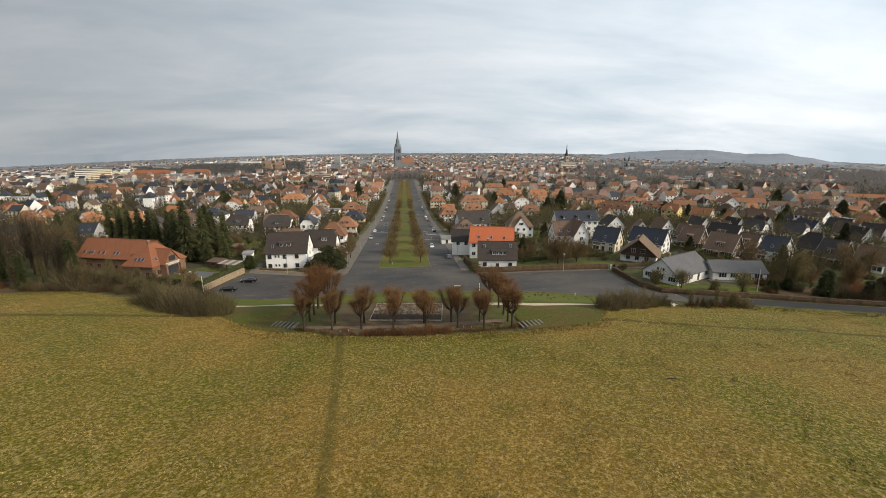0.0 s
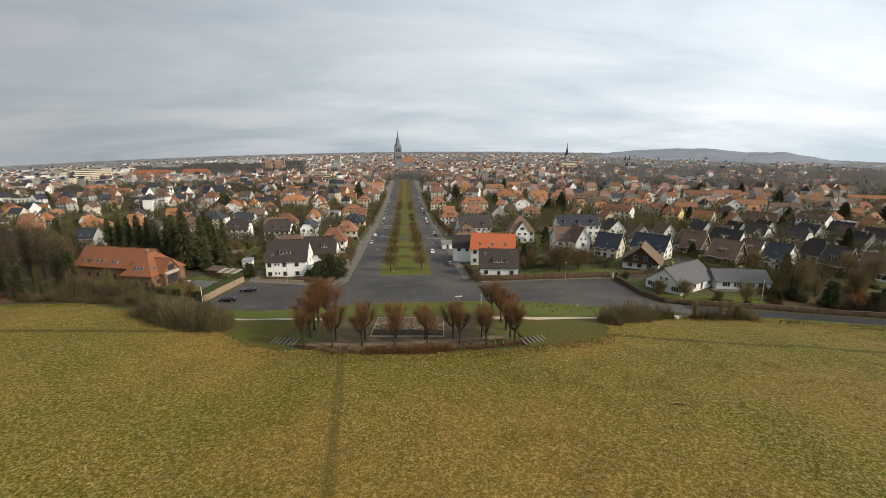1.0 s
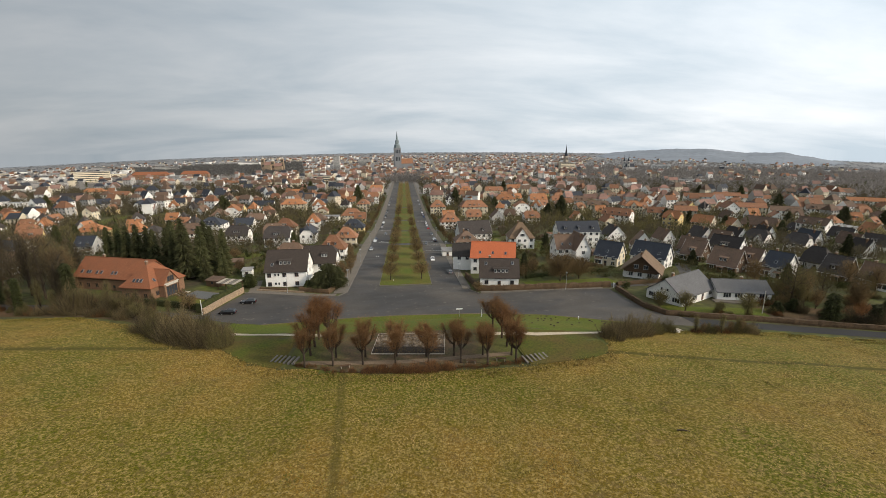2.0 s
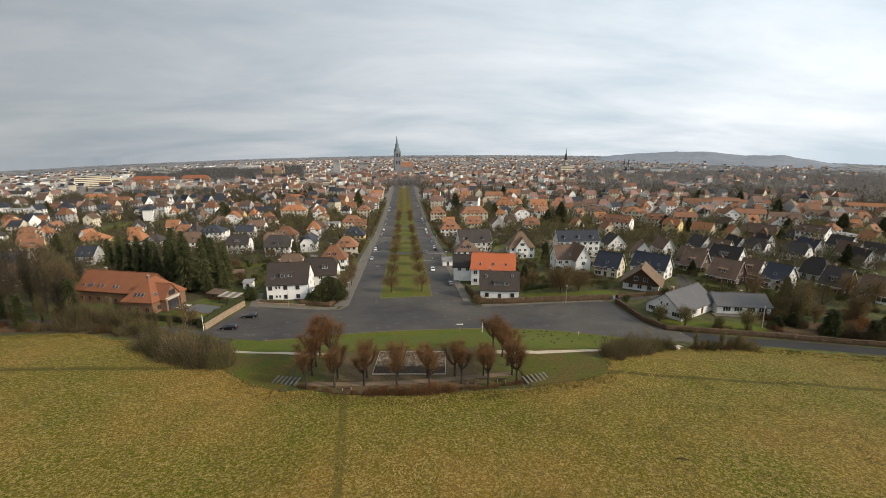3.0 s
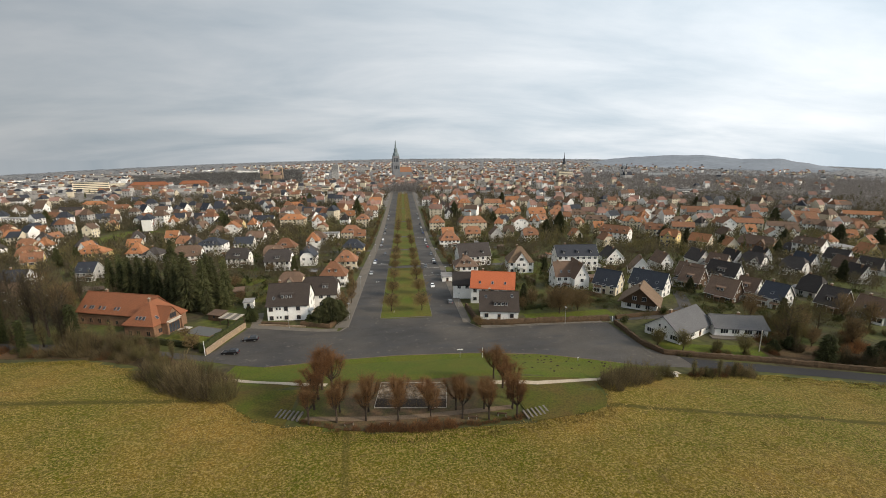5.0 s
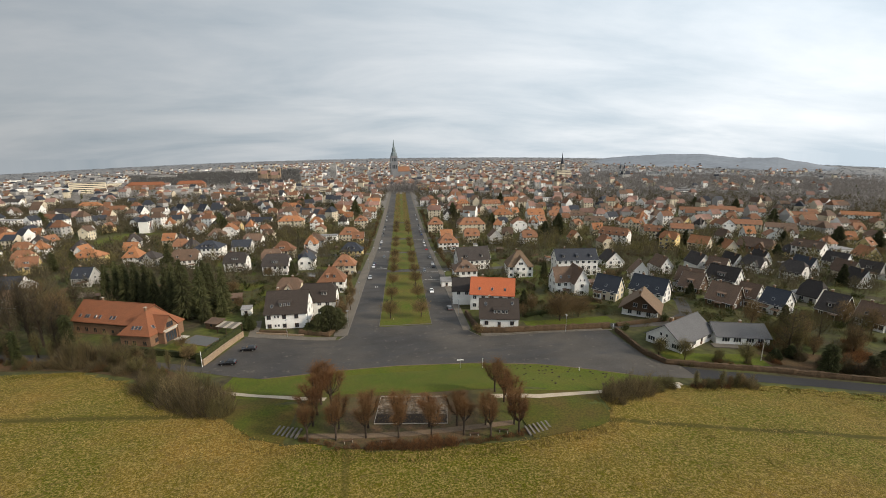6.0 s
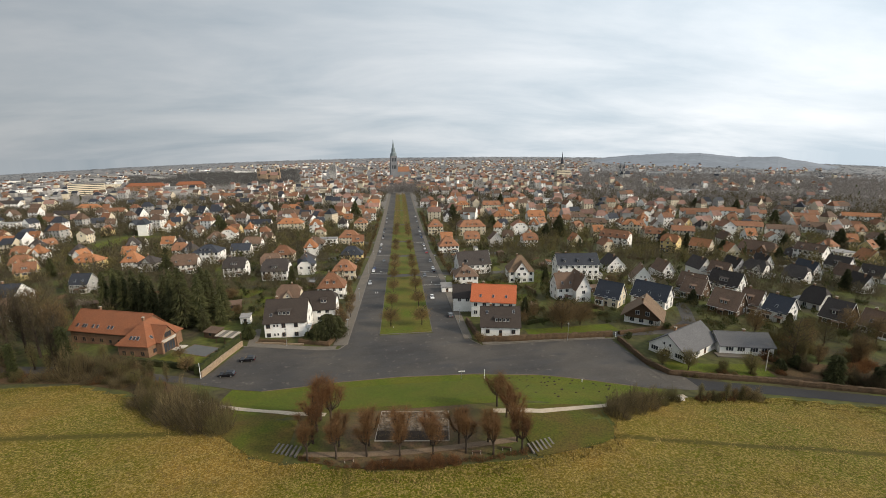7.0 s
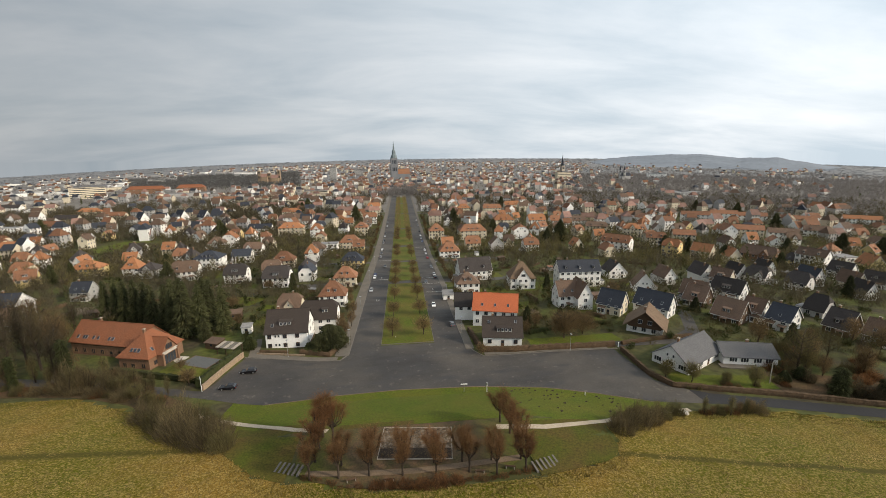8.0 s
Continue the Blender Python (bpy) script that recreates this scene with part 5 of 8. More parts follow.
house(350.8, 348.0, -34, 22.9, 10.0, 6.1, 3.6, "gable", "white", "brown", 2, 6)
house(422.7, 462.6, -32, 30.0, 10.0, 6.1, 3.6, "gable", "white", "red", 2, 6)
house(302.3, 306.8, 60, 12.1, 10.0, 6.1, 4, "gable", "white", "red", 2, 4)
house(391.4, 353.5, -36, 20.6, 10.0, 6.1, 4, "half", "white", "brown", 2, 6)
house(428.2, 356.8, -38, 19.1, 10.0, 6.1, 4, "gable", "white", "red", 2, 6)
house(371.7, 285.9, -72, 10.5, 10.0, 6.1, 4.5, "half", "white", "brown", 2, 3)
house(248.8, 208.0, -70, 10.1, 10.0, 4.4, 4.9, "gable", "white", "dark", 2, 3)
house(224.6, 183.3, 90, 10.0, 6.5, 4.4, 5.2, "gable", "cream", "brown", 2, 3)
house(131.5, 171.8, -57, 10.0, 10.0, 4.4, 5.2, "gable", "timber", "brown", 2, 3)
house(150.7, 174.7, -61, 12.3, 10.0, 4.4, 5.2, "gable", "white", "dark", 2, 4, dormers=1)
house(199.2, 186.2, -67, 8.9, 10.0, 4.4, 4.9, "half", "white", "dark", 2, 3)
house(242.3, 185.5, -73, 9.0, 6.5, 3.3, 5.2, "gable", "grey", "dark", 1, 3)
house(51.4, 937.3, 0, 31.0, 14.0, 11.7, 3.0, "gable", "yellow", "brown", 4, 8)
house(247.6, 670.6, 0, 27.9, 14.0, 6.1, 0.6, "flat", "white", "flat", 2, 8)
house(283.0, 619.4, 90, 10.0, 16.9, 6.1, 4.8, "gable", "white", "red", 2, 3)
house(82.2, 673.0, 90, 12.0, 14.5, 8.9, 5, "gable", "white", "orange", 3, 4)
house(87.3, 584.5, 0, 18.2, 10.0, 8.9, 4.8, "hip", "cream", "orange", 3, 6)
house(126.5, 577.3, 0, 25.1, 10.0, 8.9, 4.8, "half", "cream", "red", 3, 6, dormers=2)
house(165.1, 614.5, 0, 22.4, 10.0, 8.9, 4.8, "half", "cream", "orange", 3, 6)
house(129.3, 167.0, -58, 8.3, 10.0, 3.3, 5.4, "gable", "timber", "brown", 1, 3)
house(126.2, 144.9, -61, 9.7, 10.0, 3.3, 5.8, "gable", "timber", "brown", 1, 3)
house(137.5, 145.5, -63, 6.5, 9.0, 4.4, 4.5, "gable", "white", "brown", 2, 2, dormers=1)
house(139.7, 135.6, -66, 7.3, 10.0, 4.4, 4.7, "gable", "white", "slate", 2, 2, skylights=1)
house(156.3, 128.8, -71, 7.1, 10.0, 3.3, 5.6, "gable", "timber", "dark", 1, 2)
house(159.6, 117.8, -74, 9.0, 6.5, 3.3, 4.9, "gable", "grey", "brown", 1, 3)
house(167.8, 147.6, -69, 6.5, 10.0, 3.3, 5.4, "half", "grey", "dark", 1, 2)
house(212.8, 167.8, 80, 9.0, 6.5, 3.3, 5.4, "gable", "white", "dark", 1, 3)
house(-157.0, 174.6, 10, 11.9, 10.0, 3.3, 4.8, "gable", "grey", "brown", 1, 4)


# ---- the houses round the square ----
def wing(h, x, y, rz, w, d, eave, rise, kind, wall, tile, over=0.45):
    """Another body and roof of the same house, at a place in the world."""
    m = h.matrix_basis.inverted() @ pose(x, y, h.matrix_basis.translation.z, 0, 0, rz)
    a = new("wall", body_mesh(w, d, eave, rise, kind, WALL[wall]))
    b = new("roof", roof_mesh(w, d, eave, rise, kind, ROOF[tile], over))
    for ob in (a, b):
        ob.parent, ob.matrix_basis = h, m
    return m


def piece(h, m, name, me, x, y, z, rz=0.0, rx=0.0, label=""):
    ob = new(name, me)
    ob.parent, ob.matrix_basis = h, m @ pose(x, y, z, rx, 0, rz)
    return tagged(ob, label)


# white house with the long dark roof
h = house(-41.5, 147.3, 1, 13.8, 12.2, 6.5, 6.1, "gable", "white", "umber", 2, 0, 0, 0, 0, label="white-rendered two-storey house with a steep dark tiled roof", base=-1.0)
m = Matrix.Identity(4)
piece(h, m, "dormer", dormer_mesh("umber", 4.2), -0.4, -4.5, 8.2)
for z in (1.1, 4.3):
    for u in (-5.6, -0.5, 3.6):
        piece(h, m, "window", WIN_DARK, u, -6.1, z)
    for u in (-3.6, -2.5):
        piece(h, m, "window", WIN_SMALL, u, -6.1, z + 0.4)
piece(h, m, "balcony", Shape().box(6.9, -5.0, 3.3, 8.2, -1.0, 3.45).box(8.1, -5.0, 3.45, 8.2, -1.0, 4.35).box(6.9, -5.0, 3.45, 8.2, -4.9, 4.35).mesh("balcony", WALL["white"]), 0, 0, 0)
piece(h, m, "plinth", Shape().box(-6.93, -6.13, -1.2, 6.93, 6.13, 0.7).mesh("plinth", WALL["timber"]), 0, 0, 0, label="dark brown plinth")
piece(h, m, "skylight", SKYLIGHT, -4.8, -4.3, 8.4, 0, 45)
piece(h, m, "chimney", CHIMNEY, -3.6, 0.6, 12.4)
m = wing(h, -33.5, 160.0, 0, 13.5, 10.5, 5.6, 5.4, "half", "white", "umber")
for u in (-2, 1, 4):
    for z in (1.0, 3.8):
        piece(h, m, "window", WIN, u, -5.25, z)
for z in (1.0, 3.8):
    for v in (-2.5, 2.0):
        piece(h, m, "window", WIN, 6.75, v, z, 90)
piece(h, m, "dormer", dormer_mesh("umber", 2.2), 2.6, -3.6, 7.2)

# white house with the new orange roof, and the lower brown-roofed one before it
h = house(35.6, 158.4, -16, 17.0, 10.4, 6.6, 5.2, "gable", "white", "bright", 2, 5, 0, 1, 3, label="white-rendered house with a bright new orange tiled roof", base=-1.7)
m = wing(h, 24.5, 168.0, -8, 8.0, 10.0, 5.4, 4.0, "gable", "white", "dark")
piece(h, m, "window", WIN, -1.5, -5.0, 3.6)
piece(h, m, "window", WIN, 1.8, -5.0, 3.6)
h = house(33.2, 138.2, -10, 13.2, 10.0, 3.7, 5.2, "gable", "white", "umber", 1, 3, 0, 1, 0, win=WIN_DARK, label="low white house with a steep brown tiled roof", base=-0.5)
m = Matrix.Identity(4)
piece(h, m, "dormer", dormer_mesh("umber", 5.2), 0.6, -3.9, 4.75)
piece(h, m, "skylight", SKYLIGHT, -4.6, -1.6, 7.5, 0, 46)
piece(h, m, "skylight", SKYLIGHT, 4.6, -1.4, 7.7, 0, 46)

# brick house with the broad orange roof
h = house(-96.2, 144.1, -17, 28.0, 10.0, 4.8, 5.2, "gable", "brick", "clay", 1, 8, 0, 1, 0, win=WIN_DARK, label="long red-brown brick house with a broad orange tiled roof", base=0.9)
m = Matrix.Identity(4)
for u in (-11.6, -9.2, -8.2, -5.4, -3.6, 0.8, 2.2):
    piece(h, m, "skylight", SKYLIGHT, u, -4.0, 6.0, 0, 46)
piece(h, m, "timber_band", Shape().box(-13.6, -5.12, 3.7, 9.0, -4.95, 4.3).mesh("timber_band", WALL["timber"]), 0, 0, 0, label="dark timber band under the eave")
piece(h, m, "terrace_slab", Shape().box(-6.0, -8.6, -0.6, -1.0, -5.0, 0.1).mesh("terrace_slab", PAVING), 0, 0, 0)
m = wing(h, -81.4, 135.1, 76, 13.4, 10.4, 4.6, 5.5, "hip", "brick", "clay", 0.5)
for u in (-3.2, 0.4, 3.2):
    piece(h, m, "window", WIN_DARK, -6.7, u, 0.9, -90)
piece(h, m, "window", WIN_DARK, -4.4, -5.2, 1.2)
piece(h, m, "cornice", Shape().box(-6.9, -5.4, 3.75, 6.9, 5.4, 4.05).mesh("cornice", WALL["brick"]), 0, 0, 0)
for u in (-1.25, 0.0, 1.25):
    piece(h, m, "skylight", SKYLIGHT, -5.5, u, 6.05, -90, 46)
piece(h, m, "skylight", SKYLIGHT, -3.8, -4.1, 5.95, 0, 46)
piece(h, m, "chimney", CHIMNEY, -1.2, 0.2, 10.0)
m = wing(h, -76.4, 133.2, -14, 3.2, 6.2, 4.6, 3.9, "gable", "brick", "clay", 0.4)
piece(h, m, "roof", roof_mesh(9.4, 6.2, 4.6, 3.9, "gable", ROOF["clay"], 0.4), -3.1, 0, 0.02)
piece(h, m, "window", window_mesh("glazed_gable", 4.4, 3.1, DARK_FRAME, 3), 1.62, 0, 0.3, 90, label="wide dark glazed garden front")
piece(h, m, "window", window_mesh("gable_glazing", 2.6, 1.7, DARK_FRAME, 2), 1.62, 0, 4.9, 90)
piece(h, m, "beam", Shape().box(1.5, -3.1, 3.7, 1.95, 3.1, 4.5).mesh("beam", PALE_STONE), 0, 0, 0, label="pale band across the gable")
pier = Shape().box(-0.3, -0.3, -0.5, 0.3, 0.3, 4.3).mesh("pier", WALL["brick"])
for v in (-2.9, 2.9):
    piece(h, m, "pier", pier, 1.9, v, 0)
piece(h, m, "porch_slab", Shape().box(1.6, -4.0, -0.6, 4.6, 4.0, 0.10).mesh("porch_slab", PALE_STONE), 0, 0, 0)

# chalet
h = house(88.0, 139.6, 53, 9.4, 11.6, 3.0, 5.4, "gable", "timber", "tan", 1, 3, 0, 1, 0, win=WIN_DARK, label="dark timber chalet with a wide tan-brown tiled roof", base=0.0, gable_window=False)
m = Matrix.Identity(4)
piece(h, m, "roof", roof_mesh(11.0, 12.6, 3.0, 5.4, "gable", ROOF["tan"], 0.9), 0, 0, 0.12)
piece(h, m, "plinth", Shape().box(-4.8, -5.9, -1.2, 4.8, 5.9, 2.4).mesh("plinth", WALL["white"]), 0, 0, 0, label="white-rendered ground floor")
piece(h, m, "balcony", Shape().box(-5.9, -5.4, 2.5, -4.7, 5.4, 2.66).box(-5.95, -5.4, 2.66, -5.85, 5.4, 3.5).mesh("balcony", WALL["timber"]), 0, 0, 0)
for v in (-3.0, 0.2, 3.2):
    piece(h, m, "window", WIN, -4.82, v, 0.7, -90)
for v in (-1.6, 1.6):
    piece(h, m, "window", WIN, -4.72, v, 3.5, -90)

# bungalow
h = house(85.9, 114.6, 27, 18.5, 11.0, 2.9, 4.3, "gable", "white", "grey", 1, 4, 0, 1, 0, win=WIN_WIDE, label="low white bungalow with a slate-grey tiled roof", base=0.6)
m = wing(h, 103.6, 113.2, -14, 15.0, 9.0, 2.7, 2.6, "gable", "white", "grey")
for u in (-4.8, -1.6, 2.0, 5.2):
    piece(h, m, "window", WIN_WIDE, u, -4.5, 0.9)
piece(h, m, "chimney", CHIMNEY, 1.0, 0.3, 5.0)
piece(h, m, "terrace_slab", Shape().box(-9, -7.0, -0.6, 1.5, -4.4, 0.12).mesh("terrace_slab", PAVING), 0, 0, 0)

# sheds, pool and walls left of the square
def shed(x, y, rz, w, d, hgt, wall, tile, label):
    s = new("shed")
    s.matrix_basis = pose(x, y, ground_z(x, y), 0, 0, rz)
    put("wall", Shape().box(-w / 2, -d / 2, -0.6, w / 2, d / 2, hgt).mesh("wall", WALL[wall]), s)
    put("roof", Shape().plate([(-w / 2 - 0.3, -d / 2 - 0.3, hgt + 0.15), (w / 2 + 0.3, -d / 2 - 0.3, hgt + 0.15), (w / 2 + 0.3, d / 2 + 0.3, hgt + 0.7), (-w / 2 - 0.3, d / 2 + 0.3, hgt + 0.7)], 0.16).mesh("roof", ROOF[tile]), s)
    put("door", DOOR, s, 0, -d / 2, 0.05)
    PLOTS.append((x, y, max(w, d) / 2))
    return tagged(s, label, "shed", "garden sheds")


shed(-66.0, 143.6, -20, 5.0, 3.4, 2.2, "timber", "brown", "low timber shed with a brown roof")
arbour = new("pergola")
arbour.matrix_basis = pose(-59.2, 138.4, ground_z(-59.2, 138.4), 0, 0, -20)
for u in (-3.4, 0.0, 3.4):
    for v in (-1.7, 1.7):
        put("post", Shape().box(u - 0.08, v - 0.08, -0.5, u + 0.08, v + 0.08, 2.5).mesh("post", WALL["timber"]), arbour)
for v in (-1.7, 1.7):
    put("rail", Shape().box(-3.9, v - 0.07, 2.5, 3.9, v + 0.07, 2.66).mesh("rail", WALL["timber"]), arbour)
for k in range(5):
    put("roof_sheet", Shape().plate([(-3.7 + 1.5 * k, -2.1, 2.66), (-2.4 + 1.5 * k, -2.1, 2.66), (-2.4 + 1.5 * k, 2.1, 3.1), (-3.7 + 1.5 * k, 2.1, 3.1)], 0.05).mesh("roof_sheet", KERB if k % 2 else STONE), arbour)
tagged(arbour, "timber pergola roofed with pale sheets", "pergola")
PLOTS.append((-59.2, 138.4, 4.0))
shed(-60.4, 158.0, 5, 3.4, 3.0, 2.6, "white", "flat", "small white garden hut on the grass")
shed(-72.0, 176.0, 10, 6.0, 4.5, 2.4, "timber", "brown", "brown timber garden shed")
shed(20.6, 196.0, 0, 5.0, 6.0, 2.6, "white", "flat", "flat-roofed white garage beside the pavement")
pool = new("pool")
pool.matrix_basis = pose(-65.5, 131.8, ground_z(-65.5, 131.8), 0, 0, -22)
put("rim", Shape().box(-5.3, -3.1, -0.6, 5.3, -2.9, 0.24).box(-5.3, 2.9, -0.6, 5.3, 3.1, 0.24).box(-5.3, -2.9, -0.6, -5.1, 2.9, 0.24).box(5.1, -2.9, -0.6, 5.3, 2.9, 0.24).mesh("rim", GRAVEL_DARK), pool)
put("cover", Shape().box(-5.1, -2.9, -0.5, 5.1, 2.9, 0.2).mesh("cover", POOL), pool)
tagged(pool, "garden pool under a grey winter cover", "pool")


def low_wall(pts, thick, height, material, label):
    s = Shape()
    for (ax, ay), (bx, by) in zip(pts, pts[1:]):
        d = Vector((bx - ax, by - ay, 0)).normalized()
        o = Vector((-d.y, d.x, 0)) * thick / 2
        k = max(1, int(math.hypot(bx - ax, by - ay) / 2.5))
        for i in range(k):
            a, b = Vector((ax + (bx - ax) * i / k, ay + (by - ay) * i / k, 0)), Vector((ax + (bx - ax) * (i + 1) / k, ay + (by - ay) * (i + 1) / k, 0))
            za, zb = ground_z(a.x, a.y), ground_z(b.x, b.y)
            q = [a - o, b - o, b + o, a + o]
            zz = [za, zb, zb, za]
            s.add([(p.x, p.y, z - 0.5) for p, z in zip(q, zz)] + [(p.x, p.y, z + height) for p, z in zip(q, zz)], [(0, 1, 5, 4), (1, 2, 6, 5), (2, 3, 7, 6), (3, 0, 4, 7), (4, 5, 6, 7)])
            c = Vector((0, 0, 0.02))
            s.add([(p.x + (p - (a + b) / 2).x * 0.0, p.y, z + height) for p, z in zip([a - o * 1.3, b - o * 1.3, b + o * 1.3, a + o * 1.3], zz)] + [(p.x, p.y, z + height + 0.1) for p, z in zip([a - o * 1.3, b - o * 1.3, b + o * 1.3, a + o * 1.3], zz)], [(3, 2, 1, 0), (0, 1, 5, 4), (1, 2, 6, 5), (2, 3, 7, 6), (3, 0, 4, 7), (4, 5, 6, 7)], 1)
    return tagged(new("garden_wall", s.mesh("garden_wall", [material, material])), label, "wall", "garden walls")


low_wall([(-57.0, 114.0), (-55.6, 124.0), (-53.6, 134.8)], 0.4, 1.7, RED_STONE, "reddish rubble garden wall beside the square")
low_wall([(-50.0, 136.6), (-34.0, 134.4)], 0.25, 0.45, RED_STONE, "low reddish garden wall before the white house")
hedge([(-58.6, 115.5), (-57.2, 125.0), (-55.2, 136.0)], 2.0, 3.0, EVERGREEN, "tall olive-green hedge behind the rubble wall")
hedge([(-90.0, 126.4), (-76.0, 122.8), (-59.8, 118.6)], 1.4, 1.8, EVERGREEN, "clipped dark green hedge along the brick house's garden")
hedge([(-49.5, 138.2), (-40.0, 137.0)], 0.8, 0.9, HEDGE_BROWN, "low brown hedge in front of the white house")
hedge([(-36.0, 136.5), (-26.0, 133.6), (-23.8, 142.0)], 1.2, 1.5, HEDGE_BROWN, "brown hedge round the corner garden")
hedge([(23.4, 150.0), (24.6, 130.4), (34.0, 128.4), (50.0, 127.4), (69.0, 126.6)], 1.5, 2.0, HEDGE_BROWN, "long brown beech hedge along the square")
hedge([(69.8, 123.4), (69.3, 107.2), (72.0, 100.4), (83.4, 96.8), (98.0, 93.0), (112.0, 87.6), (132.0, 79.8), (156.0, 70.0)], 1.2, 1.5, HEDGE_BROWN, "brown beech hedge round the bungalow's lawn")
hedge([(72.0, 127.5), (86.0, 130.0), (100.0, 131.0)], 1.2, 1.4, HEDGE_BROWN, "brown hedge between the bungalow and the chalet")
hedge([(44.0, 141.0), (60.0, 146.0), (78.0, 147.0)], 1.2, 1.6, EVERGREEN, "dark green garden hedge behind the square")
ribbon("garden_lawn", [(74, 105), (86, 101.5), (104, 99.5)], 7.0, 0.05, LAWN, "green garden lawn before the bungalow", "lawn")
ribbon("garden_lawn", [(42, 133), (60, 133), (74, 134)], 7.5, 0.05, LAWN, "green garden lawn behind the brown hedge", "lawn")
ribbon("garden_lawn", [(-74, 128.5), (-61, 124)], 6.0, 0.05, MEDIAN, "green garden lawn beside the pool", "lawn")
ribbon("garden_lawn", [(60, 208), (100, 212)], 16.0, 0.05, LAWN, "green garden lawn between the houses", "lawn")
for gx0, gy0, gx1, gy1, gw in ((-62, 172, -44, 170, 12), (-66, 190, -46, 187, 9), (-60, 212, -44, 210, 10), (-88, 205, -70, 200, 14), (36, 178, 58, 176, 11), (38, 204, 52, 206, 10), (70, 168, 96, 160, 12), (112, 178, 136, 168, 10), (-64, 250, -46, 250, 9), (40, 252, 56, 254, 9)):
    ribbon("garden_lawn", [(gx0, gy0), (gx1, gy1)], gw, 0.05, LAWN, "green garden lawn between the houses", "lawn")
ribbon("drive", [(-50.5, 134.0), (-52.0, 142.0), (-54.0, 150.0)], 3.0, 0.06, PAVING, "paved drive beside the white house", "drive")
ribbon("side_road", [(70, 128), (92, 128.5), (104, 136), (112, 150), (122, 175)], 4.5, 0.06, ASPHALT, "narrow asphalt lane between the gardens", "road")

# ---- the terrace: bed, steps, benches, trees ----
bed = new("flower_bed")
bed.matrix_basis = pose(0.7, 78.3, 6.35, 0, 0, -6)
bx, by = 7.15, 4.65
put("soil", Shape().box(-bx, -by + 2.9, -0.3, bx, by, 0.22).mesh("soil", SOIL), bed)
for nm, q in (("border", (-bx - 0.12, -by - 0.12, bx + 0.12, -by)), ("border", (-bx - 0.12, by, bx + 0.12, by + 0.12)), ("border", (-bx - 0.12, -by, -bx, by)), ("border", (bx, -by, bx + 0.12, by))):
    put(nm, Shape().box(q[0], q[1], -0.3, q[2], q[3], 0.30).mesh("border", STONE), bed, label="pale stone border")
put("front_planting", Shape().box(-bx, -by, -0.3, bx, -by + 2.9, 0.26).mesh("front_planting", BARK), bed, label="dark clipped planting")
rng = random.Random(5)
v, f = [], []
for i in range(1500):
    a = Vector((rng.uniform(-bx, bx), rng.uniform(-by, by), 0.22))
    twig_faces(v, f, a, Vector((rng.gauss(0, 0.5), rng.gauss(0, 0.5), 1)).normalized(), rng.uniform(0.2, 0.5), 0.05, rng)
put("planting", mesh_of("planting", v, f, TWIG), bed)
tagged(bed, "stone-edged flower bed with pruned winter plants", "flower bed")

tread = Shape().box(-1.35, -0.19, -0.5, 1.35, 0.19, 0.16).mesh("step", KERB)
for sx, rz, ox, oy, dx, dy in ((1, 78, -25.6, 74.7, 0.90, -0.34), (-1, 98, 27.0, 70.4, -0.92, -0.32)):
    st = new("stairs")
    st.matrix_basis = pose(ox, oy, ground_z(ox, oy) - 0.05)
    for i in range(6):
        ob = put("step", tread, st, dx * i, dy * i, 0.06 * i, rz)
    tagged(st, "short flight of pale worn stone steps in the grass", "stairs", "terrace steps")


def bench(x, y, rz):
    b = new("bench")
    b.matrix_basis = pose(x, y, ground_z(x, y) + 0.1, 0, 0, rz)
    for i in range(3):
        put("seat_slat", Shape().box(-0.95, -0.22 + 0.16 * i, 0.43, 0.95, -0.10 + 0.16 * i, 0.48).mesh("seat_slat", WALL["timber"]), b)
    put("backrest", Shape().box(-0.95, 0.26, 0.60, 0.95, 0.30, 0.85).mesh("backrest", WALL["timber"]), b)
    for u in (-0.75, 0.75):
        put("leg", Shape().box(u - 0.06, -0.22, -0.1, u + 0.06, 0.28, 0.43).box(u - 0.04, 0.22, 0.43, u + 0.04, 0.28, 0.85).mesh("leg", STONE), b)
    return tagged(b, "dark wooden park bench facing the view", "bench", "terrace benches")


for x, y, rz in ((-11.3, 69.4, 190), (-4.5, 68.6, 180), (12.0, 68.8, 175), (17.8, 69.2, 168)):
    bench(x, y, rz)

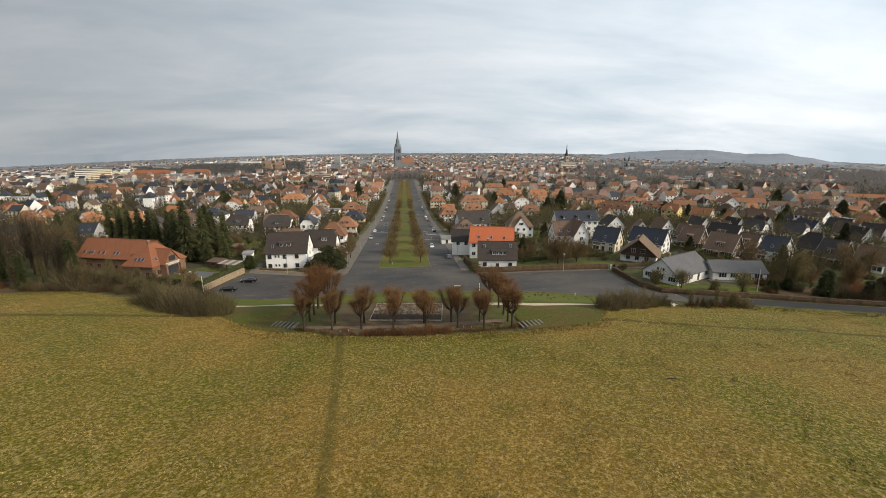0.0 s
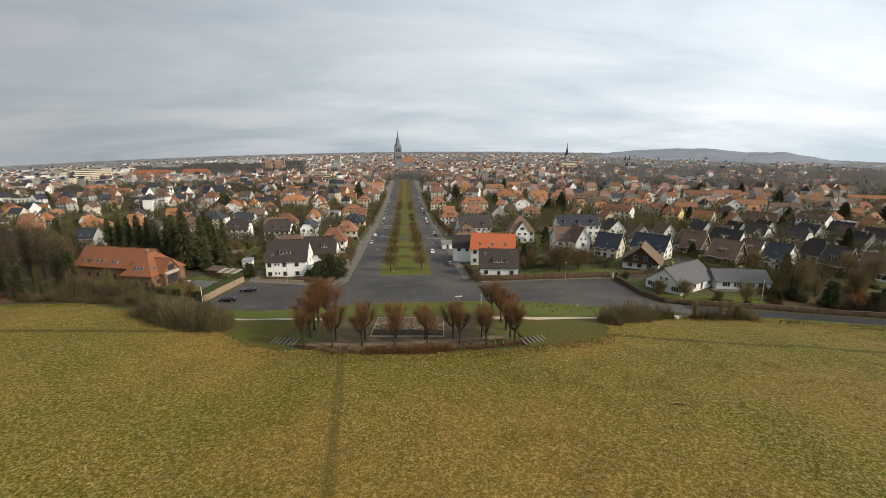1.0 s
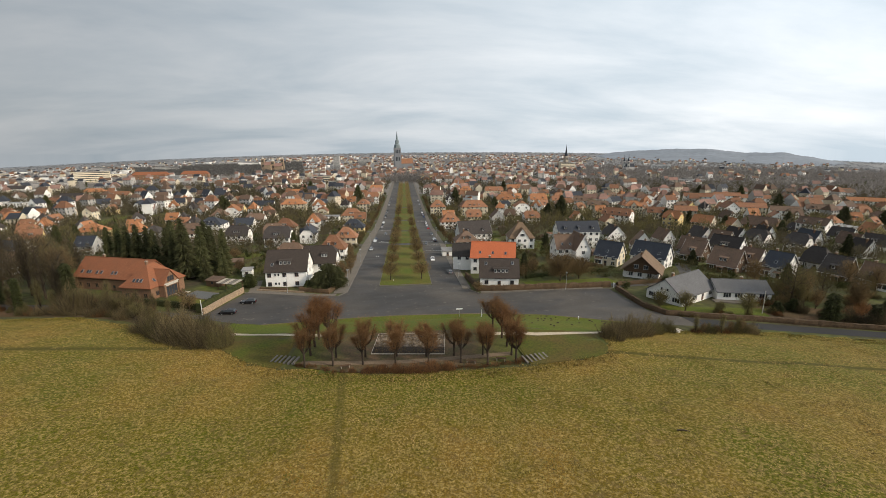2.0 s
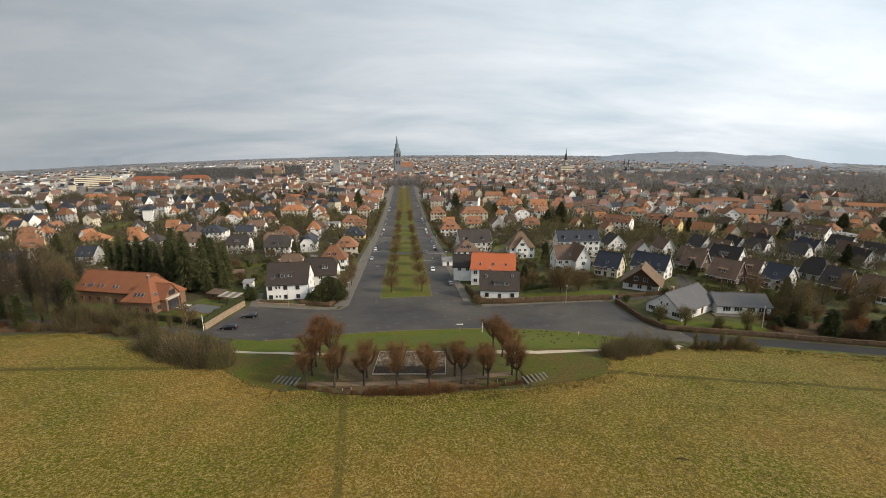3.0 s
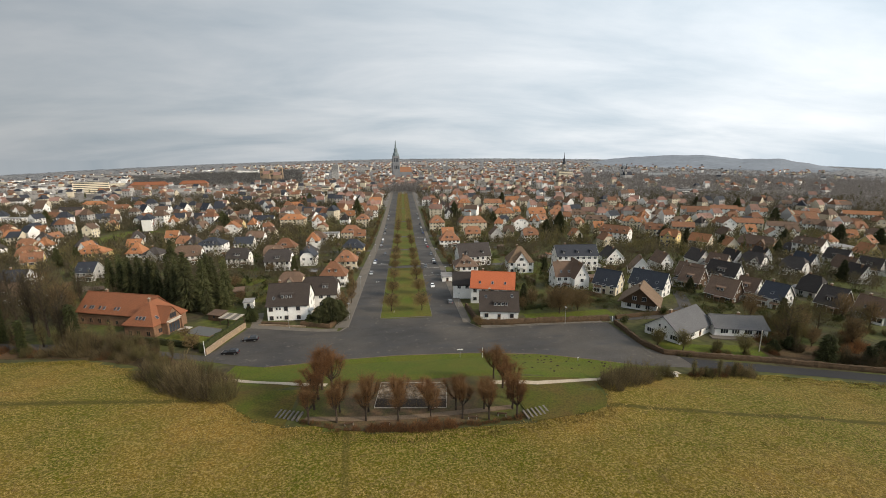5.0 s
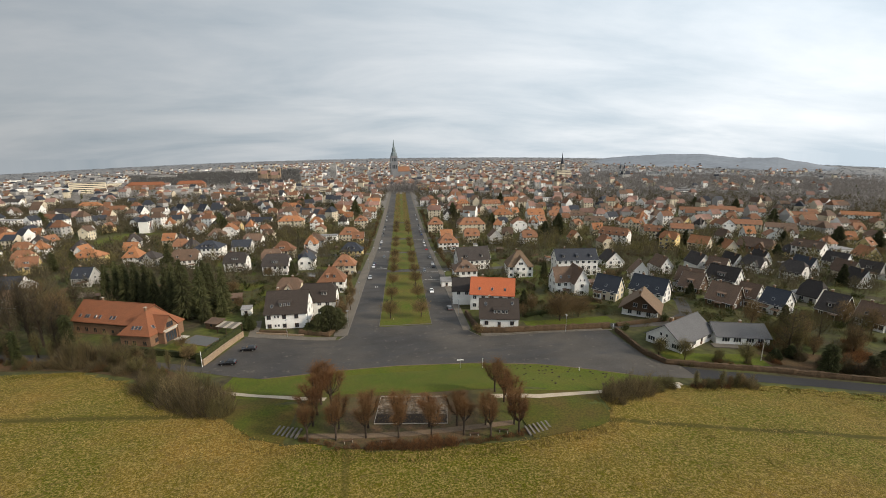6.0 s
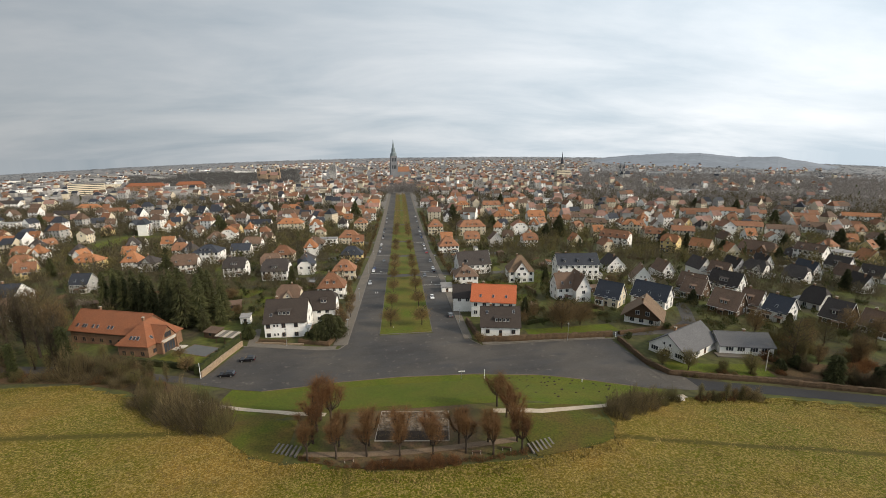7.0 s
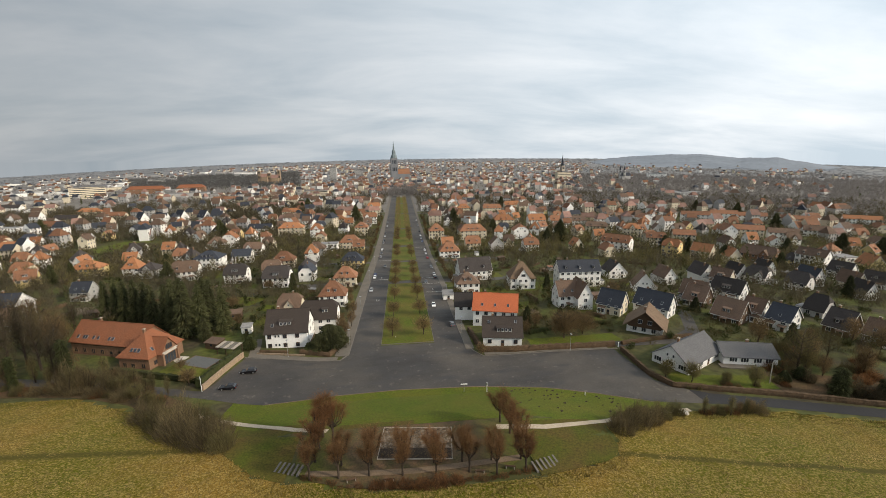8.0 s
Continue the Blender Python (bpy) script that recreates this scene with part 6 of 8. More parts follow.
POLLARDS = [pollard(11, 9.0, 4.4, TWIG_LIME, "pollarded lime tree with a fan of bare shoots"), pollard(23, 8.6, 4.6, TWIG_RED, "pollarded lime tree with reddish bare shoots"), pollard(37, 9.6, 5.0, TWIG_LIME, "tall pollarded lime tree with bare shoots"),
            pollard(52, 8.6, 3.3, TWIG_LIME, "slim pollarded lime tree with upright bare shoots")]
spots = ((-18.9, 70.6, 3, 0.95), (-13.7, 70.4, 3, 1.0), (-8.2, 70.4, 3, 0.95), (-2.1, 69.8, 3, 0.9), (4.0, 69.3, 0, 0.86), (10.1, 69.2, 3, 1.0), (15.0, 68.1, 0, 1.0), (20.5, 68.2, 1, 1.02),
         (-18.8, 75.2, 1, 1.08), (-13.6, 73.7, 0, 0.95), (-8.0, 73.4, 0, 1.0), (-2.0, 73.0, 0, 0.98), (3.8, 72.3, 1, 0.92), (9.2, 72.0, 0, 1.02), (14.8, 71.7, 2, 0.85), (20.4, 71.3, 0, 1.0),
         (20.4, 75.0, 1, 1.05), (20.3, 79.0, 0, 1.08), (19.2, 83.0, 2, 1.0), (-18.7, 78.9, 1, 1.2), (-18.6, 82.6, 1, 1.3), (-16.2, 80.6, 1, 1.2))
grown = set()
for i, (x, y, k, s) in enumerate(spots):
    mtx = pose(x, y, ground_z(x, y) + 0.08, 0, 0, i * 67) @ Matrix.Scale(s, 4)
    ob = POLLARDS[k] if k not in grown else copy_thing(POLLARDS[k], mtx)
    grown.add(k)
    ob.matrix_basis = mtx

# ---- bushes at the meadow's edge ----
BUSH = [shrub(3, 6.5, 5.5, 5.6, TWIG_BUSH, "tangled bare brown bush at the meadow's edge", 2600), shrub(8, 5.0, 4.5, 5.0, TWIG_OLIVE, "bare olive-brown bush at the meadow's edge", 2400), shrub(15, 6.0, 4.5, 3.8, TWIG_RED, "bare reddish bush among the undergrowth", 1900), shrub(19, 6.0, 5.0, 4.4, TWIG_RED, "low reddish scrub along the terrace edge", 1100), shrub(27, 6.0, 5.0, 6.0, TWIG_DARK, "tall dark bare thicket beside the road", 2200)]
placed = set()


def bush(k, x, y, s=1.0, rz=0.0):
    mtx = pose(x, y, ground_z(x, y), 0, 0, rz) @ Matrix.Scale(s, 4)
    ob = BUSH[k] if k not in placed else copy_thing(BUSH[k], mtx)
    placed.add(k)
    ob.matrix_basis = mtx


for i, (x, y, k, s) in enumerate(((-62, 97.5, 0, 1.05), (-57, 94.0, 1, 1.25), (-52, 90.5, 0, 1.35), (-47, 87.0, 0, 1.3), (-42.5, 84.5, 0, 1.15), (-38.8, 82.2, 1, 1.0), (-54, 97.0, 0, 1.2), (-47, 92.5, 1, 1.3), (-41.5, 88.0, 0, 0.9),
                                  (44.5, 78.0, 0, 0.8), (49.0, 80.5, 0, 0.95), (54.0, 82.8, 0, 0.95), (58.5, 84.8, 1, 0.8), (63.0, 86.4, 1, 0.7), (70.5, 86.3, 2, 0.5), (74.0, 86.2, 1, 0.55), (77.5, 86.4, 2, 0.55), (81.0, 86.4, 1, 0.6), (84.5, 86.0, 0, 0.6), (52.0, 84.0, 0, 0.8), (47.0, 81.5, 0, 0.75),
                                  (1.0, 66.6, 2, 0.55), (4.5, 66.8, 2, 0.6), (-1.5, 66.9, 2, 0.5), (-4.5, 67.2, 2, 0.48), (-6.8, 67.6, 2, 0.42), (7.6, 66.9, 2, 0.5), (2.6, 65.9, 2, 0.45))):
    bush(k, x, y, s, i * 53)
rng = random.Random(77)
for i in range(34):
    x = -20.5 + 42.0 * i / 33
    bush(3, x + rng.uniform(-0.4, 0.4), float(np.interp(x, (-20, -12, 0, 12, 21), (71.2, 67.8, 66.3, 66.6, 68.0))) + rng.uniform(-0.3, 0.5), rng.uniform(0.16, 0.30), rng.uniform(0, 360))
for i in range(34):
    x = -64 - 3.2 * i * 0.75 + rng.uniform(-1.5, 1.5)
    bush(rng.choice((0, 1, 2, 2)), x, float(np.interp(x, (-150, -110, -88, -70, -64), (122, 115, 113, 106, 102))) + rng.uniform(0, 5), rng.uniform(0.35, 0.75), rng.uniform(0, 360))
for i in range(22):
    x = 112 + rng.uniform(0, 46)
    bush(rng.choice((0, 1, 1, 2)), x, float(np.interp(x, (100, 118, 150), (96.0, 88, 75.5))) + rng.uniform(0, 20), rng.uniform(0.4, 0.85), rng.uniform(0, 360))
for i in range(18):
    x = 114 + 2.6 * i + rng.uniform(-1, 1)
    bush(4, x, float(np.interp(x, (100, 118, 160), (95.0, 87.6, 71.5))) + rng.uniform(0.5, 6), rng.uniform(0.6, 0.95), rng.uniform(0, 360))
for i in range(34):
    x = 104 + rng.uniform(0, 48)
    bush(rng.choice((2, 2, 4, 1)), x, float(np.interp(x, (100, 118, 160), (97.0, 90.0, 74.0))) + rng.uniform(1, 30), rng.uniform(0.55, 1.0), rng.uniform(0, 360))
for i in range(14):
    bush(rng.choice((1, 2)), 72 + rng.uniform(0, 34), 99.5 + rng.uniform(-1.2, 1.0) - (i % 3), rng.uniform(0.3, 0.5), rng.uniform(0, 360))

# ---- trees of gardens and streets ----
BARE = [bare_tree(1, 9.0, 3.2, TWIG, "bare garden tree with fine brown twigs"), bare_tree(2, 12.0, 3.8, TWIG, "tall bare tree with fine brown twigs", 9, 2300), bare_tree(4, 7.0, 3.0, TWIG_OLIVE, "small bare fruit tree with olive twigs"),
        bare_tree(6, 23.0, 3.5, TWIG_DARK, "very tall slim bare tree with dark brown twigs", 18, 1700, 0.14, reach=2.6), bare_tree(9, 5.6, 3.3, TWIG_PALE, "small bare tree on the grass median", 12, 2600, 0.26, 0.016, 1.0), bare_tree(12, 8.0, 5.4, TWIG, "broad spreading bare tree with brown twigs", 12, 5000), bare_tree(61, 15.0, 5.6, TWIG_OLIVE, "large many-limbed bare tree with olive twigs", 16, 2600, 0.10, 0.018, 1.8)]
EVER = [conifer(1, 15.0, 2.2, NEEDLE, "tall dark green spruce", 1.0, 1100), conifer(2, 9.0, 2.0, NEEDLE, "dark green conifer in a garden", 0.8), conifer(3, 4.6, 2.2, EVERGREEN, "rounded dark evergreen bush", 0.45, 900), conifer(5, 12.0, 4.2, NEEDLE, "broad dark green fir", 0.75, 2000), conifer(8, 9.0, 4.4, NEEDLE, "wide dark yew with an uneven crown", 0.42, 2400), conifer(13, 9.6, 2.1, NEEDLE, "columnar dark yew beside the road", 0.22, 1300)]
planted = set()


def plant(stock, k, x, y, s=1.0, rz=0.0, label=""):
    mtx = pose(x, y, ground_z(x, y), 0, 0, rz) @ Matrix.Scale(s, 4)
    key = (id(stock), k)
    ob = stock[k] if key not in planted else copy_thing(stock[k], mtx)
    planted.add(key)
    ob.matrix_basis = mtx
    return tagged(ob, label)


for i, (x, y, k, s) in enumerate(((-115, 126, 3, 0.9), (-100, 122, 3, 0.75), (-123, 129, 3, 1.05), (-111, 131, 3, 1.0), (-104, 129, 3, 0.85), (-119, 136, 3, 1.0), (-113, 141, 1, 1.2), (-126, 132, 1, 1.1), (-99, 126, 1, 0.8), (-92, 120, 2, 0.9), (-134, 140, 3, 0.8), (-84, 117, 2, 0.8), (-77, 113.5, 2, 0.9), (-71, 109, 2, 0.8), (-66, 105, 2, 0.7),
                                  (-68.5, 126, 4, 0.8), (-62.5, 118, 4, 1.0), (114, 104.7, 6, 1.08), (121, 108, 1, 0.9), (130, 100, 1, 0.9), (138, 108, 3, 0.5), (78.8, 102.2, 2, 1.0), (94.3, 98.2, 2, 1.05), (87.8, 100.4, 2, 0.6), (72.8, 104.8, 2, 0.95), (132, 112, 6, 0.75), (147, 112, 6, 0.6),
                                  (55, 135.5, 5, 1.45), (63, 138, 5, 1.15), (48, 146, 0, 0.9), (43, 141, 0, 0.7), (-23, 150, 0, 0.9), (-22, 162, 1, 0.7), (-23, 178, 0, 0.8), (-66, 165, 0, 0.7), (-50, 175, 2, 0.9), (-78, 190, 5, 0.8), (24, 128.6, 4, 0.8))):
    plant(BARE, k, x, y, s, i * 71)
for i, (x, y, k, s) in enumerate(((-80, 153, 0, 1.5), (-86, 158, 0, 1.15), (-75.5, 156, 0, 1.3), (-91, 163, 0, 1.2), (-97, 165, 0, 1.15), (-101, 168, 0, 1.2), (-106, 170, 0, 1.25), (-111, 172, 0, 1.2), (-116, 175, 0, 1.25), (-121, 176, 0, 1.15), (-72, 150, 1, 1.0), (-69, 157, 1, 1.1), (-53.6, 141.0, 2, 1.0),
                                  (-26.8, 139.6, 4, 1.0), (-24.4, 142.6, 4, 0.8), (-29.6, 137.6, 4, 0.72), (-33.2, 137.6, 2, 0.75), (111.6, 90.8, 5, 0.85), (121.0, 88.0, 5, 0.6), (127.5, 90.0, 2, 1.3), (104.6, 99.6, 2, 0.75), (110.5, 100.5, 2, 0.8), (46, 150, 1, 0.9), (60, 152, 1, 0.7), (125, 118, 1, 1.0))):
    plant(EVER, k, x, y, s, i * 47)
for i, (x, y, s) in enumerate(((-70, 162, 1.2), (-78, 170, 1.2), (-88, 171, 1.15), (-94, 173, 1.2), (-76, 161, 1.4))):
    plant(EVER, 0, x, y, s, i * 59)
for i, (x, y, k, s) in enumerate(((-131, 152, 1, 1.4), (-143, 148, 1, 1.3))):
    plant(BARE, k, x, y, s * 0.8, i * 83)
IVY = [conifer(17, 14.0, 1.0, EVERGREEN, "tall bare trunk wrapped in green ivy", 0.12, 1300)]
# tall bare trees and long-shooted bushes before the brick house
for i, (x, y, k, s) in enumerate(((-129.3, 151.3, 1, 1.75), (-120.0, 145.0, 6, 1.35), (-114.3, 142.0, 1, 1.50))):
    plant(BARE, k, x, y, s, i * 71)
for i, (x, y, s) in enumerate(((-92.8, 117.1, 1.50), (-90.2, 117.4, 1.20), (-80.3, 115.5, 1.35), (-77.6, 115.8, 1.20), (-74.0, 114.6, 1.00))):
    bush(0, x, y, s, i * 47)
for x, y, k in ((-96, 121, 0.95), (-121.5, 127.5, 1.0), (-108, 118.5, 0.7)):
    plant(IVY, 0, x, y, k, x * 7)
# slim saplings in the undergrowth, and dense trees beside the bungalow
SLIM = [bare_tree(21, 9.0, 1.5, TWIG_OLIVE, "slim bare sapling among the undergrowth", 9, 1300, 0.15, 0.018, 1.3), bare_tree(25, 7.0, 1.7, TWIG, "slim bare brown sapling in the undergrowth", 8, 1200, 0.12, 0.018, 1.2)]
for i in range(30):
    x = -66 - 2.5 * i + rng.uniform(-1.5, 1.5)
    plant(SLIM, i % 2, x, float(np.interp(x, (-150, -110, -88, -70, -64), (123, 117, 114, 107, 103))) + rng.uniform(0, 9), rng.uniform(0.6, 1.1), rng.uniform(0, 360))
for i in range(16):
    x = 112 + rng.uniform(0, 56)
    plant(SLIM if i % 3 else BARE, i % 2, x, float(np.interp(x, (100, 118, 150, 170), (101, 94, 82, 76))) + rng.uniform(2, 40), rng.uniform(0.7, 1.15), rng.uniform(0, 360))
for i in range(9):
    plant(SLIM, i % 2, 70 + 1.7 * i + rng.uniform(-0.6, 0.6), 86.0 + rng.uniform(-0.8, 0.8), rng.uniform(0.35, 0.7), rng.uniform(0, 360))
for i, (x, y, s) in enumerate(((-140, 150, 0.9), (-128, 146, 1.0), (-150, 165, 0.9), (-136, 162, 0.8), (-122, 160, 0.7))):
    plant(BARE, 3, x, y, s, i * 77)
house(-640, 1132, 14, 84, 16, 12, 7, "hip", "brick", "clay", 3, 8, label="long brick building with a broad orange roof")
house(-545, 1158, 8, 66, 15, 12, 7, "hip", "brick", "clay", 3, 6, label="long brick building with a broad orange roof")
# conifers between the houses
plant(EVER, 3, 60.5, 487.3, 1.70, 0)
plant(EVER, 3, 158.5, 651.7, 1.45, 61)
plant(EVER, 3, 93.9, 422.7, 1.27, 122)
plant(EVER, 3, 126.3, 351.5, 1.28, 183)
plant(EVER, 3, 144.5, 367.8, 1.70, 244)
plant(EVER, 1, 147.1, 382.8, 1.5, 305)
plant(EVER, 1, 134.3, 299.5, 1.06, 6)
plant(EVER, 1, 143.4, 311.5, 0.65, 67)
plant(EVER, 3, 201.3, 298.2, 1.21, 128)
plant(EVER, 1, 223.1, 301.6, 1.34, 189)
plant(EVER, 3, 221.6, 262.7, 0.99, 250)
plant(EVER, 3, 385.6, 391.8, 1.47, 311)
plant(EVER, 3, 440.9, 505.7, 1.44, 12)
plant(EVER, 3, 323.2, 272.4, 1.4, 73)
plant(EVER, 3, 342.2, 260.6, 1.22, 134)
plant(EVER, 3, 433.8, 574.5, 1.12, 195)
plant(EVER, 1, -60.0, 224.6, 1.02, 256)
plant(EVER, 3, -64.4, 263.4, 0.58, 317)
plant(EVER, 3, -186.7, 446.1, 1.55, 18)
plant(EVER, 3, -174.8, 427.1, 1.34, 79)
plant(EVER, 3, -86.8, 537.7, 1.44, 140)
plant(EVER, 3, -59.2, 545.3, 1.70, 201)
plant(EVER, 3, -150.3, 650.6, 1.24, 262)
plant(EVER, 3, -150.8, 693.7, 1.48, 323)
plant(EVER, 3, -38.3, 295.8, 0.48, 24)
plant(EVER, 1, -206.6, 260.7, 1.3, 85)
plant(EVER, 3, -407.6, 511.8, 1.34, 146)
plant(EVER, 1, -207.7, 277.1, 1.19, 207)
plant(EVER, 3, -166.9, 306.3, 0.90, 268)
plant(EVER, 3, -138.9, 254.7, 1.07, 329)
plant(EVER, 3, 105.3, 258.3, 0.56, 30)
plant(EVER, 1, 42.9, 161.9, 0.78, 91)
plant(EVER, 1, 72.2, 200.9, 0.97, 152)
plant(EVER, 3, 287.2, 280.7, 1.07, 213)
plant(EVER, 3, 121.5, 158.1, 0.5, 274)
plant(EVER, 3, 236.8, 234.5, 0.9, 335)
plant(EVER, 1, 207.0, 169.3, 1.18, 36)
plant(EVER, 1, 216.2, 190.9, 0.73, 97)
# two rows of small trees on the median
for y in line_of((148.6, 440, 24.3)):
    if min(abs(y - c) for c in CROSSINGS) < 6:
        continue
    for x in (-5.4, 5.7):
        ob = plant(BARE, 4, x + rng.uniform(-0.3, 0.3), y + rng.uniform(-1, 1), rng.uniform(1.25, 1.5), rng.uniform(0, 360))
        ob.location.z += 0.2
for y in line_of((156, 560, 12)):
    for x in (-26.4, 26.0):
        if x > 0 and y < 176:
            continue
        plant(BARE, rng.choice((0, 2)), x + rng.uniform(-1, 1), y + rng.uniform(-3, 3), rng.uniform(0.55, 0.95), rng.uniform(0, 360))

# painted marks on the lanes
MARK = mat("worn_white_road_paint", (0.55, 0.54, 0.50), (0.30, 0.28, 0.26), 0.9, 3.0, 0.8, 0.2, 0.8, 0.0)
for k, (x0, x1, y) in enumerate(((9.8, 19.2, 226.0), (9.8, 19.2, 208.0), (-19.2, -9.8, 240.5), (9.8, 19.2, 240.5), (-19.2, -9.8, 306.0), (9.8, 19.2, 360.0))):
    ribbon("road_marking", [(x0, y), (x1, y)], 0.35, 0.10, MARK, "worn white line across the asphalt lane", "road marking")
for k, (x, y) in enumerate(((-14.0, 196.0), (-13.0, 196.0), (-14.0, 244.0), (-13.0, 244.0), (14.5, 212.0))):
    ribbon("road_marking", [(x, y), (x, y + 2.6)], 0.30, 0.10, MARK, "short worn white dash on the asphalt lane", "road marking", step=1.0)

# ---- the rest of the town ----
def free(x, y, r):
    if abs(x) < 27 + r:
        return False
    for c in CROSSINGS:
        if abs(y - c) < 5 + r and abs(x) < 72:
            return False
    return all((x - a) ** 2 + (y - b) ** 2 > (r + q + 0.5) ** 2 for a, b, q in PLOTS)


rng = random.Random(2024)


def small_house(w, d, eave, rise, kind, wall, tile, n):
    h = new("house")
    put("wall", body_mesh(w, d, eave, rise, kind, WALL[wall]), h)
    put("roof", roof_mesh(w, d, eave, rise, kind, ROOF[tile]), h)
    for i in range(n):
        put("window", WIN_WIDE, h, -w / 2 + w * (i + 0.5) / n, -d / 2, eave - 2.0)
    for v in (-d / 4, d / 4):
        put("window", WIN, h, w / 2, v, eave - 2.0, 90)
        put("window", WIN, h, -w / 2, v, eave - 2.0, -90)
    put("chimney", CHIMNEY, h, w * 0.12, 0.5, eave + rise - rise / d + 0.3)
    if kind == "gable":
        put("bargeboard", verge_mesh(w, d, eave, rise), h)
        put("dormer", dormer_mesh(tile, 2.4), h, 0, -d / 2 + 0.9, eave + 1.8 * rise / d + 0.1)
    else:
        for nm, me in zip(("gablet_wall", "gablet_roof"), gablet_meshes(3.8, d / 2, eave + 0.4, min(2.5, rise - 0.7), wall, tile)):
            put(nm, me, h, 0, -d / 2 - 0.3, 0)
        put("window", WIN_SMALL, h, 0, -d / 2 - 0.3, eave + 0.4)
    return tagged(h, f"{WALL_WORD[wall]} town house with {ROOF_WORD[tile]} {KIND_WORD[kind]}", "house", "houses of the town")


STOCK = []
for i, (wall, tile) in enumerate((("white", "red"), ("cream", "red"), ("white", "orange"), ("cream", "orange"), ("white", "brown"), ("white", "dark"), ("grey", "brown"), ("cream", "red"), ("white", "red"), ("yellow", "red"), ("white", "slate"), ("grey", "dark"), ("white", "orange"), ("cream", "brown"))):
    STOCK.append(small_house(rng.uniform(8.5, 11), rng.uniform(7.6, 9.0), (5.4, 5.8, 7.6)[i % 3], rng.uniform(4.4, 5.6), ("gable", "half", "hip")[i % 3], wall, tile, 3))
PLOTS.append((-262.0, 405.0, 34.0))
PLOTS.extend(((103.6, 113.2, 7.0), (88.0, 104.0, 6.0), (100.0, 104.0, 6.0), (107.0, 140.0, 3.5), (98.0, 130.0, 3.0)))
built = set()
count, tries = 0, 0
while count < 120 and tries < 9000:
    tries += 1
    d = math.sqrt(rng.uniform(170.0 ** 2, 600.0 ** 2))
    a = radians(rng.uniform(-44, 56))
    x, y = d * math.sin(a), d * math.cos(a)
    if y < 165 or not free(x, y, 9.5) or (d < 330 and (x < -95 or x > 60 or rng.random() < 0.5)):
        continue
    PLOTS.append((x, y, 7.5))
    k = rng.choice(range(len(STOCK)))
    mtx = pose(x, y, ground_z(x, y), 0, 0, rng.choice((0, 0, 90, -90, 20, -15, 75)) + rng.uniform(-6, 6))
    ob = STOCK[k] if k not in built else copy_thing(STOCK[k], mtx)
    built.add(k)
    ob.matrix_basis = mtx
    count += 1
for k in range(len(STOCK)):
    if k not in built:
        STOCK[k].matrix_basis = pose(-60 - 30 * k, 905, ground_z(-60 - 30 * k, 905))

# hedges, lawns and sheds of the gardens
gard = random.Random(910)
made = 0
while made < 70:
    d, a = math.sqrt(gard.uniform(150.0 ** 2, 330.0 ** 2)), radians(gard.uniform(-42, 50))
    x, y = d * math.sin(a), d * math.cos(a)
    if y < 146 or not free(x, y, 2.5):
        continue
    t = radians(gard.choice((0, 90)) + (-48 if x > 75 else 4) + gard.uniform(-5, 5))
    L = gard.uniform(3.5, 6.5)
    ux, uy = math.cos(t) * L, math.sin(t) * L
    green = gard.random() < 0.6
    hedge([(x - ux, y - uy), (x, y), (x + ux, y + uy)], gard.uniform(0.9, 1.4), gard.uniform(1.2, 2.1), EVERGREEN if green else HEDGE_BROWN, "clipped dark evergreen garden hedge" if green else "clipped brown beech garden hedge", sprigs=14)
    made += 1
made = 0
while made < 46:
    d, a = math.sqrt(gard.uniform(155.0 ** 2, 330.0 ** 2)), radians(gard.uniform(-40, 48))
    x, y = d * math.sin(a), d * math.cos(a)
    if y < 148 or not free(x, y, 3.5):
        continue
    t = radians(gard.choice((0, 90)) + (-48 if x > 75 else 4))
    L, wide = gard.uniform(4, 7.5), gard.uniform(5, 9)
    ribbon("garden_lawn", [(x - math.cos(t) * L, y - math.sin(t) * L), (x + math.cos(t) * L, y + math.sin(t) * L)], wide, gard.choice((0.045, 0.055, 0.065)), gard.choice((LAWN, LAWN, MEDIAN, SOIL)), "patch of garden lawn or dug soil between houses", "lawn")
    made += 1
made = 0
while made < 22:
    d, a = math.sqrt(gard.uniform(165.0 ** 2, 330.0 ** 2)), radians(gard.uniform(-38, 46))
    x, y = d * math.sin(a), d * math.cos(a)
    if y < 155 or not free(x, y, 3.0):
        continue
    wall, tile = gard.choice((("timber", "brown"), ("timber", "flat"), ("white", "flat"), ("grey", "red")))
    shed(x, y, gard.choice((0, 90, -50, 20)), gard.uniform(3.0, 5.0), gard.uniform(2.6, 3.6), gard.uniform(2.0, 2.5), wall, tile, f"small {WALL_WORD[wall]} garden shed among shrubs")
    made += 1

